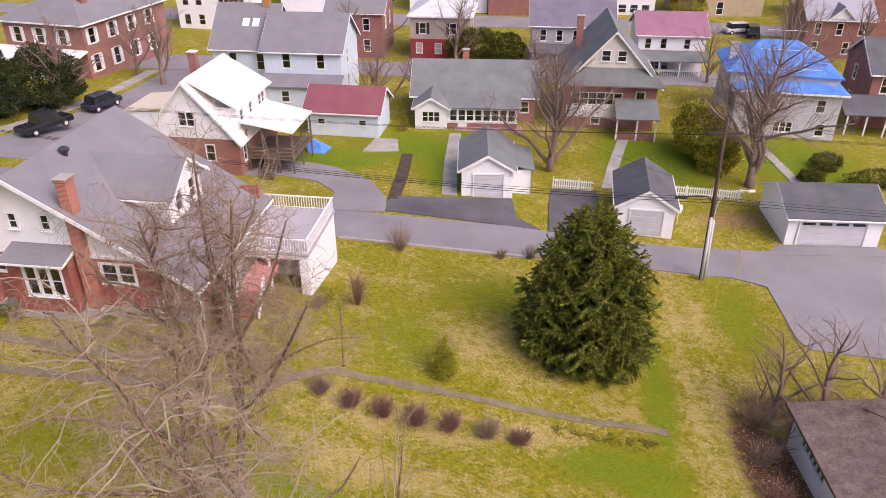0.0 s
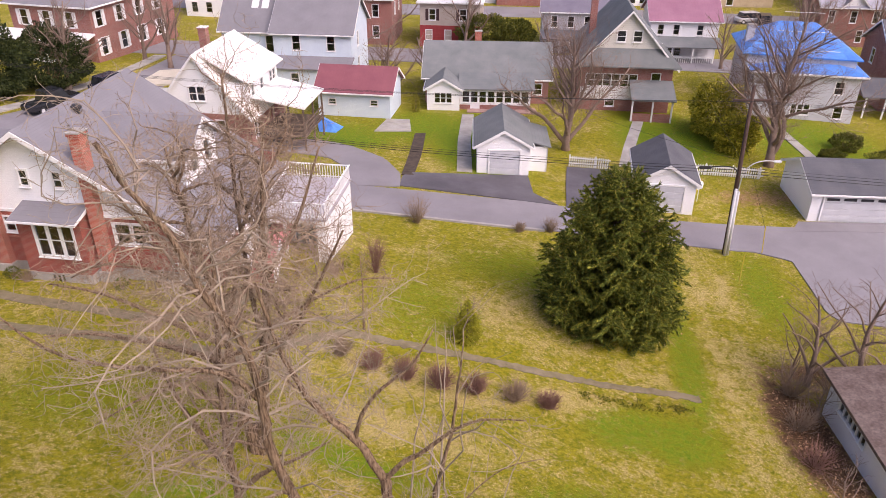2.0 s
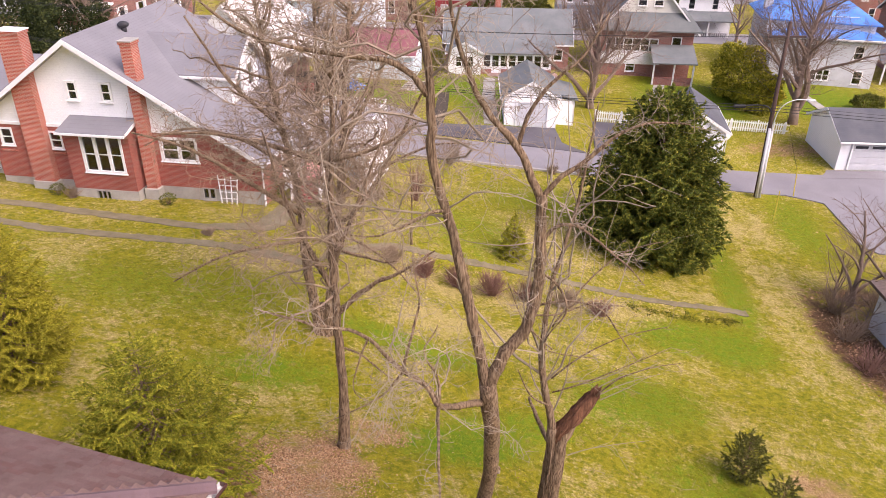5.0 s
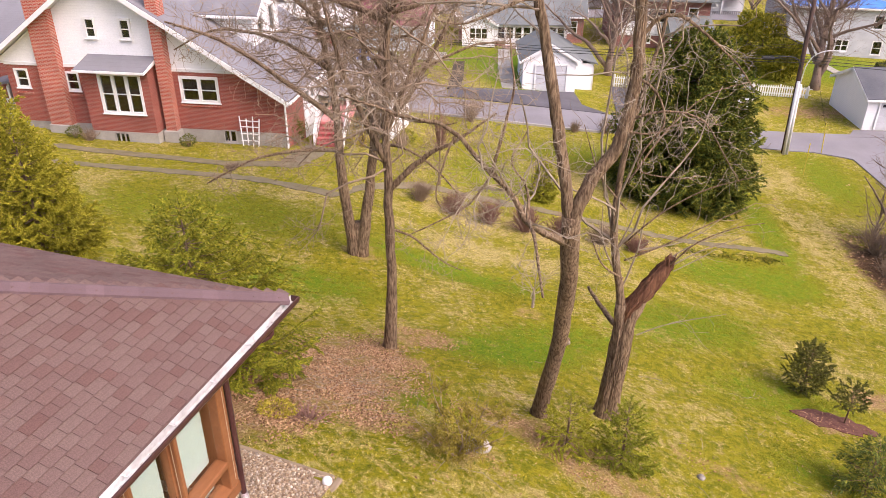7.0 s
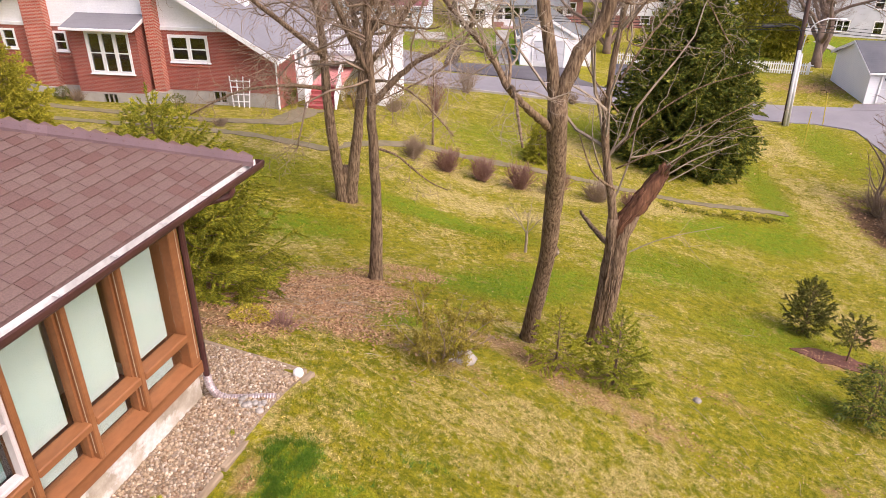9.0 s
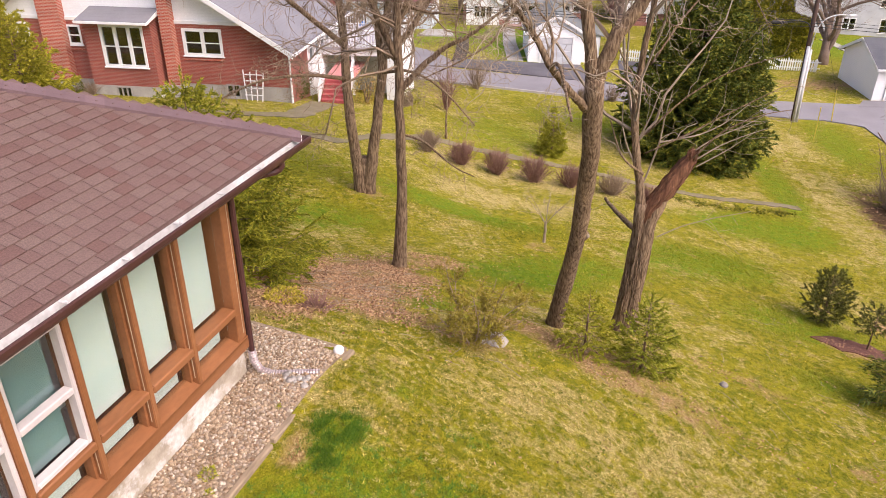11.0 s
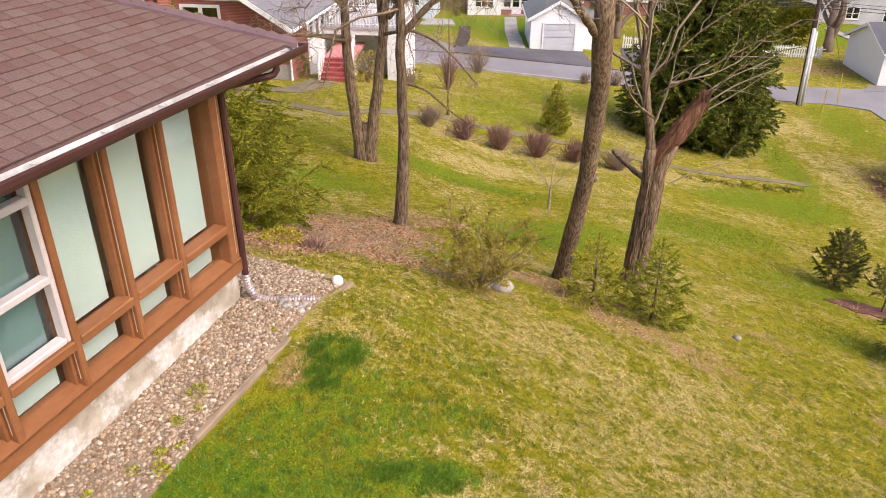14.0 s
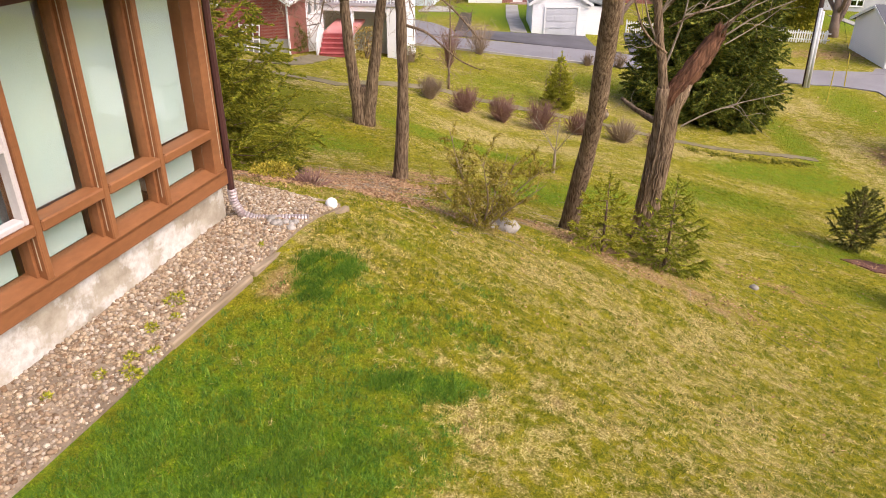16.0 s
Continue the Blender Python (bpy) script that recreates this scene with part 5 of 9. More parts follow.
for x in (-0.12, 1.4):
    part("side_rail", Shape().add([(x, 0, 0), (x, 1.6, 0.9), (x, 1.6, 1.8), (x, 0.0, 0.75), (x + 0.08, 0, 0), (x + 0.08, 1.6, 0.9), (x + 0.08, 1.6, 1.8), (x + 0.08, 0, 0.75)], [(0, 1, 2, 3), (7, 6, 5, 4), (0, 4, 5, 1), (1, 5, 6, 2), (2, 6, 7, 3), (3, 7, 4, 0)]), white_paint, st)

dk = thing("deck", pose(-12.75, 37.6, -5.6, 0, 0, -7.6), "white-sided raised deck with white railings beside the brick house", "deck")
DW, DD, DH = 4.9, 5.8, 2.9
wall_part(dk, "wall", white_siding, (DW, 0.15), (DW, DD), -1.6, DH, 0.15, [])
box_part(dk, "pillar", white_paint, DW - 0.55, DW - 0.02, 0, 0.15, -1.6, DH)
box_part(dk, "beam", white_paint, 0.6, DW - 0.56, 0.0, 0.15, DH - 0.3, DH, c=0.01)
for x in (0.6, 2.4):
    box_part(dk, "pillar", white_paint, x, x + 0.15, 0.0, 0.15, -1.6, DH - 0.3)
part("lattice", Shape().box(0.2, DW - 0.2, 2.6, 2.66, -1.4, DH - 0.05), white_siding, dk)
part("deck_floor", Shape().box(0, DW + 0.1, -0.1, DD, DH, DH + 0.15, 0.01), surface("grey deck boards", (0.4, 0.38, 0.4), (0.5, 0.48, 0.5), 1, 20, 0.8, stretch=(1, 8, 1)), dk)
for a, b in (((0, DD - 0.1), (DW, DD - 0.1)), ((DW, DD), (DW, 0)), ((DW, 0), (0.9, 0))):
    A, B = Vector((*a, 0)), Vector((*b, 0))
    L = (B - A).length
    mm = side_matrix(a, b)
    sh = Shape().box(0, L, -0.05, 0.05, DH + 1.02, DH + 1.09, 0.01, mm).box(0, L, -0.02, 0.02, DH + 0.25, DH + 0.3, 0, mm)
    part("top_rail", sh, white_paint, dk)
    for i in range(int(L / 0.17)):
        part("baluster", Shape().box(0.1 + i * 0.17, 0.14 + i * 0.17, -0.018, 0.018, DH + 0.15, DH + 1.03, 0, mm), white_paint, dk)
tl = thing("trellis", BX @ pose(3.36, -0.3, -4.42, -6), "white wooden garden trellis leaning on the foundation", "trellis")
for i in range(4):
    x = -0.5 + i * 0.333
    part("upright", Shape().box(x * 0.75 + 0.0, x * 0.75 + 0.05, -0.02, 0.02, 0, 1.85 - 0.12 * (i % 2), 0.006, Matrix(((1, 0, 0.16 * x, 0), (0, 1, 0, 0), (0, 0, 1, 0), (0, 0, 0, 1)))), white_paint, tl)
for z in (0.25, 0.6, 0.95, 1.3, 1.6):
    part("crossbar", Shape().box(-0.42 - 0.05 * z, 0.46 + 0.05 * z, -0.045, -0.02, z, z + 0.05, 0.006), white_paint, tl)

# ---- the near house ----
NX = pose(-7.99, 5.15, 0, 0, 0, 72.5)
nh = thing("near_house", NX, "brown timber-framed house with tall shaded windows and a hipped shingle roof", "house")
brown_wood = surface("brown stained timber", (0.22, 0.085, 0.03), (0.30, 0.125, 0.05), 1.2, 18, 0.55, 0.3, speck=0.2, stretch=(0.4, 1, 1))
dark_trim = surface("dark brown aluminium", (0.055, 0.022, 0.02), (0.085, 0.035, 0.032), 1.5, 25, 0.4, 0.1, speck=0.15)
gutter_white = surface("dirty white gutter", (0.5, 0.48, 0.45), (0.78, 0.77, 0.75), 3, 14, 0.6, 0.2, speck=0.3)
bead_tan = surface("pale glazing bead", (0.5, 0.4, 0.27), (0.6, 0.5, 0.36), 2, 20, 0.6)
shade_mint = surface("mint roller blind", (0.56, 0.67, 0.63), (0.62, 0.73, 0.69), 0.8, 60, 0.7, 0.05, speck=0.04)
shade_teal = surface("teal roller blind", (0.14, 0.24, 0.25), (0.18, 0.29, 0.295), 0.8, 60, 0.8, 0.05, speck=0.05)
clear_glass = glazing("clear glass", (0.95, 0.97, 0.96))
frame_white = surface("grey-white window frame", (0.5, 0.45, 0.44), (0.6, 0.55, 0.53), 2, 30, 0.5, 0.1, speck=0.1)
ma, nt, b = nodes_of("flaking whitewash on concrete")
fv = coords(nt)
bare_c = ramp(nt, noise_of(nt, 5, 6, fv), [(0.3, (0.27, 0.225, 0.165)), (0.55, (0.42, 0.37, 0.29)), (0.75, (0.5, 0.46, 0.39))])
flake = ramp(nt, noise_of(nt, 2.2, 8, fv, 0.65), [(0.47, (0.0,) * 3), (0.56, (1.0,) * 3)])
nt.links.new(mixc(nt, flake, bare_c, ramp(nt, noise_of(nt, 14, 5, fv), [(0.3, (0.47, 0.43, 0.37)), (0.6, (0.62, 0.6, 0.56))])), b.inputs["Base Color"])
b.inputs["Roughness"].default_value = 0.9
bump_of(nt, b, noise_of(nt, 9, 7, fv, 0.7), 0.6, 0.02)
flaking = ma
LEN, MOD, Z0, ZS, ZT, ZE, PITCH = 14.0, 0.86, 0.56, 0.755, 1.215, 3.385, math.tan(radians(25))
wall_part(nh, "foundation", flaking, (-LEN, 0.05), (-0.08, 0.05), -1.0, Z0 + 0.02, 0.3, [], "stained pale concrete foundation")
wall_part(nh, "foundation", flaking, (-0.08, 0.35), (-0.08, 9), -1.5, Z0 + 0.02, 0.3, [])
box_part(nh, "base_board", brown_wood, -LEN, -0.06, -0.06, 0.15, Z0, ZS, c=0.015)
part("sill", Shape().add([(-LEN, -0.06, ZS + 0.002), (-0.08, -0.06, ZS + 0.002), (-0.08, 0.16, ZS + 0.07), (-LEN, 0.16, ZS + 0.07), (-LEN, -0.06, ZS - 0.03), (-0.08, -0.06, ZS - 0.03), (-0.08, 0.16, ZS - 0.03), (-LEN, 0.16, ZS - 0.03)], [(0, 1, 2, 3), (0, 4, 5, 1), (1, 5, 6, 2), (3, 7, 4, 0)]), brown_wood, nh)
box_part(nh, "head_board", brown_wood, -LEN, -0.06, -0.04, 0.15, 3.1, 3.3, c=0.01)
posts = [-0.30 - MOD * i for i in range(15)]
part("corner_post", Shape().box(-0.30 + 0.01, -0.1, -0.05, 0.3, ZS, 3.12, 0.012), brown_wood, nh)
part("bead", Shape().box(-0.166, -0.158, -0.054, -0.049, ZS + 0.1, 3.1), bead_tan, nh, "pale glazing bead")
for i, x in enumerate(posts[1:]):
    p = part("mullion", Shape().box(x - 0.078, x, -0.06, 0.16, ZS - 0.001, 3.12, 0.012).box(x - 0.115, x - 0.0785, 0.035, 0.16, ZS + 0.03, 3.12, 0.004), brown_wood, nh)
    part("bead", Shape().box(x - 0.082, x - 0.0781, -0.008, 0.001, ZS + 0.1, 3.1), bead_tan, p)
for i in range(14):
    a, b = posts[i + 1] + 0.001, posts[i] - 0.079 if i else posts[0] + 0.009
    part("transom", Shape().box(a, b, -0.07, 0.14, ZT - 0.0, ZT + 0.11, 0.015), brown_wood, nh)
    sheeted = i not in (3, 4, 8)
    gl = part("pane", Shape().box(a, b, 0.1, 0.112, ZT + 0.11, 3.11), clear_glass, nh)
    part("pane", Shape().box(a, b, 0.1, 0.112, ZS + 0.05, ZT), clear_glass, nh)
    part("roller_blind", Shape().box(a + 0.02, b - 0.085, 0.19, 0.194, ZT + 0.1, 3.1), shade_mint if sheeted else shade_teal, nh, "mint green roller blind" if sheeted else "dark teal roller blind")
    part("roller_blind", Shape().box(a + 0.02, b - 0.085, 0.19, 0.194, ZS + 0.06, ZT), shade_mint, nh)
    if not sheeted:
        sh = Shape()
        for q in ((a, a + 0.055, ZT + 0.11, 3.1), (b - 0.055, b, ZT + 0.11, 3.1), (a + 0.055, b - 0.055, 2.78, 2.86), (a + 0.055, b - 0.055, 3.03, 3.1), (a + 0.055, b - 0.055, ZT + 0.11, ZT + 0.175), (a + 0.055, b - 0.055, 1.99, 2.07)):
            sh.box(q[0], q[1], -0.03, 0.09, q[2], q[3], 0.012)
        part("window_frame", sh, frame_white, nh, "grey-white double-hung window frame")
wall_part(nh, "wall", brown_wood, (-0.1, 0.3), (-0.1, 9), Z0, 3.0, 0.2, [])
wall_part(nh, "wall", brown_wood, (0, 9), (-LEN, 9), -1.5, 3.0, 0.2, [])
wall_part(nh, "wall", brown_wood, (-LEN, 9), (-LEN, 0.2), -1.5, 3.0, 0.2, [])
box_part(nh, "room_floor", dark_trim, -LEN + 0.3, -0.3, 0.3, 8.7, 0.3, 0.45)
box_part(nh, "room_back", curtain, -LEN + 0.3, -0.3, 1.6, 1.7, 0.45, 3.0)
OF, OE, D9 = 0.50, 1.03, 9.0
half = (D9 + 2 * OF) / 2
ZR = ZE + half * PITCH
roof_base = surface("shingle underlay", (0.15, 0.09, 0.08), (0.2, 0.125, 0.11), 2, 20, 0.95)
r0 = (OE - half, D9 / 2, ZR)
P1, P2, P3, P4 = (OE, -OF, ZE), (OE, D9 + OF, ZE), (-LEN - OE, -OF, ZE), (-LEN - OE, D9 + OF, ZE)
r1 = (-LEN - OE + half, D9 / 2, ZR)
roof_n = part("roof", Shape().slab([P3, P1, r0, r1], 0.03), roof_base, nh, "weathered red-brown asphalt shingles")
roof_e = part("roof", Shape().slab([P1, P2, r0], 0.03), roof_base, nh)
part("roof", Shape().slab([P2, P4, r1, r0], 0.03), roof_base, nh)
part("roof", Shape().slab([P4, P3, r1], 0.03), roof_base, nh)
part("soffit", Shape().box(-LEN - OE + 0.1, OE - 0.1, -OF + 0.1, D9 + OF - 0.1, ZE - 0.14, ZE - 0.11), dark_trim, nh)
sh = Shape().box(-LEN - OE, OE, -OF, -OF + 0.03, ZE - 0.2, ZE - 0.035, 0.006).box(OE - 0.03, OE, -OF + 0.03, D9 + OF, ZE - 0.2, ZE - 0.035, 0.006)
part("fascia", sh, dark_trim, nh)
# gutter: a trough with a brown lip, open at the top
GX0, GX1, GY0, GY1 = -LEN - OE, OE + 0.12, -OF - 0.135, -OF - 0.004
prof = [(GY1, ZE - 0.03), (GY1, ZE - 0.12), (GY1 - 0.02, ZE - 0.135), (GY0 + 0.03, ZE - 0.135), (GY0 + 0.008, ZE - 0.10), (GY0, ZE - 0.045)]
sh = Shape()
for (a, b), (c, d) in zip(prof, prof[1:]):
    sh.add([(GX0, a, b), (GX1, a, b), (GX1, c, d), (GX0, c, d)], [(0, 1, 2, 3)])
gut = part("gutter", sh, gutter_white, nh, "white gutter trough with leaf debris")
sh = Shape()
lip = [(GY0 - 0.004, ZE - 0.03), (GY0 - 0.012, ZE - 0.045), (GY0 - 0.004, ZE - 0.10), (GY0 + 0.022, ZE - 0.142), (GY1, ZE - 0.142)]
for (a, b), (c, d) in zip(lip, lip[1:]):
    sh.add([(GX0, a, b), (GX1, a, b), (GX1, c, d), (GX0, c, d)], [(0, 1, 2, 3)])
sh.box(GX0, GX1, GY0 - 0.008, GY0 + 0.012, ZE - 0.04, ZE - 0.026, 0.004).box(GX1 - 0.004, GX1, GY0 + 0.004, GY1, ZE - 0.135, ZE - 0.03)
part("gutter_lip", sh, dark_trim, gut)
for i in range(18):
    x = OE - 0.35 - i * 0.8
    part("hanger", Shape().box(x, x + 0.025, GY0, GY1 + 0.05, ZE - 0.045, ZE - 0.038, 0).tube([(x + 0.012, GY0 + 0.01, ZE - 0.045), (x + 0.012, GY0 + 0.06, ZE - 0.02)], 0.006, 5), gutter_white, gut)
rng = random.Random(5)
sh = Shape()
for i in range(900):
    x, y = rng.uniform(-10, OE), rng.triangular(GY0 + 0.01, GY1 - 0.03, GY0 + 0.03)
    z = ZE - 0.13 + rng.random() * 0.035
    a, s = rng.uniform(0, 6.28), rng.uniform(0.01, 0.035)
    sh.add([(x, y, z), (x + s * math.cos(a), y + 0.5 * s * math.sin(a), z + 0.01), (x - 0.4 * s * math.sin(a), y + 0.4 * s * math.cos(a), z + 0.004)], [(0, 1, 2)])
part("leaf_debris", sh, surface("leaf debris", (0.12, 0.08, 0.05), (0.25, 0.17, 0.11), 9, 30, 0.95), gut)
part("downpipe", Shape().tube([(0.42, GY0 + 0.06, ZE - 0.13), (0.42, GY0 + 0.06, ZE - 0.2), (0.4, GY0 + 0.09, ZE - 0.25), (0.36, GY0 + 0.13, ZE - 0.27), (0.03, -0.13, ZE - 0.33), (-0.02, -0.09, ZE - 0.36), (-0.045, -0.06, ZE - 0.42), (-0.045, -0.06, 0.42)], 0.045, 8), dark_trim, nh, "dark brown downpipe")

# ---- trees ----
def unit(v):
    return v / (np.linalg.norm(v) + 1e-9)


def spline(points, n):
    """A smooth line through points."""
    P = np.asarray(points, float)
    t = np.r_[0, np.cumsum(np.linalg.norm(np.diff(P, axis=0), axis=1))]
    s = np.linspace(0, t[-1], n)
    Q = np.stack([np.interp(s, t, P[:, i]) for i in range(P.shape[1])], 1)
    for _ in range(2):
        Q[1:-1] = 0.25 * Q[:-2] + 0.5 * Q[1:-1] + 0.25 * Q[2:]
    return Q


def shoot(rng, p, d, L, r, n, wander, up, tip=0.25):
    """One branch line that wanders and bends upwards (up > 0) or droops."""
    P, d = [np.array(p, float)], unit(np.array(d, float))
    for i in range(n):
        d = unit(d + rng.normal(0, wander, 3) + np.array([0, 0, up]))
        P.append(P[-1] + d * (L / n))
    return np.array(P), np.linspace(r, max(r * tip, 0.003), n + 1)


def branches(rng, line, radii, level, out, dens, spread, ratio, wander, up, span=(0.25, 1.0), depth=3, thin=0.0042):
    """Side branches of a line, and theirs in turn."""
    L = np.linalg.norm(np.diff(line, axis=0), axis=1).sum()
    k = max(1, int(L * dens[min(level, len(dens) - 1)] * rng.uniform(0.8, 1.2)))
    for j in range(k):
        s = rng.uniform(*span)
        i = min(int(s * (len(line) - 1)), len(line) - 2)
        f = s * (len(line) - 1) - i
        p = line[i] * (1 - f) + line[i + 1] * f
        t = unit(line[i + 1] - line[i])
        side = unit(np.cross(t, rng.normal(0, 1, 3)))
        d = unit(t * math.cos(spread) + side * math.sin(spread))
        bl = max(L * ratio * (1.25 - s * 0.75) * rng.uniform(0.55, 1.2), 0.12)
        br = max(min(radii[i] * 0.5, bl * 0.0078), thin)
        q, rr = shoot(rng, p, d, bl, br, 7 if level < 2 else 3, wander * (1.0 + 0.35 * level), up * (1.0 if level < 2 else 1.6))
        out.append((level + 1, q, rr))
        if level + 1 < depth:
            branches(rng, q, rr, level + 1, out, dens, spread, ratio, wander, up, (0.15, 1.0), depth, thin)


def tree_thing(name, at, lines, label, trunk_mat, twig_mat, category="tree", group="", sides=(9, 6, 4, 3), m=None):
    """A bare tree: trunk and limbs as one part, branches and twigs as others."""
    th = thing(name, m or pose(*at), label, category, group)
    o = Vector(at)
    trunk, twigs = Shape(), Shape()
    limbs = []
    for lv, P, R in lines:
        Q = np.asarray(P) - np.array(o)
        if lv == 0:
            trunk.tube(Q, R, sides[0])
        elif lv == 1:
            limbs.append(Shape().tube(Q, R, sides[1]))
        else:
            twigs.tube(Q, R, sides[min(lv, 3)], cap=False)
    part("trunk", trunk, trunk_mat, th, smooth=True)
    for sh in limbs:
        part("limb", sh, trunk_mat, th, smooth=True)
    if twigs.v:
        tagged(part("twig_mass", twigs, twig_mat, th), kind="stuff")
    return th


def flared(P, r0, r1, flare=1.5):
    n = len(P)
    s = np.linspace(0, 1, n)
    return (r0 * (1 - s) + r1 * s) * (1 + (flare - 1) * np.exp(-s * n * 0.6))


def bare_tree(seed, at, height, r, label, lean=(0, 0), limbs=7, fork=0.3, dens=(0.9, 1.6, 3.0), depth=3, ratio=0.42, up=0.06, spread=0.75, trunk_mat=None, twig_mat=None, name="bare_tree", category="tree", group=""):
    """A leafless tree with a leader, rising limbs and twigs."""
    rng = np.random.default_rng(seed)
    a = np.array(at, float)
    lines = []
    P, _ = shoot(rng, a - [0, 0, 0.3], (lean[0], lean[1], 1), height * 0.75, r, 12, 0.06, 0.05)
    R = flared(P, r, r * 0.22)
    lines.append((0, P, R))
    for i in range(limbs):
        s = fork + (0.95 - fork) * (i + rng.uniform(0, 0.8)) / limbs
        k = min(int(s * 12), 11)
        ang = i * 2.4 + rng.uniform(-0.5, 0.5)
        d = unit(np.array([math.cos(ang) * 0.75, math.sin(ang) * 0.75, 0.75]))
        L = height * (0.62 - 0.42 * s) * rng.uniform(0.8, 1.15)
        Q, RQ = shoot(rng, P[k], d, L, R[k] * 0.62, 8, 0.14, up)
        lines.append((1, Q, RQ))
    for lv, Q, RQ in list(lines):
        out = []
        branches(rng, Q, RQ, 1, out, dens, spread, ratio, 0.16, up, (0.35 if lv == 0 else 0.2, 1.0), depth, 0.007)
        lines += [(max(2, l), q, rr) for l, q, rr in out]
    return tree_thing(name, at, lines, label, trunk_mat or bark_far, twig_mat or bark_far, category, group)


def needle_material(name, c1, c2, c3):
    ma, nt, b = nodes_of(name)
    g = nt.nodes.new("ShaderNodeNewGeometry")
    col = ramp(nt, g.outputs["Random Per Island"], [(0.0, c1), (0.55, c2), (1.0, c3)])
    v = coords(nt)
    col = mixc(nt, 1.0, col, ramp(nt, noise_of(nt, 1.1, 4, v), [(0.3, (0.7,) * 3), (0.7, (1.1,) * 3)]), "MULTIPLY")
    nt.links.new(col, b.inputs["Base Color"])
    b.inputs["Roughness"].default_value = 0.7
    b.inputs["Specular IOR Level"].default_value = 0.2
    return ma


spruce_green = needle_material("dark spruce needles", (0.042, 0.07, 0.011), (0.125, 0.155, 0.018), (0.32, 0.29, 0.033))
bright_green = needle_material("yellow-green needles", (0.10, 0.11, 0.008), (0.20, 0.185, 0.012), (0.36, 0.29, 0.03))
mid_green = needle_material("green needles", (0.065, 0.082, 0.007), (0.16, 0.16, 0.011), (0.34, 0.28, 0.028))
fresh_green = needle_material("light spruce needles", (0.16, 0.185, 0.012), (0.34, 0.335, 0.018), (0.55, 0.49, 0.05))
hedge_dark = needle_material("dark hedge leaves", (0.012, 0.022, 0.006), (0.032, 0.045, 0.01), (0.07, 0.08, 0.02))
ivy_green = needle_material("evergreen hedge leaves", (0.045, 0.062, 0.009), (0.10, 0.11, 0.014), (0.2, 0.185, 0.025))


def conifer(seed, at, height, radius, label, material, dens=1.0, tuft=0.2, low=0.02, shape=0.85, droop=0.25, tilt=0.15, name="conifer", category="tree", bare=0.12, lift=-0.1):
    """A conifer: a trunk, whorls of boughs, and sprays of needles along each bough."""
    rng = np.random.default_rng(seed)
    th = thing(name, pose(*at), label, category)
    part("trunk", Shape().tube([(0, 0, -0.3), (0, 0, height * 0.5), (0, 0, height * 0.97)], [height * 0.022 + 0.01, height * 0.014, 0.006], 7), bark, th, smooth=True)
    n = int(dens * 26 * height ** 0.8)
    z = height * (low + (1 - low) * (np.arange(n) + rng.random(n)) / n)
    s = z / height
    ang = np.arange(n) * 2.39996 + rng.normal(0, 0.3, n)
    prof = np.clip((1 - s), 0, 1) ** shape * np.clip(0.72 + s * 1.6, 0, 1)
    L = radius * prof * rng.uniform(0.72, 1.12, n) + 0.03
    bough = Shape()
    tris = []
    for i in range(n):
        d = np.array([math.cos(ang[i]), math.sin(ang[i]), 0])
        m = max(4, int(L[i] / tuft * 2.2))
        u = np.linspace(0, 1, 6)
        line = np.array([0, 0, z[i]]) + d[None] * (L[i] * u)[:, None] + np.array([0, 0, 1]) * (L[i] * (tilt * u - droop * u ** 2))[:, None]
        if i % 2 == 0:
            bough.tube(line, np.linspace(0.006 + L[i] * 0.012, 0.003, 6), 3, False)
        k = m * 5
        uu = bare + (1 - bare) * rng.random(k) ** 0.75
        p = np.stack([np.interp(uu, u, line[:, j]) for j in range(3)], 1)
        side = np.array([-d[1], d[0], 0])
        w = rng.normal(0, 1, k) * (0.22 * L[i] * (1.1 - uu)) 
        p = p + side[None] * w[:, None] + np.c_[np.zeros(k), np.zeros(k), rng.normal(0, 0.25 * tuft, k) - np.abs(w) * 0.15]
        dirs = d[None] * rng.uniform(0.5, 1.2, k)[:, None] + side[None] * (np.sign(w) * rng.uniform(0.2, 0.9, k))[:, None] + np.c_[np.zeros(k), np.zeros(k), rng.normal(lift, 0.35, k)]
        dirs /= np.linalg.norm(dirs, axis=1)[:, None]
        nrm = np.cross(dirs, rng.normal(0, 1, (k, 3)) + [0, 0, 1.5])
        nrm /= np.linalg.norm(nrm, axis=1)[:, None] + 1e-9
        ln = tuft * rng.uniform(0.5, 1.15, k)[:, None]
        a = p - nrm * ln * 0.16
        b = p + nrm * ln * 0.16
        c = p + dirs * ln
        tris.append(np.stack([a, b, c], 1).reshape(-1, 3))
    tagged(part("bough_mass", bough, bark, th), kind="stuff")
    ob = new("needles", tri_mesh("needles", np.concatenate(tris), material))
    ob.parent = th
    return th


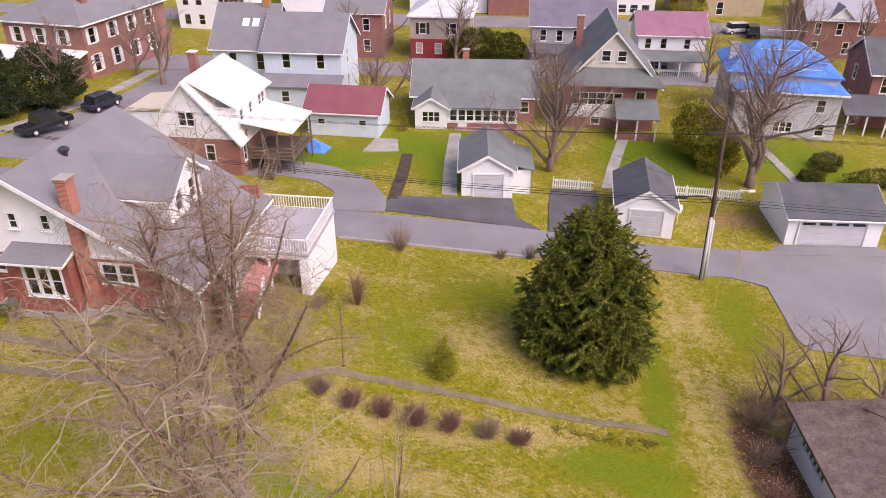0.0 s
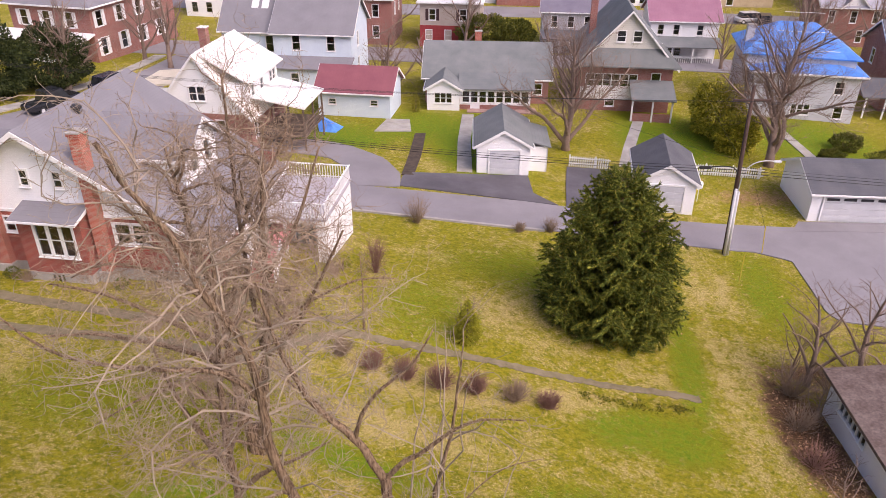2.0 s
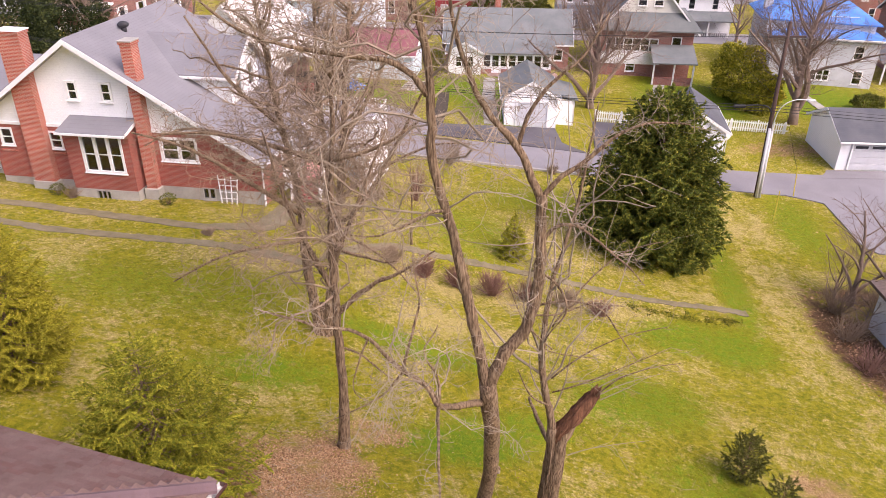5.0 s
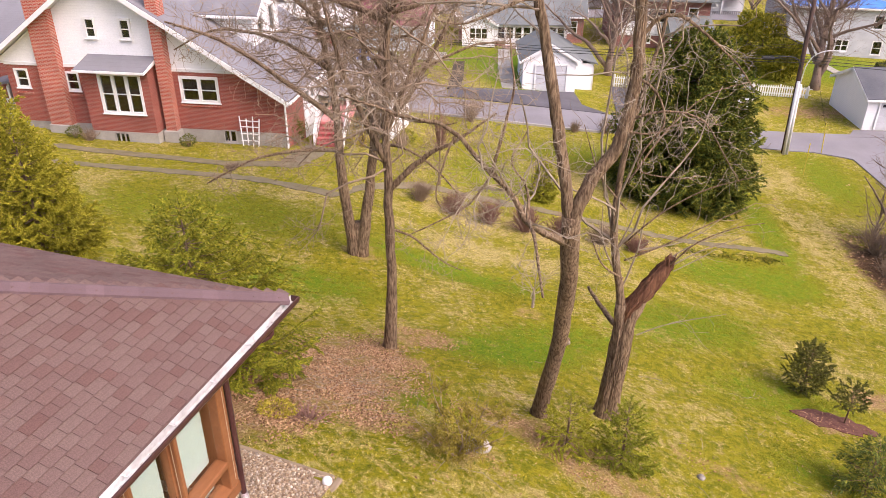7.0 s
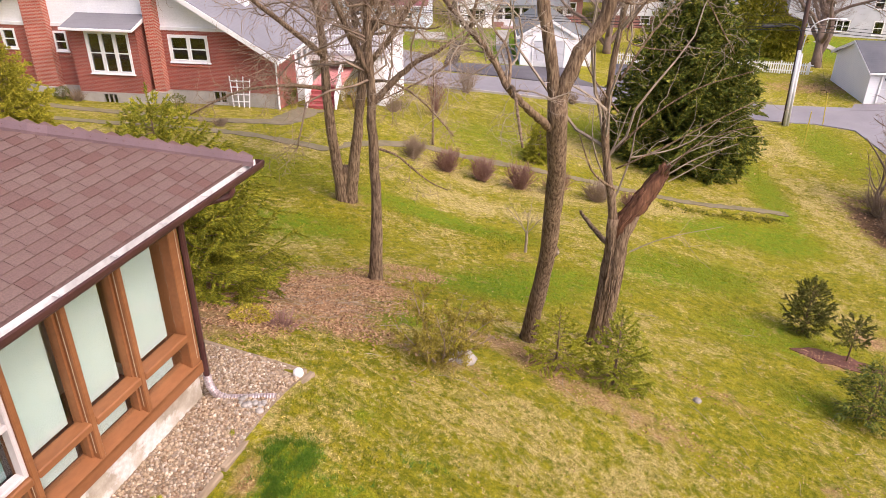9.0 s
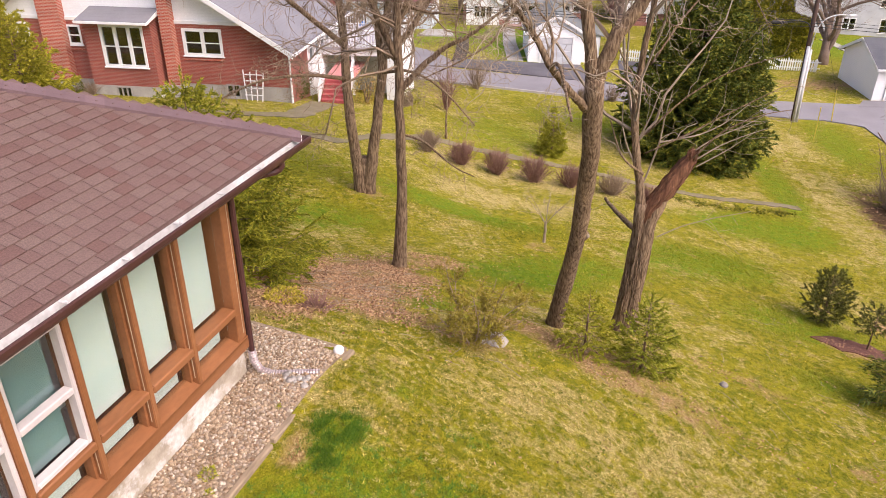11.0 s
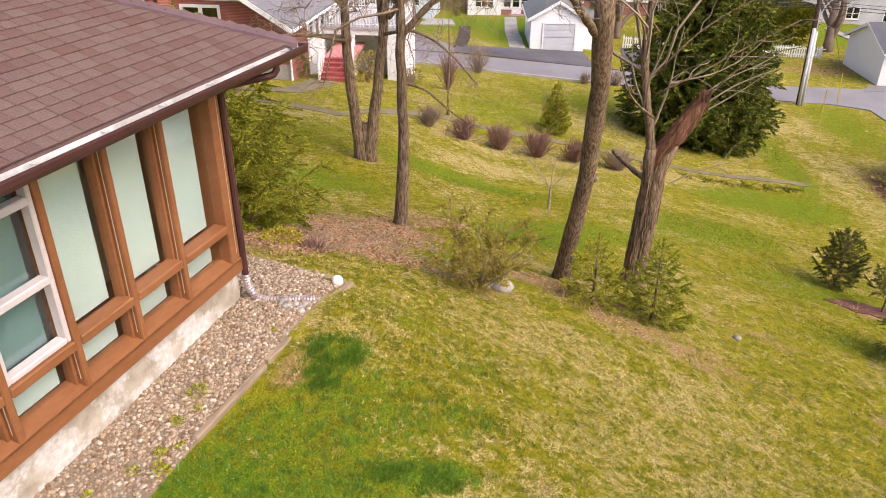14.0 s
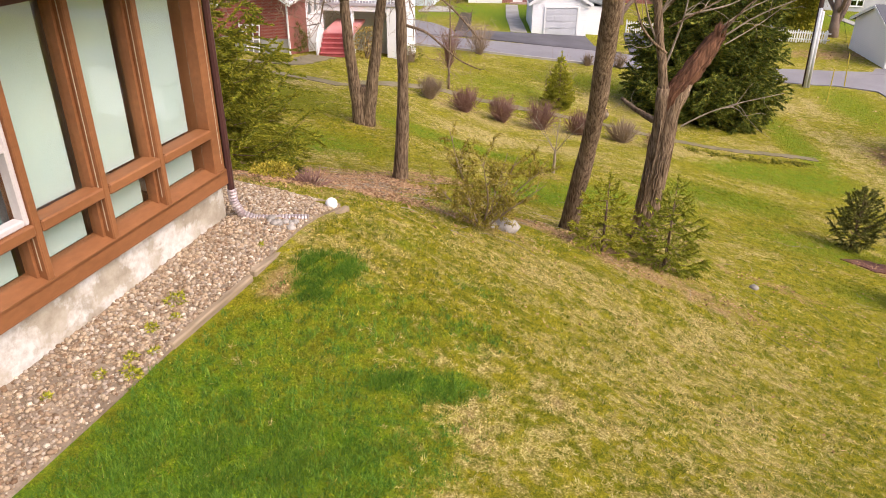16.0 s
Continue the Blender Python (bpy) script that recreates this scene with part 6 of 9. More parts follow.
def open_spruce(seed, at, height, radius, label, material, whorl=0.15, arms=6, tuft=0.055, shape=0.8, rise=0.12, hang=0.22, name="spruce_sapling", fan=9, low=0.06, curve=0.3, fill=14):
    """A spruce with open tiers: flat fans of needled shoots on each bough."""
    rng = np.random.default_rng(seed)
    th = thing(name, pose(*at), label, "tree")
    part("trunk", Shape().tube([(0, 0, -0.2), (0.01, 0, height * 0.5), (0, 0, height * 0.98)], [0.012 + height * 0.014, 0.006 + height * 0.008, 0.004], 7), bark, th, smooth=True)
    bough, tris = Shape(), []

    def needles(a, b, wide):
        k = max(10, int(np.linalg.norm(b - a) / tuft * fill))
        u = rng.random(k)[:, None]
        p = a + (b - a) * u
        d = unit(b - a)[None] * 0.8 + rng.normal(0, 0.55, (k, 3)) * wide
        d /= np.linalg.norm(d, axis=1)[:, None]
        s = np.cross(d, rng.normal(0, 1, (k, 3)))
        s /= np.linalg.norm(s, axis=1)[:, None] + 1e-9
        ln = tuft * rng.uniform(0.6, 1.2, k)[:, None]
        tris.append(np.stack([p - s * ln * 0.17, p + s * ln * 0.17, p + d * ln], 1).reshape(-1, 3))

    n = int(height * (1 - low) / whorl)
    for j in range(n):
        for i in range(arms):
            z = height * low + whorl * (j + rng.normal(0, 0.16))
            s = min(max(z / height, 0), 0.995)
            L = radius * (1 - s) ** shape * min(1, 0.75 + 1.2 * s) * rng.uniform(0.75, 1.12)
            an = i * 6.283 / arms + j * 0.7 + rng.normal(0, 0.2)
            d = np.array([math.cos(an), math.sin(an), 0])
            up = rise + 0.5 * s
            u = np.linspace(0, 1, 6)[:, None]
            line = np.array([0, 0, z]) + d * L * u + np.array([0, 0, 1]) * L * (up * u - hang * np.sin(u * 3.1) * 0.6 + curve * u ** 3 * 0.25)
            bough.tube(line, np.linspace(0.003 + L * 0.01, 0.002, 6), 3, False)
            side = np.array([-d[1], d[0], 0])
            needles(line[3], line[5], 1.0)
            for f in range(max(3, int(fan * L / radius))):
                q = 0.2 + 0.78 * rng.random()
                p = np.array([np.interp(q, u[:, 0], line[:, c]) for c in range(3)])
                e = p + (side * (1 if f % 2 else -1) * 0.75 + d * 0.7 + np.array([0, 0, rng.normal(-0.18, 0.12)])) * L * (0.5 - 0.36 * q) * rng.uniform(0.7, 1.2)
                bough.tube([p, e], [0.003, 0.002], 3, False)
                needles(p, e, 0.55)
    needles(np.array([0, 0, height * 0.85]), np.array([0, 0, height * 1.02]), 0.8)
    tagged(part("bough_mass", bough, bark, th), kind="stuff")
    ob = new("needles", tri_mesh("needles", np.concatenate(tris), material))
    ob.parent = th
    return th


def feathery_shrub(seed, at, radius, height, label, material):
    """A loose shrub of several stems with drooping feathery sprays at their ends."""
    rng = np.random.default_rng(seed)
    th = thing("feathery_shrub", pose(*at), label, "shrub")
    fine, tris = Shape(), []
    for i in range(9):
        a = i * 2.4
        d = np.array([math.cos(a) * radius * 0.75, math.sin(a) * radius * 0.75, height * rng.uniform(0.6, 1.0)])
        P, R = shoot(rng, (0, 0, -0.1), d, np.linalg.norm(d) * 1.05, 0.018, 8, 0.08, 0.03)
        part("stem", Shape().tube(P, R, 5, False), twig_bark, th)
        for k in range(14):
            j = rng.integers(2, 8)
            Q, RQ = shoot(rng, P[j], unit(P[j] - P[j - 1]) * 0.4 + rng.normal(0, 0.7, 3), radius * rng.uniform(0.25, 0.5), 0.006, 5, 0.12, 0.02)
            fine.tube(Q, RQ, 3, False)
            m = 65
            u = 0.2 + 0.8 * rng.random(m)
            p = np.stack([np.interp(u, np.linspace(0, 1, 6), Q[:, c]) for c in range(3)], 1) + rng.normal(0, 0.018, (m, 3))
            e = unit(Q[-1] - Q[0])[None] * 0.6 + rng.normal(0, 0.6, (m, 3))
            e /= np.linalg.norm(e, axis=1)[:, None]
            s = np.cross(e, rng.normal(0, 1, (m, 3)))
            s /= np.linalg.norm(s, axis=1)[:, None]
            ln = rng.uniform(0.04, 0.09, m)[:, None]
            tris.append(np.stack([p - s * ln * 0.15, p + s * ln * 0.15, p + e * ln], 1).reshape(-1, 3))
    tagged(part("twig_mass", fine, twig_bark, th), kind="stuff")
    ob = new("needles", tri_mesh("needles", np.concatenate(tris), material))
    ob.parent = th
    return th


def twig_bush(seed, at, radius, height, label, material, stems=60, name="twiggy_bush", forks=3, group=""):
    """A leafless rounded shrub of many fine forking stems."""
    rng = np.random.default_rng(seed)
    sh = Shape()
    for i in range(stems):
        a, q = rng.uniform(0, 6.283), rng.random() ** 0.6
        p = np.array([math.cos(a), math.sin(a), 0]) * radius * 0.12 * q
        d = np.array([math.cos(a) * q * radius * 1.0, math.sin(a) * q * radius * 1.0, height * (1.05 - 0.35 * q)])
        P, R = shoot(rng, p - [0, 0, 0.1], d, np.linalg.norm(d) * rng.uniform(0.8, 1.1), 0.015, 6, 0.10, 0.04)
        sh.tube(P, R, 3, False)
        for k in range(forks):
            j = rng.integers(1, 5)
            Q, RQ = shoot(rng, P[j], (P[j + 1] - P[j]) / np.linalg.norm(P[j + 1] - P[j]) + rng.normal(0, 0.5, 3), height * rng.uniform(0.25, 0.5), 0.009, 4, 0.15, 0.05)
            sh.tube(Q, RQ, 3, False)
    return single(name, sh, material, label, "shrub", group, m=pose(*at))


def leafy_bush(seed, at, rx, ry, h, label, material, n=2500, leaf=0.12, name="evergreen_bush", m=None):
    """An evergreen shrub: stems and a lumpy mass of small leaves."""
    rng = np.random.default_rng(seed)
    th = thing(name, m or pose(*at), label, "shrub")
    for i in range(9):
        a = i * 0.7
        P, R = shoot(rng, (0, 0, -0.15), (math.cos(a) * rx * 0.6, math.sin(a) * ry * 0.6, h), h * 0.8, 0.03 + 0.01 * h, 5, 0.12, 0.02)
        part("stem", Shape().tube(P, R, 5, False), bark, th)
    v = rng.normal(0, 1, (n, 3))
    v /= np.linalg.norm(v, axis=1)[:, None]
    lump = 1 + 0.16 * np.sin(v[:, 0] * 5 + seed) * np.cos(v[:, 1] * 6 + 2 * seed) + 0.1 * np.sin(v[:, 2] * 9 + seed)
    r = (0.72 + 0.3 * rng.random(n) ** 0.5) * lump
    p = v * r[:, None] * np.array([rx, ry, h * 0.52]) + [0, 0, h * 0.5]
    p[:, 2] = np.maximum(p[:, 2], 0.03)
    d = v + rng.normal(0, 0.6, (n, 3))
    d /= np.linalg.norm(d, axis=1)[:, None]
    s = np.cross(d, rng.normal(0, 1, (n, 3)))
    s /= np.linalg.norm(s, axis=1)[:, None]
    ln = leaf * rng.uniform(0.6, 1.3, n)[:, None]
    ob = new("leaves", tri_mesh("leaves", np.stack([p - s * ln * 0.3, p + s * ln * 0.3, p + d * ln], 1).reshape(-1, 3), material))
    ob.parent = th
    return th


def on(x, y, dz=0.0):
    return (x, y, gz(x, y) + dz)


sapling_green = needle_material("sapling spruce needles", (0.11, 0.155, 0.01), (0.28, 0.3, 0.02), (0.52, 0.48, 0.05))
spruce_mid = needle_material("layered spruce needles", (0.085, 0.115, 0.008), (0.25, 0.26, 0.016), (0.52, 0.46, 0.04))
feathery_green = needle_material("feathery yellow-green needles", (0.15, 0.16, 0.01), (0.35, 0.325, 0.018), (0.56, 0.47, 0.05))
evergreen_grey = needle_material("grey-green needles", (0.05, 0.06, 0.012), (0.12, 0.13, 0.022), (0.3, 0.27, 0.05))
# large conifer on the lawn
open_spruce(3, on(8.2, 34.6), 9.3, 4.5, "large dark green spruce standing on the lawn", spruce_green, whorl=0.36, arms=17, tuft=0.2, shape=0.62, rise=0.1, hang=0.32, name="conifer", fan=26, low=0.01, curve=0.5)
# small spruces and evergreens near the house
open_spruce(7, on(-2.25, 9.1), 1.6, 0.85, "small open green spruce sapling beside a forked tree", fresh_green, whorl=0.2, arms=6, fan=12, fill=28)
open_spruce(8, on(-1.0, 9.1), 1.9, 0.95, "small green spruce sapling beside a broken tree", sapling_green, whorl=0.17, arms=6, fan=13, hang=0.3, fill=26)
open_spruce(9, on(6.0, 14.7), 1.75, 0.85, "small dark evergreen on the lawn", evergreen_grey, whorl=0.13, arms=6, tuft=0.06, shape=0.65, rise=0.7, hang=0.05, name="small_evergreen", fan=9, low=0.02, fill=26)
open_spruce(10, on(6.5, 13.1), 1.35, 0.7, "small dark evergreen in a ring of mulch", evergreen_grey, whorl=0.14, arms=5, tuft=0.06, shape=0.5, rise=0.6, hang=0.05, name="small_evergreen", fan=8, low=0.35, fill=26)
conifer(14, on(5.1, 9.7), 1.6, 1.0, "low dark juniper at the edge of the lawn", spruce_green, 1.9, 0.12, 0.0, 0.5, 0.1, 0.4, "small_evergreen")
open_spruce(11, on(0.05, 30.4), 2.6, 0.95, "small green spruce behind a row of shrubs", fresh_green, whorl=0.2, arms=9, tuft=0.09, shape=0.95, rise=0.05, hang=0.12, fan=14, low=0.03, fill=26)
open_spruce(12, on(-10.25, 10.4), 4.35, 2.85, "green spruce with layered boughs beside the house corner", spruce_mid, whorl=0.36, arms=11, tuft=0.075, shape=0.85, rise=-0.02, hang=0.26, name="spruce", fan=36, curve=0.5, fill=24)
open_spruce(13, on(-17.6, 16.4), 5.5, 2.35, "broad yellow-green conifer with feathery boughs beyond the house", feathery_green, whorl=0.3, arms=12, tuft=0.085, shape=0.85, rise=0.1, hang=0.25, name="conifer", fan=24, low=0.02, fill=24)
open_spruce(15, on(-15.7, 14.5), 4.8, 2.05, "broad yellow-green conifer with feathery boughs beyond the house", feathery_green, whorl=0.3, arms=12, tuft=0.085, shape=0.85, rise=0.1, hang=0.25, name="conifer", fan=24, low=0.02, fill=24)
feathery_shrub(16, on(-4.63, 7.87), 1.15, 1.6, "sparse feathery olive-green shrub on the lawn edge", needle_material("olive feathery needles", (0.17, 0.13, 0.014), (0.28, 0.225, 0.026), (0.42, 0.33, 0.06)))


def shaped_tree(name, at, limbs, label, seed, dens, ratio, up, spread, wander=0.16, depth=3, extra=None, thin=0.0042, sprays=0, spray=(0.15, 0.5), group="", trunk_mat=None, twig_mat=None, sides=(12, 7, 4, 3)):
    """A tree with limbs at given places; each limb: level, points, start and end radius, and how twiggy it is from where."""
    rng = np.random.default_rng(seed)
    lines = []
    for i in range(extra[0] if extra else 0):
        lv, pts, r0, r1, twig, start = limbs[i % extra[3]]
        s = rng.uniform(0.5, 0.95)
        p = spline(pts, 40)[int(s * 39)]
        a = i * 2.4 + rng.uniform(-0.6, 0.6)
        L = rng.uniform(extra[1], extra[2]) * (1.15 - 0.5 * s)
        P, R = shoot(rng, p, (math.cos(a), math.sin(a), 0.9), L, 0.05, 11, 0.26, -0.01)
        lines.append((1, P, R))
        out = []
        branches(rng, P, R, 1, out, dens, spread, ratio, wander, up, (0.2, 1.0), depth, thin)
        lines += [(max(2, l), q, rr) for l, q, rr in out]
    for lv, pts, r0, r1, twig, start in limbs:
        P = spline(pts, max(8, 3 * len(pts)))
        P[1:-1] += rng.normal(0, 0.09 * min(r0, 0.12), P[1:-1].shape)
        R = flared(P, r0, r1, 1.5) if lv == 0 and pts[0][2] <= at[2] + 0.3 else np.linspace(r0, r1, len(P))
        R = R * rng.uniform(0.93, 1.08, len(R))
        lines.append((lv, P, R))
        if twig:
            out = []
            branches(rng, P, R, 1, out, tuple(d * twig for d in dens[:1]) + tuple(dens[1:]), spread, ratio, wander, up, (start, 1.0), depth, thin)
            lines += [(max(2, l), q, rr) for l, q, rr in out]
    host = [q for q in lines if q[0] >= 2]
    weigh = np.array([np.linalg.norm(q[1][-1] - q[1][0]) for q in host])
    for k in rng.choice(len(host), sprays, p=weigh / weigh.sum()) if sprays else ():
        P = host[k][1]
        i, f = rng.integers(0, len(P) - 1), rng.random()
        p, t = P[i] * (1 - f) + P[i + 1] * f, unit(P[i + 1] - P[i])
        Q, RQ = shoot(rng, p, t * 0.55 + rng.normal(0, 0.55, 3), rng.uniform(*spray), thin * 0.9, 4, 0.5, 0.0, 0.5)
        lines.append((3, Q, RQ))
    return tree_thing(name, at, lines, label, trunk_mat or bark, twig_mat or twig_bark, "tree", group, sides)


b1, b2, b3, b4 = on(-7.95, 20.0), on(-6.4, 13.3), on(-2.6, 10.65), on(-0.85, 11.25)
shaped_tree("bare_tree", b1, [
    (0, [(-8.04, 20.0, b1[2] - 0.2), (-8.1, 19.95, -3.0), (-8.2, 19.9, -2.2), (-8.31, 19.85, -1.0), (-8.34, 19.8, 0.0), (-8.35, 19.8, 2.0), (-8.6, 19.8, 3.8), (-8.75, 19.7, 4.7), (-9.1, 19.5, 8.6)], 0.2, 0.035, 2.2, 0.4),
    (0, [(-7.84, 20.0, b1[2] - 0.2), (-7.77, 19.95, -3.0), (-7.6, 19.9, -2.1), (-7.42, 19.85, -0.9), (-7.2, 19.8, 0.5), (-7.04, 19.8, 2.06), (-6.87, 19.8, 3.5), (-6.7, 19.6, 4.8), (-6.55, 19.4, 6.5), (-6.2, 19.4, 9.4)], 0.2, 0.035, 2.2, 0.4),
    (1, [(-7.2, 19.85, 0.5), (-7.4, 20.1, 2.5), (-7.6, 20.4, 5.5), (-7.5, 20.5, 10.4)], 0.1, 0.03, 2.2, 0.25),
    (0, [(-7.94, 20.02, b1[2] - 0.2), (-7.94, 20.0, -3.1), (-7.92, 19.95, -2.3)], 0.26, 0.16, 0, 0),
    (1, [(-8.4, 19.5, 1.6), (-9.6, 19.0, 2.8), (-11.2, 18.6, 4.2), (-12.8, 18.2, 4.8)], 0.1, 0.03, 1.4, 0.1),
    (1, [(-7.0, 19.6, 1.2), (-6.0, 19.0, 2.4), (-4.9, 18.6, 4.6), (-4.0, 18.2, 6.6)], 0.1, 0.03, 1.4, 0.15),
    (1, [(-8.5, 19.5, 4.5), (-10.0, 19.4, 5.8), (-11.0, 19.0, 8.0)], 0.08, 0.025, 1.4, 0.1),
    (1, [(-8.3, 19.8, 0.4), (-9.2, 18.6, 0.9), (-10.6, 17.6, 1.0), (-11.9, 17.0, 0.4)], 0.07, 0.02, 1.3, 0.2),
    (1, [(-7.1, 19.6, 0.7), (-6.2, 18.4, 1.1), (-5.2, 17.8, 0.7), (-4.3, 17.4, -0.3)], 0.06, 0.02, 1.3, 0.2),
    (1, [(-6.7, 19.5, 4.2), (-5.6, 19.8, 6.0), (-4.8, 20.0, 8.4)], 0.08, 0.025, 1.4, 0.1),
    (1, [(-6.9, 19.6, 2.2), (-5.4, 19.9, 3.2), (-3.9, 20.1, 3.9), (-2.7, 20.2, 3.8)], 0.07, 0.02, 1.5, 0.15),
    (1, [(-8.5, 19.5, 3.2), (-10.2, 20.2, 4.0), (-12.2, 20.6, 4.2), (-13.6, 20.8, 3.4)], 0.08, 0.02, 1.5, 0.1),
    (1, [(-7.7, 20.4, 5.0), (-7.2, 21.6, 6.6), (-6.4, 22.6, 7.4)], 0.07, 0.02, 1.4, 0.1),
], "tall bare tree with three furrowed trunks on the lawn", 31, (2.3, 4.0, 4.2), 0.40, 0.0, 0.95, 0.36, thin=0.0075, extra=(20, 2.6, 5.0, 2), sprays=4500, spray=(0.3, 0.9))
shaped_tree("bare_tree", b2, [
    (0, [(-6.4, 13.3, b2[2] - 0.2), (-6.27, 13.12, -1.5), (-6.22, 13.05, -0.7), (-6.25, 12.98, 0.4), (-6.24, 12.92, 1.1), (-6.22, 12.85, 2.1), (-6.27, 12.8, 3.0), (-6.25, 12.75, 3.9), (-6.1, 12.8, 6.2), (-5.9, 13.0, 9.2)], 0.155, 0.03, 1.3, 0.45),
    (1, [(-6.22, 12.86, 2.05), (-5.9, 12.84, 2.4), (-5.6, 12.81, 2.7), (-5.27, 12.77, 3.02), (-4.76, 12.72, 3.24), (-4.5, 12.68, 3.46), (-4.15, 12.64, 3.74), (-3.8, 12.6, 4.0)], 0.085, 0.02, 1.1, 0.15),
    (1, [(-6.27, 12.8, 2.8), (-6.7, 12.8, 3.7), (-7.2, 12.8, 5.0), (-7.6, 12.9, 6.8)], 0.09, 0.02, 1.1, 0.2),
    (1, [(-6.3, 12.95, 1.0), (-5.7, 12.8, 0.9), (-5.0, 12.6, 0.3), (-4.5, 12.4, 0.15)], 0.035, 0.012, 1.0, 0.2),
    (1, [(-6.27, 12.8, 3.4), (-5.6, 12.9, 5.0), (-4.9, 13.1, 6.8)], 0.07, 0.02, 1.0, 0.2),
    (1, [(-6.15, 13.2, 5.8), (-7.0, 13.2, 6.2), (-7.8, 13.2, 6.4), (-8.9, 13.2, 6.65), (-10.0, 13.1, 6.6)], 0.075, 0.02, 1.1, 0.1),
    (1, [(-6.1, 13.2, 6.0), (-5.4, 13.2, 6.2), (-4.8, 13.2, 6.45), (-4.1, 13.2, 7.0)], 0.06, 0.02, 1.1, 0.1),
], "slim dark bare tree rising from leaf litter", 32, (2.1, 3.6, 3.8), 0.39, -0.01, 0.95, 0.36, thin=0.005, extra=(6, 1.5, 2.8, 1), sprays=2200, spray=(0.2, 0.7))
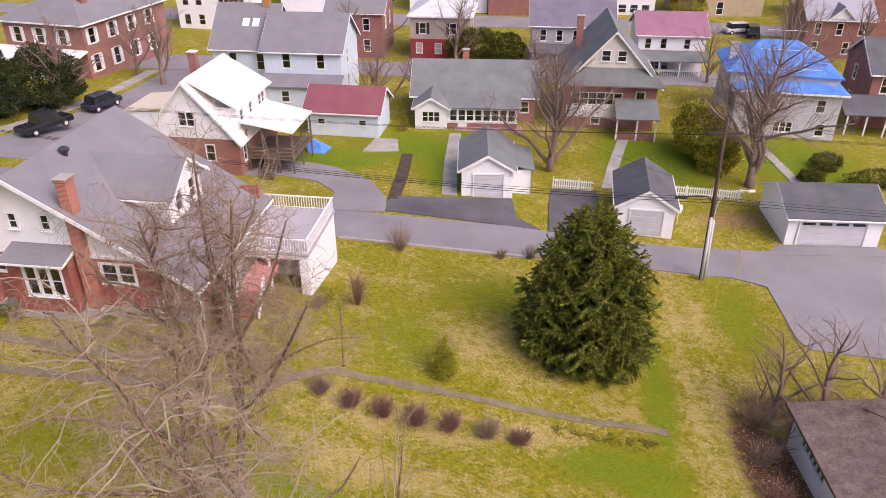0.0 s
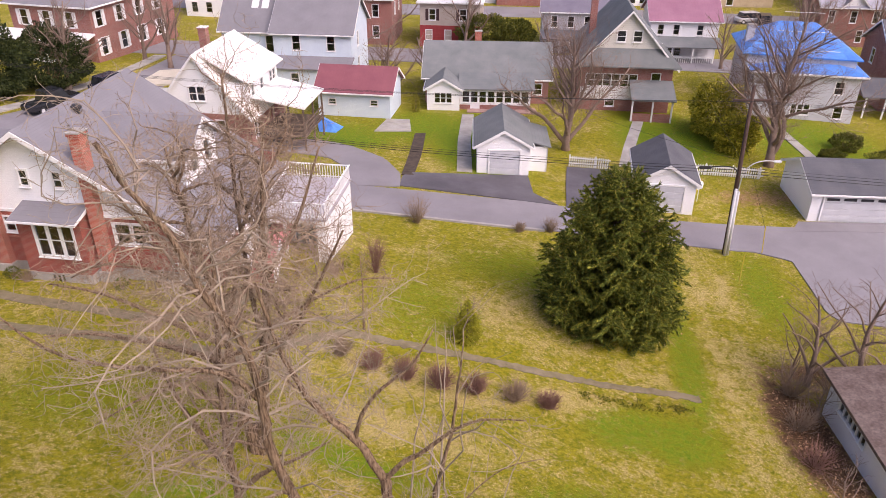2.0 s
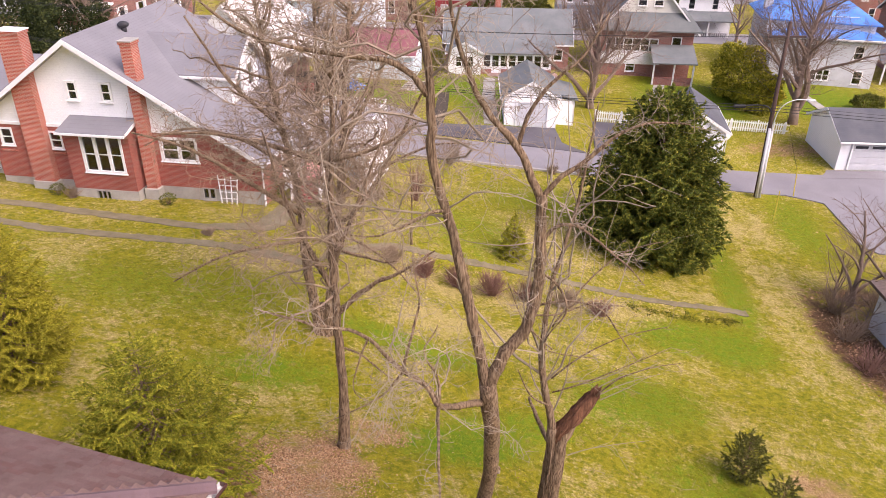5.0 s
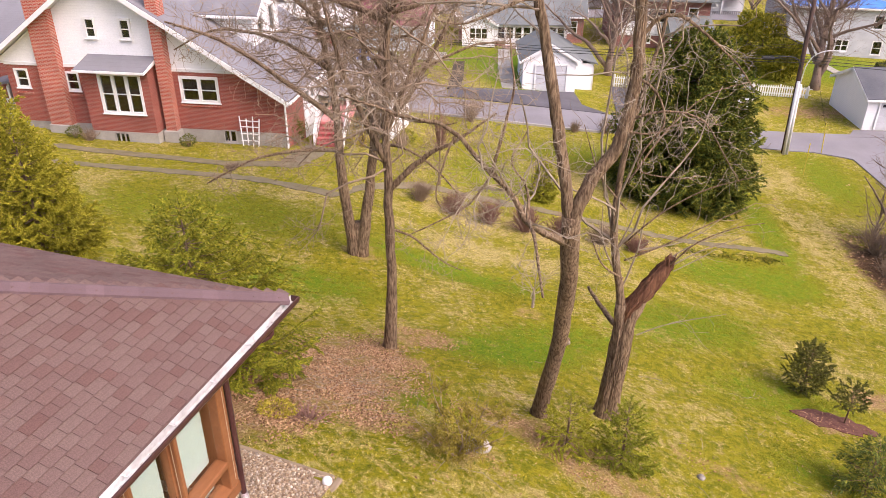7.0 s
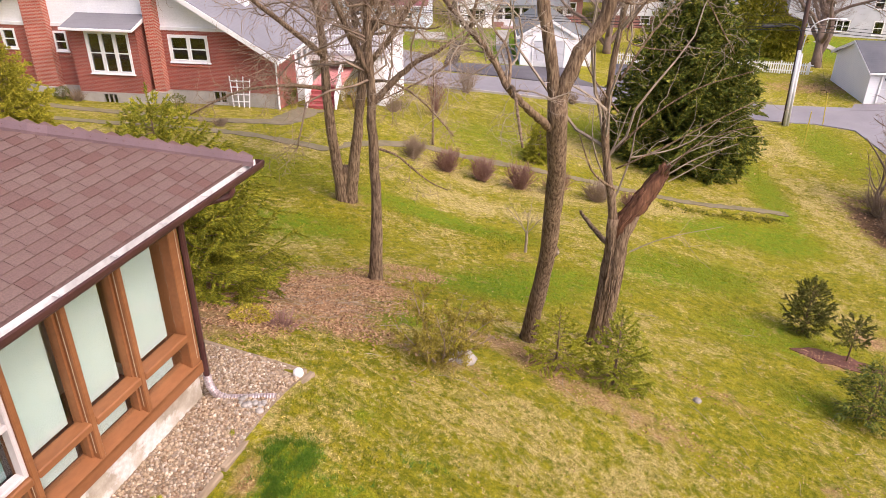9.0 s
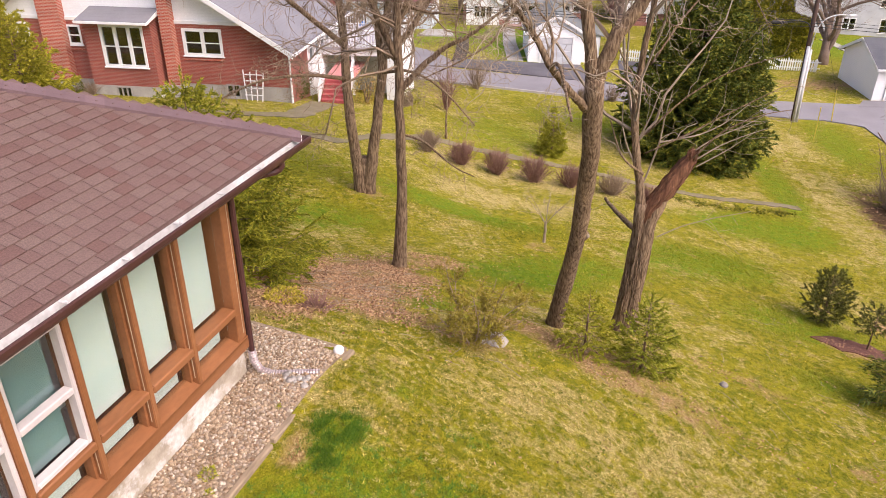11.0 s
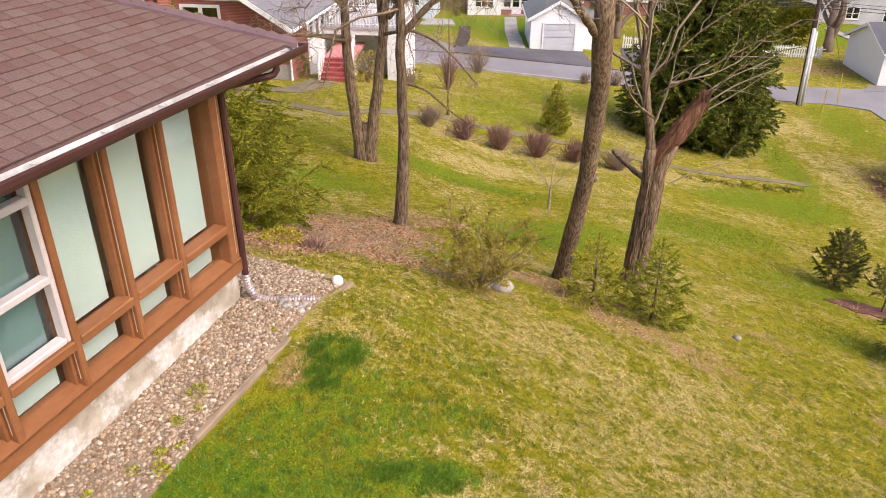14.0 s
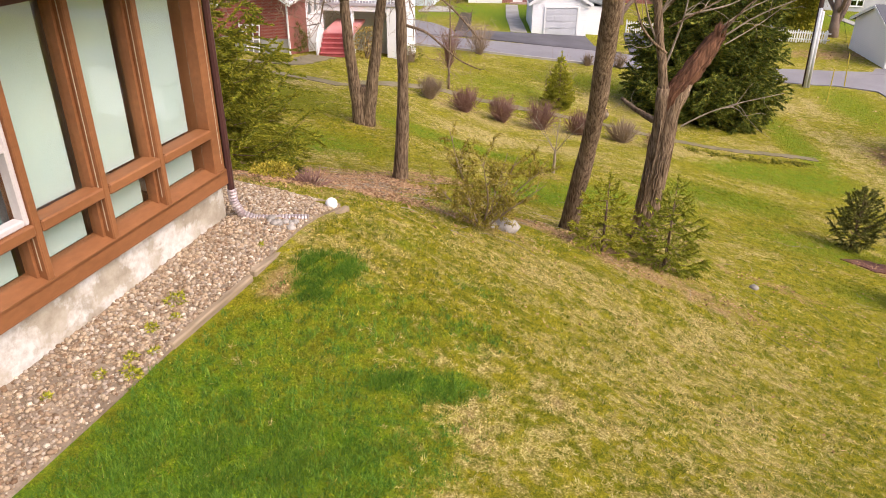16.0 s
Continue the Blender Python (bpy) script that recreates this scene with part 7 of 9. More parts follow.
t3 = shaped_tree("bare_tree", b3, [
    (0, [(-2.66, 10.7, b3[2] - 0.2), (-2.58, 10.3, -1.6), (-2.5, 9.73, -0.05), (-2.58, 9.05, 1.6), (-2.7, 8.5, 2.9), (-2.79, 8.32, 3.6)], 0.172, 0.16, 0, 0),
    (0, [(-2.77, 8.36, 3.3), (-2.92, 8.3, 4.14), (-3.03, 8.3, 4.63), (-3.15, 8.3, 5.2), (-3.31, 8.3, 5.93), (-3.49, 8.3, 6.78), (-3.73, 8.3, 7.53), (-3.85, 8.3, 8.2), (-3.84, 8.3, 9.2), (-3.95, 8.3, 10.0), (-4.27, 8.3, 10.6), (-4.58, 8.3, 11.2), (-4.72, 8.3, 11.8), (-5.1, 8.3, 12.3), (-5.4, 8.3, 13.0)], 0.11, 0.03, 1.3, 0.3),
    (0, [(-2.77, 8.36, 3.35), (-2.62, 8.3, 4.0), (-2.45, 8.3, 4.4), (-2.2, 8.3, 4.65), (-2.1, 8.3, 5.05), (-2.02, 8.3, 5.5), (-1.99, 8.3, 6.2), (-2.03, 8.3, 6.6), (-2.09, 8.3, 7.4)], 0.125, 0.085, 0.3, 0.5),
    (1, [(-2.08, 8.3, 7.3), (-2.36, 8.3, 7.95), (-2.53, 8.3, 8.3), (-2.9, 8.3, 8.6), (-3.2, 8.3, 9.1), (-3.5, 8.3, 9.9), (-3.7, 8.3, 11.0)], 0.075, 0.02, 1.1, 0.2),
    (1, [(-2.5, 8.3, 8.2), (-2.4, 8.3, 8.7), (-2.1, 8.3, 9.2), (-1.6, 8.3, 9.6), (-1.3, 8.4, 10.2)], 0.04, 0.012, 1.2, 0.2),
    (1, [(-2.09, 8.3, 7.3), (-1.84, 8.3, 7.7), (-1.5, 8.3, 7.92), (-1.2, 8.3, 8.2), (-0.98, 8.3, 8.45), (-0.5, 8.3, 8.63), (0.1, 8.3, 8.59)], 0.05, 0.01, 1.2, 0.2),
    (1, [(-1.98, 8.3, 6.6), (-1.8, 8.25, 6.9), (-1.5, 8.2, 6.95), (-1.23, 8.1, 6.76), (-0.89, 8.0, 6.5), (-0.53, 8.0, 6.2), (-0.29, 8.0, 5.9)], 0.035, 0.008, 1.3, 0.2),
    (1, [(-2.02, 8.3, 6.0), (-1.67, 8.2, 5.8), (-1.45, 8.1, 5.3), (-1.8, 8.1, 4.85), (-1.9, 8.1, 4.5), (-1.5, 8.1, 4.4), (-0.9, 8.0, 4.4)], 0.022, 0.007, 1.6, 0.1),
    (1, [(-2.0, 8.3, 5.3), (-1.5, 8.2, 5.5), (-0.9, 8.1, 5.4), (-0.55, 8.0, 4.85), (-0.2, 8.0, 4.36)], 0.022, 0.007, 1.6, 0.1),
    (1, [(-2.05, 8.3, 5.1), (-1.6, 8.5, 4.95), (-1.0, 8.6, 5.2), (-0.4, 8.6, 5.1)], 0.02, 0.007, 1.6, 0.1),
    (1, [(-2.66, 8.6, 2.85), (-2.85, 8.45, 3.02), (-3.2, 7.9, 3.42), (-3.48, 7.4, 3.78), (-3.69, 7.1, 4.04), (-3.86, 7.25, 4.36), (-4.05, 7.1, 4.64), (-4.27, 6.95, 4.92), (-4.47, 6.98, 5.1), (-4.64, 7.0, 5.36), (-4.81, 7.03, 5.5), (-5.01, 7.01, 5.66), (-5.25, 6.99, 5.68), (-5.72, 6.94, 5.83), (-6.1, 6.92, 5.97), (-6.4, 6.9, 6.06)], 0.075, 0.015, 0.6, 0.35),
    (1, [(-4.27, 6.95, 4.92), (-4.19, 6.98, 5.24), (-4.12, 7.0, 5.56), (-4.02, 7.1, 5.93), (-3.98, 7.1, 6.18), (-4.06, 7.1, 6.56), (-4.09, 7.1, 6.94)], 0.028, 0.009, 1.0, 0.3),
    (1, [(-3.69, 7.1, 4.04), (-3.66, 7.2, 4.4), (-3.75, 7.3, 4.68), (-3.93, 7.4, 4.8), (-3.94, 7.5, 5.0), (-3.78, 7.5, 5.22), (-3.71, 7.5, 5.43)], 0.026, 0.008, 0.9, 0.3),
    (1, [(-3.69, 7.1, 4.04), (-3.7, 6.6, 4.25), (-3.68, 6.2, 4.27), (-3.68, 5.75, 4.12), (-3.65, 5.27, 3.85)], 0.03, 0.016, 1.2, 0.2),
    (1, [(-4.25, 6.96, 4.9), (-4.44, 6.95, 4.62), (-4.58, 6.95, 4.4), (-4.83, 6.92, 4.26), (-5.17, 6.86, 4.1), (-5.51, 6.8, 3.96)], 0.022, 0.008, 1.2, 0.3),
    (1, [(-3.9, 8.3, 9.0), (-4.1, 8.3, 9.35), (-4.46, 8.3, 9.53), (-5.1, 8.2, 9.6), (-5.89, 8.1, 9.75), (-6.42, 8.1, 9.9), (-6.9, 8.1, 10.2), (-7.3, 8.2, 10.6)], 0.055, 0.012, 1.5, 0.2),
    (1, [(-3.55, 8.3, 7.1), (-3.8, 8.2, 7.15), (-4.2, 8.0, 7.0), (-4.7, 7.9, 6.8), (-5.1, 7.8, 6.9)], 0.035, 0.01, 1.4, 0.2),
    (1, [(-4.81, 7.03, 5.45), (-4.93, 7.0, 5.17), (-5.01, 7.0, 4.86), (-5.09, 7.0, 4.59), (-5.05, 7.0, 4.36), (-4.83, 7.0, 4.24)], 0.018, 0.007, 1.0, 0.3),
], "tall forked tree with furrowed bark and crooked bare limbs", 33, (3.0, 4.6, 4.6), 0.36, -0.03, 1.0, 0.36, thin=0.0036, twig_mat=pale_twig, sprays=3000, spray=(0.15, 0.45))
t4 = shaped_tree("broken_tree", b4, [
    (0, [(-0.92, 11.3, b4[2] - 0.2), (-0.91, 11.08, -1.6), (-0.92, 10.96, -0.76), (-0.93, 10.9, -0.1), (-0.97, 10.88, 0.22)], 0.21, 0.14, 0, 0),
    (0, [(-0.8, 11.26, b4[2] - 0.2), (-0.77, 11.04, -1.6), (-0.78, 10.92, -0.76), (-0.76, 10.87, -0.15), (-0.58, 10.86, 0.35)], 0.19, 0.16, 0, 0),
    (0, [(-0.92, 10.88, -0.1), (-0.99, 10.87, 0.32), (-1.19, 10.85, 1.07), (-1.35, 10.81, 1.78), (-1.42, 10.78, 2.36), (-1.4, 10.75, 3.0), (-1.4, 10.7, 3.9), (-1.2, 10.7, 5.0), (-0.95, 10.7, 6.3), (-0.8, 10.7, 8.2)], 0.1, 0.012, 1.1, 0.2),
    (2, [(-1.05, 10.86, 0.6), (-0.97, 10.84, 0.81), (-0.88, 10.82, 1.25), (-0.8, 10.8, 1.62), (-0.79, 10.78, 2.11), (-0.72, 10.75, 2.7)], 0.026, 0.008, 1.3, 0.2),
    (2, [(-0.8, 10.8, 1.6), (-0.4, 10.75, 1.7), (-0.01, 10.7, 1.81), (0.42, 10.65, 2.08), (0.8, 10.6, 2.5)], 0.022, 0.007, 1.2, 0.2),
    (2, [(0.0, 10.86, 1.2), (0.12, 10.84, 1.29), (0.45, 10.8, 1.55), (0.81, 10.75, 1.75), (1.3, 10.7, 1.95)], 0.02, 0.007, 1.1, 0.2),
    (2, [(-0.02, 10.86, 1.42), (0.35, 10.84, 1.72), (0.74, 10.8, 1.9), (1.2, 10.75, 2.2)], 0.018, 0.006, 1.1, 0.2),
    (2, [(0.05, 10.86, 1.05), (0.35, 10.84, 1.25), (0.7, 10.8, 1.51), (1.0, 10.75, 1.8)], 0.016, 0.006, 1.1, 0.2),
    (2, [(-1.19, 10.85, 1.03), (-1.42, 10.8, 1.4), (-1.58, 10.75, 1.78), (-1.66, 10.7, 2.1), (-1.7, 10.65, 2.7)], 0.024, 0.007, 1.2, 0.2),
    (2, [(-0.58, 10.7, -0.52), (-0.17, 10.6, -0.22), (0.31, 10.5, 0.0), (1.2, 10.4, 0.25)], 0.018, 0.006, 0.9, 0.2),
    (2, [(-1.3, 10.82, 1.55), (-1.22, 10.8, 1.7), (-1.09, 10.78, 2.11), (-0.95, 10.75, 2.7)], 0.024, 0.008, 1.2, 0.2),
    (1, [(-0.9, 11.0, -0.55), (-1.05, 11.6, -0.6), (-1.18, 12.3, -0.62), (-1.27, 12.9, -0.6)], 0.075, 0.04, 0.3, 0.6),
    (1, [(-1.15, 10.7, 1.8), (-0.6, 10.5, 2.6), (0.2, 10.4, 3.2), (1.1, 10.3, 3.5)], 0.022, 0.008, 1.1, 0.2),
    (1, [(-1.1, 10.7, 1.4), (-0.5, 10.5, 1.8), (0.4, 10.4, 2.4), (1.3, 10.4, 2.9)], 0.02, 0.008, 1.0, 0.2),
    (1, [(-1.2, 10.7, 2.6), (-1.9, 10.5, 3.4), (-2.3, 10.4, 4.5)], 0.022, 0.008, 1.0, 0.2),
    (1, [(-1.25, 10.7, 3.2), (-0.6, 10.8, 4.3), (0.1, 10.9, 5.0), (0.9, 10.9, 5.2)], 0.024, 0.008, 1.0, 0.2),
    (1, [(-1.05, 10.8, 0.9), (-1.6, 10.6, 1.3), (-1.95, 10.5, 2.2)], 0.03, 0.01, 1.2, 0.2),
    (1, [(-0.1, 10.7, 1.3), (0.3, 10.6, 1.9), (1.0, 10.5, 2.3), (1.6, 10.5, 2.4)], 0.02, 0.008, 0.8, 0.2),
], "broken tree with a torn red-brown stump limb and pale shoots", 34, (1.7, 2.2), 0.55, 0.06, 0.75, 0.2, depth=2, twig_mat=pale_twig)
o4 = np.array(b4)
knot = Vector((-2.38, 9.66, 0.04)) - Vector(b3)
part("knot", Shape().ball(tuple(knot), 0.1, 10, 0.1, random.Random(9), 1.2), bark, t3, "rounded burl on the trunk", True)
part("scar", Shape().ball(tuple(knot + Vector((0.05, -0.075, 0.01))), 0.04, 8, 0.1, random.Random(9), 1.3), pale_twig, t3, "pale scar of a lost branch", True)
P = spline([(-0.86, 10.9, -0.25), (-0.78, 10.88, 0.1), (-0.5, 10.86, 0.51), (-0.27, 10.86, 0.9), (-0.1, 10.86, 1.22), (-0.04, 10.86, 1.42)], 26) - o4
jit = np.random.default_rng(77)
P[1:] += jit.normal(0, 0.005, P[1:].shape)
sh = Shape().tube(P, np.interp(np.linspace(0, 1, 26), [0, 0.25, 0.5, 0.8, 0.93, 1], [0.13, 0.175, 0.185, 0.155, 0.11, 0.05]) * jit.uniform(0.92, 1.08, 26), 14)
for k in range(44):
    a, n0, n1 = k * 0.87 + jit.uniform(-0.15, 0.15), jit.integers(2, 17), 0
    n1 = min(26, n0 + jit.integers(5, 11))
    around = np.array([math.cos(a) * 0.8, math.sin(a), -math.cos(a) * 0.6])
    rad = np.interp(np.linspace(n0 / 25, n1 / 25, n1 - n0), [0, 0.25, 0.5, 0.8, 1], [0.13, 0.175, 0.185, 0.155, 0.09])
    sh.tube(P[n0:n1] + around * rad[:, None] + jit.normal(0, 0.008, (n1 - n0, 3)), np.r_[0.008, np.full(n1 - n0 - 2, jit.uniform(0.014, 0.028)), 0.005], 5)
for k in range(18):
    a = k * 0.35 * 2
    e = P[-4] + np.array([0.1 * math.cos(a), 0.1 * math.sin(a), 0.0])
    sh.tube([e, e + np.array([jit.uniform(0.0, 0.09), 0.0, jit.uniform(0.1, 0.34)])], [0.035, 0.004], 4)
ridge = Shape()
for k in range(30):
    a = k * 2.4
    xa, ra = ((-0.92, 0.17), (-0.78, 0.155))[k % 2]
    u0 = jit.uniform(0, 0.6)
    u = np.linspace(u0, min(1, u0 + jit.uniform(0.25, 0.5)), 9)
    line = np.stack([np.full(9, xa) + np.interp(u, [0, 1], [0, 0.02]), np.interp(u, [0, 0.45, 0.75, 1], [11.25, 11.06, 10.94, 10.88]), b4[2] + 0.05 + u * (-0.15 - b4[2])], 1)
    line += np.array([math.cos(a), math.sin(a), 0]) * (ra * (1.12 - 0.1 * u))[:, None] + jit.normal(0, 0.007, (9, 3))
    ridge.tube(line - o4, np.r_[0.006, np.full(7, jit.uniform(0.014, 0.028)), 0.006], 5)
tagged(part("rough_bark", ridge, bark, t4, smooth=True), kind="stuff")
part("torn_limb", sh, broken_wood, t4, "torn splintered limb without bark", True)

# sapling and its white tie, fallen branches
shaped_tree("sapling", on(-1.9, 17.88), [(0, [on(-1.9, 17.88, -0.1), on(-1.9, 17.83, 0.5), on(-1.92, 17.78, 0.8)], 0.045, 0.04, 0, 0)] + [
    (1, [on(-1.91, 17.78, 0.7), on(-1.91 + 0.35 * math.cos(a), 17.78 + 0.35 * math.sin(a), 1.2), on(-1.91 + 0.8 * math.cos(a), 17.78 + 0.8 * math.sin(a), 1.7)], 0.013, 0.005, 1.8, 0.1) for a in (0.1, 1.3, 2.4, 3.4, 4.6, 5.6)],
    "small pale sapling with spreading thin branches", 35, (3.4, 3.5), 0.45, 0.03, 0.7, depth=3, thin=0.005, trunk_mat=pale_twig, twig_mat=pale_twig)
shaped_tree("young_tree", on(-5.1, 29.9), [(0, [on(-5.1, 29.9, -0.1), on(-5.1, 29.9, 1.2), on(-5.05, 29.9, 2.4), on(-5.1, 29.9, 4.4)], 0.05, 0.02, 1.6, 0.35)], "thin young bare tree tangled with brown vine", 36, (3.0, 2.5), 0.35, -0.03, 0.8, twig_mat=bush_twig)

# row of rounded shrubs
for i, (x, y, r, h, col) in enumerate(((-5.95, 27.5, 0.66, 1.15, twig_bark), (-4.4, 27.05, 0.74, 1.25, bush_twig), (-2.86, 26.75, 0.75, 1.3, bush_twig), (-1.27, 26.35, 0.78, 1.4, bush_twig), (0.37, 26.2, 0.72, 1.2, bush_twig), (2.18, 26.05, 0.9, 1.1, twig_bark), (3.7, 25.9, 0.7, 0.95, bush_twig))):
    twig_bush(40 + i, on(x, y), r, h, "rounded leafless red-brown shrub in a row" if col is bush_twig else "rounded leafless grey-brown shrub in a row", col, 110, group="row of shrubs", forks=4)
for i, (x, y, r, h) in enumerate(((-3.0, 45.6, 1.2, 2.3), (6.4, 46.0, 0.8, 1.3), (4.2, 45.6, 0.5, 1.0), (-14.3, 27.5, 0.4, 0.5), (-22.7, 32.2, 0.5, 0.8), (-7.3, 35.4, 0.5, 1.0))):
    twig_bush(50 + i, on(x, y), r, h, "leafless brown shrub standing in the grass", twig_bark, 60)
twig_bush(57, on(-5.1, 36.5), 0.55, 2.6, "upright red-brown shrub tangled with dead vine", bush_twig, 50, forks=5)
twig_bush(59, on(0.0, 31.3), 1.3, 2.6, "tall leafless brown shrub on the lawn", twig_bark, 14, forks=5)
twig_bush(58, on(-7.55, 8.05), 0.5, 0.34, "low red-brown twiggy shrub in leaf litter", bush_twig, 60)
leafy_bush(60, on(-8.17, 8.1), 0.36, 0.28, 0.26, "low yellow-green shrub beside the gravel", needle_material("golden-green shrub leaves", (0.2, 0.17, 0.012), (0.42, 0.34, 0.03), (0.6, 0.48, 0.07)), 1300, 0.045)
leafy_bush(61, on(-17.6, 31.7), 0.38, 0.38, 0.6, "clipped round green shrub at the foundation", ivy_green, 900, 0.06)
leafy_bush(62, on(-23.6, 32.6), 0.4, 0.4, 0.6, "clipped round green shrub at the foundation", ivy_green, 900, 0.06)
leafy_bush(63, on(-13.0, 33.6), 0.9, 0.8, 1.4, "dense green hedge beside the red steps", ivy_green, 2500, 0.08)
leafy_bush(64, on(-9.3, 34.6), 0.7, 0.7, 1.6, "loose golden-yellow shrub beside the deck", needle_material("golden twigs", (0.25, 0.17, 0.03), (0.38, 0.27, 0.05), (0.45, 0.36, 0.1)), 1200, 0.09)
leafy_bush(65, on(-7.0, 36.4), 0.5, 0.5, 0.9, "round brownish shrub at the foot of the deck", mid_green, 900, 0.07)
for i, (x, y, rx, ry, h) in enumerate(((25.0, 67.5, 2.4, 3.2, 4.8), (25.6, 63.6, 1.9, 2.0, 3.2), (36.2, 64.2, 1.3, 1.3, 1.5), (33.4, 61.0, 1.0, 1.0, 1.1), (-44.0, 79.0, 4.0, 3.6, 6.2), (-47.5, 73.0, 4.5, 4.5, 6.8), (8.5, 102.5, 2.6, 2.0, 4.0), (24.8, 88.6, 1.5, 1.2, 2.2), (21.8, 87.5, 0.8, 0.8, 1.3), (36.5, 75.0, 2.2, 1.0, 1.6), (42.5, 131.5, 3.0, 2.5, 5.5), (39.5, 60.5, 3.0, 1.3, 1.4), (4.5, 103.5, 3.5, 1.6, 4.4))):
    leafy_bush(70 + i, on(x, y), rx, ry, h, "large dark evergreen shrub in a garden" if h > 2 else "round clipped evergreen shrub in a garden", hedge_dark if i in (4, 5) else feathery_green if i in (0, 1, 10) else ivy_green, 16000 if h > 6 else 9000 if h > 2 else 4000, 0.3 if h > 2 else 0.16)
conifer(90, on(-4.1, 73.6), 2.2, 0.6, "small pointed green cypress beside the bungalow", bright_green, 1.0, 0.2)

# bare trees in the gardens and streets
far_trees = [(-42.1, 78.1, 13, 0.3, 104), (-35.3, 90.8, 13, 0.28, 105), (-40, 95, 11, 0.25, 107), (1.6, 101, 13, 0.25, 108), (33.5, 91.5, 9, 0.2, 109), (-12, 101, 12, 0.25, 111), (-9, 110, 13, 0.28, 112), (22, 116, 13, 0.3, 113), (46, 97, 14, 0.3, 114), (41, 76, 7, 0.15, 115), (50, 66, 8, 0.2, 116), (-31, 110, 11, 0.25, 117), (57, 99, 12, 0.28, 118), (-3.4, 86, 7.5, 0.2, 119), (12, 92, 9, 0.2, 120)]
for x, y, h, r, sd in far_trees:
    bare_tree(sd, on(x, y), h, r, "bare deciduous tree in a garden" if y < 95 else "bare street tree among the houses", limbs=12, fork=0.18, dens=(2.3, 3.2, 2.9), depth=3, ratio=0.44, up=0.06, spread=0.65)
for x, y, h, r, sd in ((9.9, 62.6, 14.5, 0.3, 101), (27.4, 59.9, 17.5, 0.34, 102), (-7.5, 81.6, 9.5, 0.2, 103)):
    bare_tree(sd, on(x, y), h, r, "spreading bare tree with many fine twigs in a garden", limbs=20, fork=0.12, dens=(2.4, 3.4, 3.4), depth=3, ratio=0.5, up=0.05, spread=0.75)
for x, y, h, r, sd in ((17.6, 29.6, 7.5, 0.16, 130), (22.0, 27.5, 8.5, 0.2, 131), (20.5, 22.5, 7.0, 0.16, 132), (19.6, 28.6, 9.0, 0.17, 135), (15.2, 21.0, 3.2, 0.05, 133), (16.2, 29.0, 3.6, 0.06, 134), (16.6, 26.6, 3.4, 0.05, 136), (17.6, 31.2, 4.2, 0.06, 137)):
    bare_tree(sd, on(x, y), h, r, "crooked bare tree beside the old shed", limbs=10, fork=0.12, dens=(2.2, 3.0, 2.8), ratio=0.48, up=0.0, spread=0.85)
for i, (x, y, r, h) in enumerate(((15.6, 26.0, 1.3, 1.5), (15.2, 23.4, 1.3, 1.3), (16.4, 28.6, 1.3, 1.8), (18.6, 28.3, 1.6, 2.4), (20.6, 30.0, 1.6, 2.2))):
    twig_bush(140 + i, on(x, y), r, h, "tangled brown brush beside the old shed", bush_twig if i == 1 else twig_bark, 60, forks=4)

# ---- the pole, its lamp and the wires ----
pole_wood = surface("creosoted pole wood", (0.055, 0.035, 0.03), (0.12, 0.075, 0.06), 2, 20, 0.9, 0.5, stretch=(1, 1, 0.15))
galvanised = surface("galvanised conduit", (0.56, 0.56, 0.57), (0.7, 0.7, 0.71), 2, 25, 0.55, 0.1)
black_rubber = surface("black cable", (0.015, 0.015, 0.016), (0.03, 0.03, 0.03), 2, 20, 0.6)
PB = on(18.35, 44.3)
pl = thing("utility_pole", pose(*PB), "dark wooden utility pole with conduits and a lamp arm", "utility pole")
ph = 3.05 - PB[2]
part("pole", Shape().tube([(0, 0, -0.4), (-0.2, 0, ph * 0.5), (-0.4, 0, ph)], [0.17, 0.14, 0.11], 12), pole_wood, pl, smooth=True)
part("conduit", Shape().tube([(-0.08, -0.23, -0.3), (-0.24, -0.22, 5.0)], 0.1, 10), galvanised, pl, "pale metal conduit", True)
part("conduit", Shape().tube([(0.13, -0.2, -0.3), (-0.04, -0.19, 4.8)], 0.1, 10), galvanised, pl, "pale metal conduit", True)
part("lamp_arm", Shape().tube(spline([(-0.05, -0.13, 4.8), (0.0, -0.13, 6.0), (0.35, -0.13, 6.7), (1.1, -0.13, 7.0), (1.9, -0.13, 6.95)], 14), 0.035, 8), galvanised, pl, "curved pale lamp arm", True)
part("lamp_head", Shape().box(1.85, 2.35, -0.25, -0.02, 6.84, 7.0, 0.05), galvanised, pl)
part("service_arm", Shape().tube(spline([(-0.25, -0.1, 5.9), (-0.5, -0.1, 6.5), (-1.3, -0.1, 6.6), (-2.2, -0.1, 6.5)], 10), 0.04, 8), black_rubber, pl, smooth=True)
part("transformer_box", Shape().box(-2.9, -2.1, -0.2, 0.0, 6.38, 6.58, 0.05), black_rubber, pl)
part("crossarm", Shape().box(-1.5, 0.8, -0.06, 0.06, ph - 1.0, ph - 0.85, 0.01), pole_wood, pl)


def wire(a, b, sag, r=0.014, label="black overhead cable strung from the utility pole"):
    t = np.linspace(0, 1, 24)
    P = np.array(a)[None] * (1 - t)[:, None] + np.array(b)[None] * t[:, None]
    P[:, 2] -= sag * 4 * t * (1 - t)
    single("overhead_cable", Shape().tube(P, r, 5), black_rubber, label, "cable", "overhead cables")


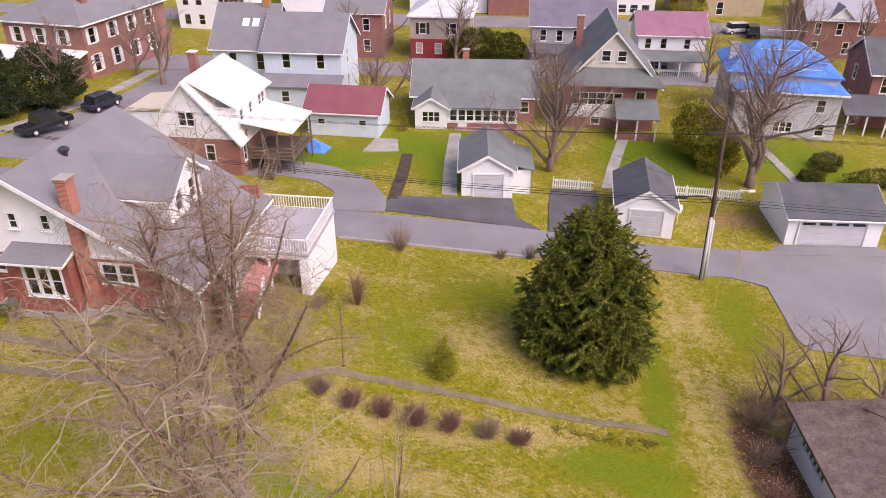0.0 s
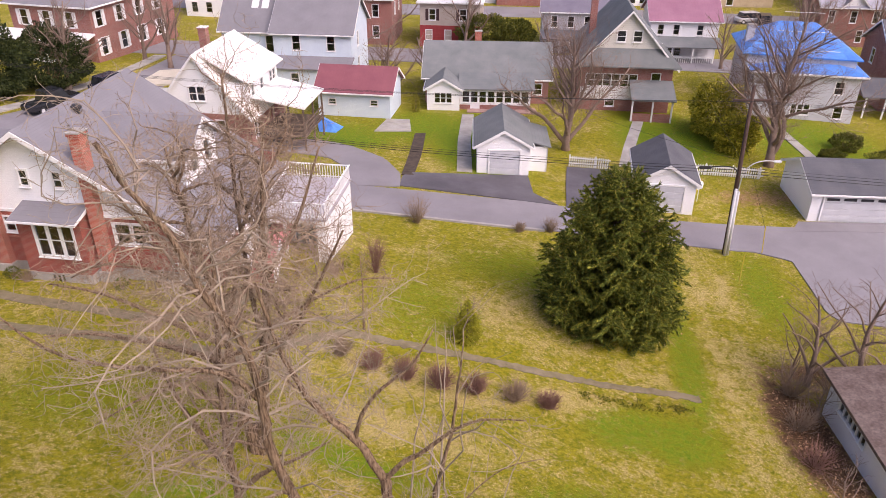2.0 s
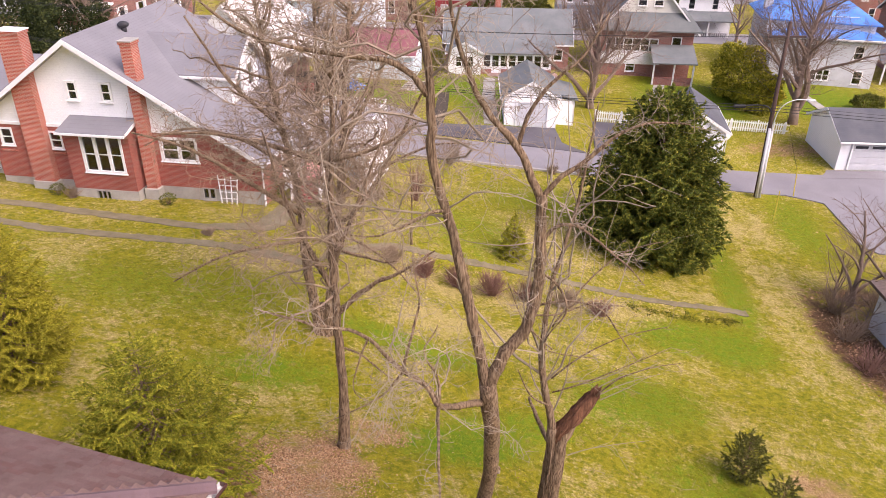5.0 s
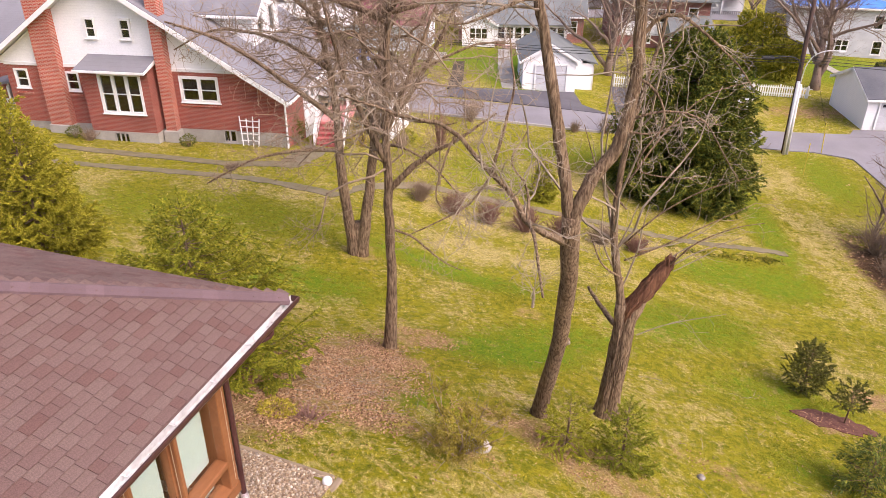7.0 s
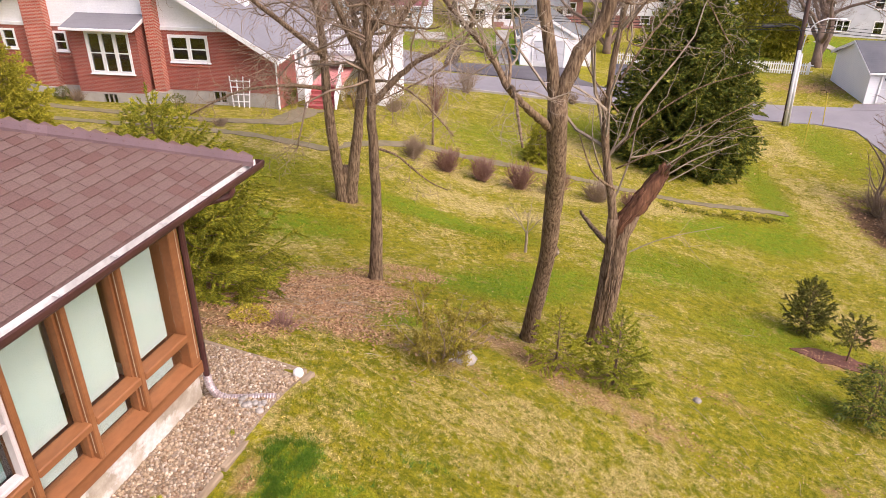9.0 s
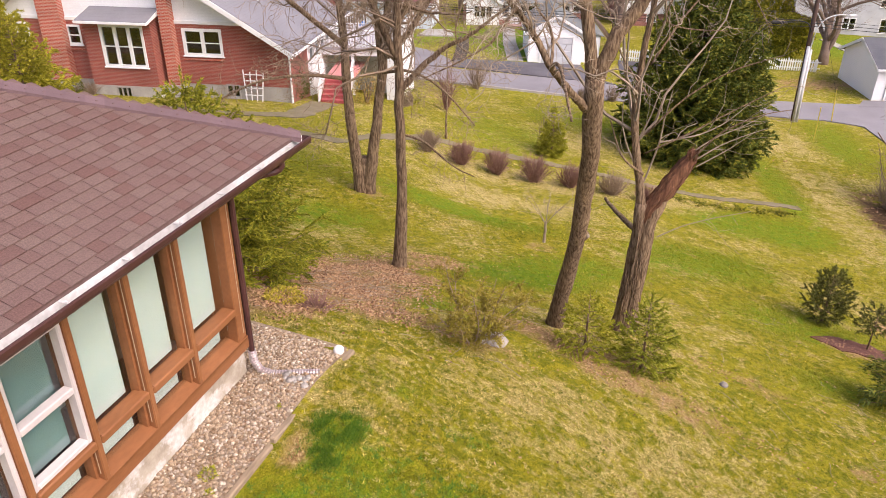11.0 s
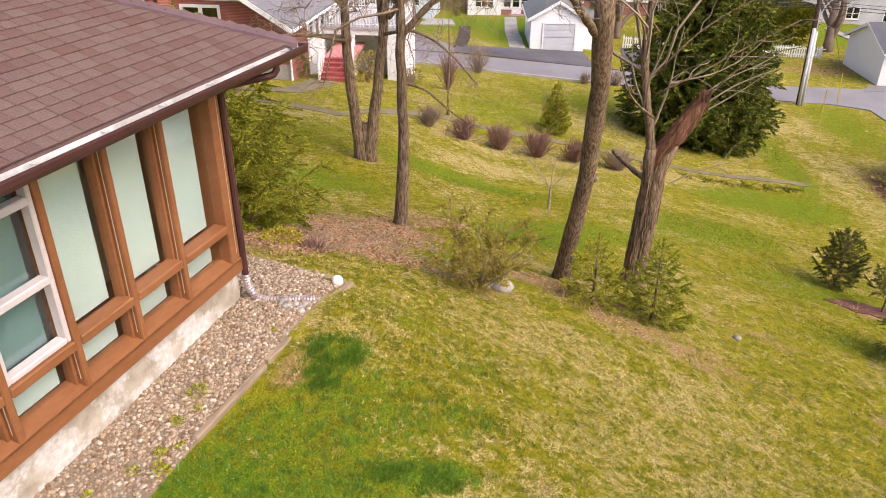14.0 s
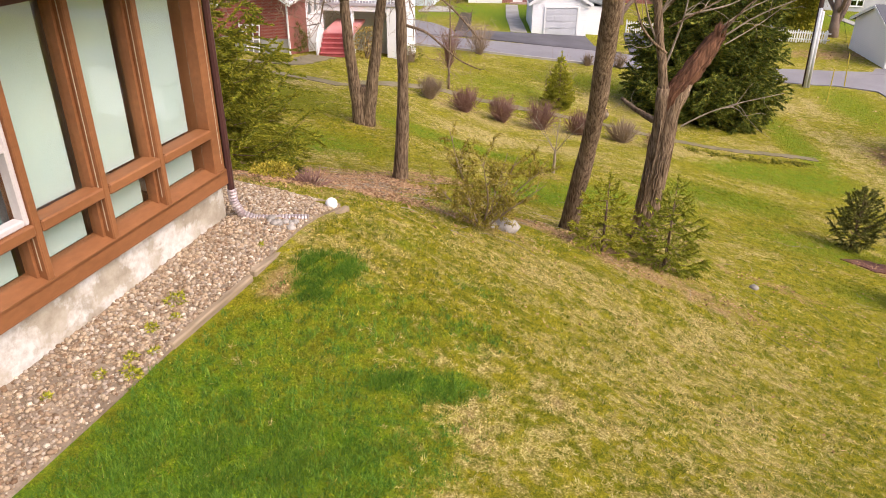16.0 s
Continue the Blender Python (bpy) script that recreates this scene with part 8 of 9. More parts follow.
for dz, k in ((6.55, 0.02), (6.35, 0.02), (6.75, 0.013)):
    wire((17.95, 43.6, PB[2] + dz), (-46, 52.5, -0.2 + dz * 0.3), 1.3, k)
    wire((17.95, 43.6, PB[2] + dz), (85, 40, PB[2] + dz - 0.5), 1.2, k)
for dx in (-1.4, -0.4, 0.6):
    wire((17.8 + dx, 43.7, PB[2] + ph - 0.8), (-46 + dx, 53, 3.4), 1.0, 0.01)
    wire((17.8 + dx, 43.7, PB[2] + ph - 0.8), (85 + dx, 40, 2.6), 1.0, 0.01)
wire((17.75, 43.7, PB[2] + 7.4), (24.5, 77, -2.8), 0.6, 0.01)
wire((17.75, 43.7, PB[2] + 7.2), (4, 76, -5.0), 0.6, 0.01)
yellow_guard = surface("yellow plastic guard", (0.55, 0.42, 0.05), (0.66, 0.52, 0.08), 2, 20, 0.6)
single("guy_guard", Shape().tube([on(17.9, 40.2, 0.0), on(17.9, 40.3, 2.1)], 0.03, 8), yellow_guard, "yellow plastic marker post on the lawn", "marker")
single("guy_guard", Shape().tube([on(21.0, 44.4, 0.0), on(20.8, 44.4, 2.2)], 0.035, 8), yellow_guard, "yellow plastic guy wire guard by the road", "marker")
wire(on(20.8, 44.4, 2.0), (17.85, 43.7, PB[2] + 8.5), 0.0, 0.008)


# ---- fences and small garden things ----
def picket_fence(a, b, label):
    A, B = Vector(on(*a)), Vector(on(*b))
    L = (B - A).length
    ang = math.degrees(math.atan2(B.y - A.y, B.x - A.x))
    th = thing("picket_fence", Matrix.Translation(A) @ pose(0, 0, 0, 0, 0, ang), label, "fence")
    s = (B.z - A.z) / L
    me = None
    n = int(L / 0.19)
    for i in range(n):
        x = 0.05 + i * 0.19
        if me is None:
            me = mesh_of("picket", Shape().add([(-0.045, -0.01, 0.05), (0.045, -0.01, 0.05), (0.045, -0.01, 0.92), (0, -0.01, 1.02), (-0.045, -0.01, 0.92), (-0.045, 0.012, 0.05), (0.045, 0.012, 0.05), (0.045, 0.012, 0.92), (0, 0.012, 1.02), (-0.045, 0.012, 0.92)], [(0, 1, 2, 3, 4), (9, 8, 7, 6, 5), (0, 5, 6, 1), (1, 6, 7, 2), (2, 7, 8, 3), (3, 8, 9, 4), (4, 9, 5, 0)]), white_paint)
        ob = new("picket", me)
        ob.parent = th
        ob.matrix_basis = pose(x, -0.03, s * x, 0, random.uniform(-1, 1), 0)
    for z in (0.25, 0.75):
        part("rail", Shape().add([(0, 0, z), (L, 0, z + s * L), (L, 0, z + s * L + 0.09), (0, 0, z + 0.09), (0, 0.04, z), (L, 0.04, z + s * L), (L, 0.04, z + s * L + 0.09), (0, 0.04, z + 0.09)], [(0, 1, 2, 3), (7, 6, 5, 4), (3, 2, 6, 7), (0, 4, 5, 1)]), white_paint, th)
    for i in range(int(L / 2.2) + 1):
        x = min(i * 2.2, L - 0.1)
        part("post", Shape().box(x, x + 0.1, 0.03, 0.13, s * x - 0.4, s * x + 1.05, 0.01), white_paint, th)


picket_fence((9.6, 58.7), (13.1, 58.3), "white wooden picket fence beside a drive")
picket_fence((18.9, 58.1), (25.8, 57.0), "white wooden picket fence between garages")
dish = thing("satellite_dish", pose(*on(18.9, 52.6), 0, 0, 20), "small pale satellite dish on a post", "satellite dish")
part("post", Shape().tube([(0, 0, -0.2), (0, 0, 1.3)], 0.03, 8), galvanised, dish)
part("dish", Shape().add([(0.38 * k * math.cos(a * math.pi / 8), -0.1 + 0.12 * k * k + 0.0, 1.4 + 0.38 * k * math.sin(a * math.pi / 8)) for k in (0.05, 0.4, 0.7, 1.0) for a in range(16)], [(i * 16 + j, i * 16 + (j + 1) % 16, (i + 1) * 16 + (j + 1) % 16, (i + 1) * 16 + j) for i in range(3) for j in range(16)]), white_paint, dish, smooth=True)
# old shed beside the drive
shd = thing("old_shed", pose(17.0, 21.2, -8.2, 0, 0, -3), "old white shed with a debris-covered dark roof", "shed")
for a, b in (((0, 0), (6, 0)), ((6, 0), (6, 6.1)), ((6, 6.1), (0, 6.1))):
    wall_part(shd, "wall", white_siding, a, b, -0.6, 2.4, 0.15, [])
wall_part(shd, "wall", white_siding, (0, 5.95), (0, 0.15), -0.6, 2.4, 0.15, [(1.0, 1.3, 2.6, 0.55)])
window_part(shd, side_matrix((0, 5.95), (0, 0.15)), 1.0, 1.3, 2.6, 0.55, 6, 0, 0.05)
part("roof", Shape().slab([(-0.4, -0.4, 2.5), (6.4, -0.4, 3.3), (6.4, 6.5, 3.3), (-0.4, 6.5, 2.5)], 0.16), surface("littered tar roof", (0.14, 0.10, 0.085), (0.24, 0.185, 0.16), 1.5, 8, 0.95, 0.5, speck=0.5), shd)
# garden bits by the town houses
single("tarpaulin", Shape().add([(0, 0, 0), (1.6, -0.3, 0), (2.2, 1.2, 0.05), (0.3, 1.6, 0.9), (-0.3, 0.8, 1.4), (1.0, 0.5, 0.8)], [(0, 1, 5), (1, 2, 5), (2, 3, 5), (3, 4, 5), (4, 0, 5)]), tarp_blue, "crumpled blue tarpaulin beside the porch", "tarpaulin", m=pose(*on(-13.0, 66.0)))
drape("garden_bed", [(-4.6, 54.6), (-4.2, 60), (-3.9, 66)], [(-3.6, 54.6), (-3.1, 60), (-2.9, 66)], 10, 3, 0.08, 0.2, surface("dark soil", (0.06, 0.045, 0.035), (0.11, 0.085, 0.06), 2, 12, 0.95), "narrow dark garden bed edged with timber", "garden bed")
drape("patio", [(1.2, 73.4), (1.4, 75.2)], [(8.6, 72.8), (8.4, 75.0)], 4, 8, 0.1, 0.3, surface("pink paving", (0.34, 0.22, 0.19), (0.44, 0.30, 0.26), 1.5, 14, 0.9), "pinkish brick patio before the bungalow", "patio")


def vehicle(name, at, yaw, L, W, H, body_mat, label, pickup=False):
    th = thing(name, pose(*at, 0, 0, yaw), label, "car")
    part("body", Shape().box(0, L, 0, W, 0.35, 0.95, 0.12), body_mat, th)
    c0, c1 = (0.30 * L, 0.66 * L) if pickup else (0.12 * L, 0.72 * L)
    part("cabin", Shape().add([(c0, 0.08, 0.94), (c1 + 0.5, 0.08, 0.94), (c1 + 0.5, W - 0.08, 0.94), (c0, W - 0.08, 0.94), (c0 + 0.25, 0.2, H), (c1, 0.2, H), (c1, W - 0.2, H), (c0 + 0.25, W - 0.2, H)], [(4, 5, 6, 7), (0, 1, 5, 4), (1, 2, 6, 5), (2, 3, 7, 6), (3, 0, 4, 7)]), dark_glass, th)
    part("roof", Shape().box(c0 + 0.2, c1 + 0.05, 0.15, W - 0.15, H - 0.04, H + 0.03, 0.03), body_mat, th)
    if pickup:
        part("bed", Shape().box(0.1, c0 - 0.1, 0.15, W - 0.15, 0.94, 0.98, 0.01), dark_glass, th)
    for x in (0.18 * L, 0.8 * L):
        for y in (-0.02, W - 0.2):
            w = part("wheel", Shape().tube([(x, y, 0.34), (x, y + 0.22, 0.34)], 0.34, 14), black_rubber, th)
            part("rim", Shape().tube([(x, y - 0.01, 0.34), (x, y + 0.23, 0.34)], 0.2, 10), galvanised, w)
    for y in (0.1, W - 0.45):
        part("headlight", Shape().box(L - 0.06, L + 0.01, y, y + 0.35, 0.68, 0.85, 0.02), white_paint, th)


black_car = surface("black car paint", (0.012, 0.012, 0.014), (0.02, 0.02, 0.024), 2, 20, 0.15, 0.0, speck=0.1, spec=0.6)
navy_car = surface("navy car paint", (0.02, 0.022, 0.04), (0.03, 0.032, 0.055), 2, 20, 0.15, 0.0, speck=0.1, spec=0.6)
silver_car = surface("silver car paint", (0.5, 0.5, 0.5), (0.6, 0.6, 0.6), 2, 20, 0.25, 0.0, speck=0.1, spec=0.6)
vehicle("pickup_truck", on(-39.6, 66.0, 0.06), 62, 5.4, 1.95, 1.85, black_car, "black pickup truck parked at the kerb", True)
vehicle("car", on(-38.0, 76.6, 0.06), 66, 4.4, 1.85, 1.65, navy_car, "dark blue car parked at the kerb")
vehicle("car", on(44.6, 116.8, 0.0), 10, 4.6, 1.85, 1.7, silver_car, "white van parked between houses")
vehicle("car", on(48.5, 113.5, 0.0), 75, 4.6, 1.85, 1.7, black_car, "dark car parked between houses")
vehicle("car", on(18.5, 110.5, 0.0), 165, 4.4, 1.8, 1.5, navy_car, "dark car parked behind a terrace")
vehicle("car", on(66, 112.5, 0.0), 10, 4.5, 1.8, 1.5, silver_car, "pale car parked on the far street")

# ---- the gravel bed along the near house ----
weed_green = needle_material("yellow-green weed leaves", (0.14, 0.16, 0.01), (0.32, 0.32, 0.02), (0.5, 0.45, 0.05))
def local(x, y, dz=0.0):
    p = NX @ Vector((x, y, 0))
    return (p.x, p.y, gz(p.x, p.y) + dz)


soil = surface("gravelly soil", (0.21, 0.155, 0.105), (0.36, 0.28, 0.2), 3, 30, 0.95, 0.6, speck=0.4)
edge_a = [local(x, -0.96)[:2] for x in (1.18, -3, -9)]
edge_b = [local(x, 0.06)[:2] for x in (1.18, -3, -9)]
drape("gravel_bed", edge_a, edge_b, 40, 6, 0.03, 0.2, soil, "bed of tan gravel along the house foundation", "gravel")
drape("gravel_bed", [local(x, 0.06)[:2] for x in (1.18, 0.0)], [local(x, 1.0)[:2] for x in (1.22, 0.0)], 8, 6, 0.03, 0.2, soil, "bed of tan gravel round the house corner", "gravel")
ma, nt, b = nodes_of("pebbles")
g = nt.nodes.new("ShaderNodeNewGeometry")
pc = ramp(nt, g.outputs["Random Per Island"], [(0.0, (0.2, 0.12, 0.065)), (0.3, (0.36, 0.255, 0.16)), (0.6, (0.48, 0.37, 0.245)), (0.8, (0.28, 0.21, 0.155)), (1.0, (0.64, 0.56, 0.44))])
nt.links.new(mixc(nt, 1.0, pc, ramp(nt, noise_of(nt, 60, 3, coords(nt)), [(0.3, (0.75,) * 3), (0.7, (1.05,) * 3)]), "MULTIPLY"), b.inputs["Base Color"])
b.inputs["Roughness"].default_value = 0.85
pebble = ma


def pebbles(n):
    rng = random.Random(11)
    sh = Shape()
    for i in range(n):
        if rng.random() < 0.84:
            x, y = rng.uniform(-7.5, 1.15) if rng.random() < 0.75 else rng.uniform(-3, 1.15), rng.uniform(-0.95, 0.04)
        else:
            x, y = rng.uniform(0.02, 1.18), rng.uniform(0.0, 0.98)
        r = 0.009 + 0.024 * rng.random() ** 2.5
        p = local(x, y, 0.03 + r * 0.25)
        sh.ball(p, r, 5, 0.22, rng, rng.uniform(0.5, 0.8))
    tagged(single("gravel", sh, pebble, "tan and grey river pebbles beside the foundation", "gravel", smooth=True), kind="stuff")


pebbles(17000)
rk = random.Random(4)
stone_mat = surface("pale field stone", (0.36, 0.32, 0.28), (0.52, 0.48, 0.43), 5, 25, 0.85, 0.4, each=0.35)
for i in range(14):
    x, y = 0.1 - 0.24 * rk.random(), -0.9 + 0.42 * rk.random()
    r = rk.uniform(0.035, 0.06)
    single("stone", Shape().ball((0, 0, 0), r, 8, 0.1, rk, 0.7), stone_mat, "rounded pale stone in the gravel", "stone", "rounded stones", smooth=True, m=Matrix.Translation(local(x, y, 0.03 + r * 0.4)))
for x, y, r in ((-4.18, 8.3, 0.24), (-4.5, 8.15, 0.14), (-9.15, 2.3, 0.14), (0.9, 9.2, 0.1)):
    single("stone", Shape().ball((0, 0, 0), r, 9, 0.12, rk, 0.6), stone_mat, "weathered pale stone lying in the grass", "stone", smooth=True, m=Matrix.Translation(on(x, y, r * 0.25)))
timber_wood = surface("weathered landscape timber", (0.26, 0.19, 0.12), (0.42, 0.33, 0.23), 2, 18, 0.9, 0.6, speck=0.4, stretch=(0.15, 1, 1))
for (x0, y0), (x1, y1), w in (((1.24, -1.01), (-1.2, -0.98), 0.1), ((-1.26, -1.0), (-2.62, -0.93), 0.085), ((1.2, -0.92), (1.26, 1.05), 0.09)):
    A, B = Vector(local(x0, y0, 0.02)), Vector(local(x1, y1, 0.02))
    L = (B - A).length
    d = (B - A).normalized()
    m = Matrix.Translation(A) @ d.to_track_quat("X", "Z").to_matrix().to_4x4()
    single("edging_timber", Shape().box(0, L, -w / 2, w / 2, -0.08, w * 0.55, 0.018), timber_wood, "weathered wooden edging timber round the gravel bed", "timber", "edging timbers", m=m)
foil = surface("crinkled aluminium duct", (0.42, 0.33, 0.33), (0.62, 0.55, 0.54), 12, 40, 0.4, 0.5, metal=0.6, speck=0.4)
pts = [tuple(NX @ Vector(p)) for p in ((-0.045, -0.06, 0.48), (-0.045, -0.07, 0.3), (-0.03, -0.15, 0.14), (0.02, -0.3, 0.07), (0.1, -0.5, 0.06), (0.2, -0.72, 0.055), (0.28, -0.93, 0.05))]
P = spline(pts, 60)
single("drain_pipe", Shape().tube(P, [0.062 if i % 2 else 0.05 for i in range(60)], 12), foil, "crinkled aluminium drain pipe lying on the gravel", "pipe", smooth=False)
gl_ = thing("garden_lamp", Matrix.Translation(local(1.0, -0.9, 0.09)), "small white globe lamp fallen beside the timber", "garden lamp")
part("globe", Shape().ball((0, 0, 0), 0.085, 14), white_paint, gl_, smooth=True)
part("stake", Shape().tube([(-0.05, 0.02, 0), (-0.24, 0.1, -0.03)], [0.03, 0.02], 6), bright_green, gl_, "green plastic stake")
for i, (x, y, r) in enumerate(((-1.98, -0.55, 0.1), (-2.45, -0.6, 0.06), (-2.2, -0.7, 0.045), (-2.9, -0.72, 0.06), (-3.05, -0.8, 0.05), (-3.2, -0.62, 0.05), (-2.75, -0.85, 0.05), (-3.6, -0.4, 0.04), (-3.1, -0.9, 0.06), (-0.6, -0.75, 0.035))):
    leafy_bush(160 + i, local(x, y), r, r, r * 1.3, "small yellow-green weed growing in the gravel", weed_green, 220 if r > 0.055 else 120, 0.035, "weed")

# ---- mulch under the small evergreens ----
mulch = surface("red-brown bark mulch", (0.11, 0.04, 0.028), (0.21, 0.095, 0.07), 6, 28, 0.95, 0.8, 0.03, speck=0.5)
drape("mulch_bed", [(5.0, 13.3), (5.6, 12.65), (6.6, 12.4), (7.3, 12.7)], [(5.2, 13.5), (5.9, 13.6), (6.8, 13.4), (7.4, 12.9)], 14, 6, 0.025, 0.1, mulch, "ragged bed of red-brown bark mulch on the lawn", "mulch bed", wob=0.06)

# ---- leaves and grass on the slope ----
def scatter(n, seed, box):
    rng = np.random.default_rng(seed)
    x, y = rng.uniform(box[0], box[1], n), rng.uniform(box[2], box[3], n)
    return rng, x, y


def house_clear(x, y):
    """True outside the near house and its gravel bed."""
    q = NX.inverted()
    lx = q[0][0] * x + q[0][1] * y + q[0][3]
    ly = q[1][0] * x + q[1][1] * y + q[1][3]
    return ~((lx < 1.3) & (ly > -1.07 + np.where((lx < -2.65) & (lx > -3.3), 0.16 + 0.08 * np.sin(lx * 7) + 0.05 * np.sin(lx * 19), 0.0)))


def grass(n, seed, box, h0, h1, wide, name, fade=None):
    rng, x, y = scatter(n, seed, box)
    keep = house_clear(x, y) & (rng.random(n) > lobes(x, y, LITTER) * 0.93)
    if fade:
        keep &= rng.random(n) < np.exp(-np.maximum(np.hypot(x + 5, y - 1) - fade, 0) / 5)
    x, y = x[keep], y[keep]
    n = len(x)
    lush = lobes(x, y, LUSH)
    h = rng.uniform(h0, h1, n) * (1 + 0.5 * lush)
    a = rng.uniform(0, 6.283, n)
    lean = rng.normal(0, 0.7, (n, 2)) * h[:, None]
    z = ter(x, y)
    w = wide * rng.uniform(0.6, 1.3, n)
    p = np.stack([x, y, z - 0.005], 1)
    s = np.stack([np.cos(a) * w, np.sin(a) * w, np.zeros(n)], 1)
    tip = p + np.c_[lean, h]
    me = tri_mesh(name, np.stack([p - s, p + s, tip], 1).reshape(-1, 3), grass_blade)
    masks(me, np.repeat(x, 3), np.repeat(y, 3))
    tagged(new(name, me), "short spring grass, green and straw-coloured, on the slope", "grass", kind="stuff")


grass(520000, 1, (-8.5, 5, -3, 8), 0.012, 0.034, 0.0035, "grass", 3.5)
grass(220000, 2, (-13, 12, 3, 20), 0.02, 0.05, 0.007, "grass")
grass(190000, 3, (-26, 24, 18, 44), 0.02, 0.055, 0.013, "grass")
def clump(n, seed, x0, y0, rx, ry, h0, h1):
    """Taller fresh green grass in a patch with a ragged edge."""
    rng = np.random.default_rng(seed)
    x, y = x0 + rx * rng.normal(0, 0.5, n), y0 + ry * rng.normal(0, 0.5, n)
    keep = house_clear(x, y) & (np.sin(x * 11 + seed) + np.sin(y * 13 - x * 6) + 0.7 * np.sin(x * 31 - y * 17) + rng.normal(0, 0.35, n) > -0.25)
    x, y = x[keep], y[keep]
    n = len(x)
    h, a = rng.uniform(h0, h1, n), rng.uniform(0, 6.283, n)
    p = np.stack([x, y, ter(x, y) - 0.005], 1)
    s = np.stack([np.cos(a), np.sin(a), np.zeros(n)], 1) * 0.004
    tip = p + np.c_[rng.normal(0, 0.45, (n, 2)) * h[:, None], h]
    tagged(new("grass_clump", tri_mesh("grass_clump", np.stack([p - s, p + s, tip], 1).reshape(-1, 3), fresh_blade)), "clump of taller fresh dark green grass", "grass", kind="stuff")


fresh_blade = needle_material("fresh grass blades", (0.035, 0.1, 0.006), (0.09, 0.19, 0.012), (0.2, 0.31, 0.022))
clump(11000, 21, -6.6, 4.05, 0.34, 0.3, 0.03, 0.07)
clump(6000, 25, -6.72, 3.52, 0.3, 0.2, 0.03, 0.06)
clump(8000, 22, -5.52, 2.2, 0.5, 0.18, 0.03, 0.055)
clump(24000, 23, -6.6, 1.1, 1.2, 0.6, 0.025, 0.055)
clump(24000, 24, -7.5, 0.6, 0.9, 1.1, 0.025, 0.055)
def tufts(n, seed, box, blades, long, lie, wide, material, label, mask, fade):
    """Bunches of blades that spring from one point: lie near 1 spreads them flat."""
    rng, x, y = scatter(n, seed, box)
    keep = house_clear(x, y) & (rng.random(n) < mask(x, y)) & (rng.random(n) < np.exp(-np.maximum(np.hypot(x + 5, y - 1) - fade, 0) / 4)) & (rng.random(n) > lobes(x, y, LITTER) * 0.9)
    x, y = np.repeat(x[keep], blades), np.repeat(y[keep], blades)
    n = len(x)
    x, y = x + rng.normal(0, 0.018, n), y + rng.normal(0, 0.018, n)
    a = rng.uniform(0, 6.283, n)
    L = long * rng.uniform(0.5, 1.25, n)
    h = L * np.clip(rng.normal(1 - lie, 0.2, n), 0.12, 1)
    flat = np.sqrt(np.maximum(L * L - h * h, 0))
    p = np.stack([x, y, ter(x, y)], 1)
    e = np.stack([-np.sin(a), np.cos(a), np.zeros(n)], 1) * (wide * rng.uniform(0.6, 1.3, n))[:, None]
    tip = p + np.stack([np.cos(a) * flat, np.sin(a) * flat, h], 1)
    tagged(new("grass_tufts", tri_mesh("grass_tufts", np.stack([p - e, p + e, tip], 1).reshape(-1, 3), material)), label, "grass", kind="stuff")


def patchy(x, y, k, shift):
    """A soft uneven field between 0 and 1, with patches about 1/k metres wide."""
    f = np.sin(x * k * 2.1 + 1.3 * np.sin(y * k * 1.7 + shift)) + np.sin(y * k * 2.6 - x * k * 1.1 + shift) + 0.7 * np.sin(x * k * 5.3 + y * k * 4.1 + 2 * shift)
    return np.clip(0.5 + 0.28 * f, 0, 1)


straw_blade = needle_material("dead straw blades", (0.26, 0.205, 0.045), (0.42, 0.34, 0.1), (0.62, 0.53, 0.21))
green_blade = needle_material("green sward blades", (0.06, 0.085, 0.004), (0.13, 0.15, 0.006), (0.26, 0.26, 0.014))
tufts(26000, 71, (-8.5, 5, -3, 9), 16, 0.055, 0.85, 0.004, straw_blade, "flattened tufts of dead straw-coloured grass", lambda x, y: np.clip(patchy(x, y, 1.5, 0.4) * 0.8 + 0.35 * lobes(x, y, STRAW) - 0.9 * lobes(x, y, LUSH), 0.02, 1) * (0.35 + 0.65 * patchy(x, y, 0.5, 2.0)), 4.5)
tufts(15000, 72, (-8.5, 5, -3, 9), 14, 0.05, 0.4, 0.004, green_blade, "upright tufts of fresh green grass", lambda x, y: np.clip(patchy(x, y, 1.7, 3.1) * 0.9, 0, 1), 4.5)
tufts(9000, 73, (-9, -3.5, -2, 4.6), 16, 0.07, 0.35, 0.0045, fresh_blade, "tufts of taller dark green grass", lambda x, y: lobes(x, y, LUSH) * (0.3 + 0.7 * patchy(x, y, 2.2, 1.0)), 6)
ma, nt, b = nodes_of("dry leaves")
g = nt.nodes.new("ShaderNodeNewGeometry")
nt.links.new(ramp(nt, g.outputs["Random Per Island"], [(0.0, (0.11, 0.05, 0.02)), (0.5, (0.33, 0.18, 0.085)), (1.0, (0.5, 0.33, 0.18))]), b.inputs["Base Color"])
b.inputs["Roughness"].default_value = 0.9
dry_leaf = ma


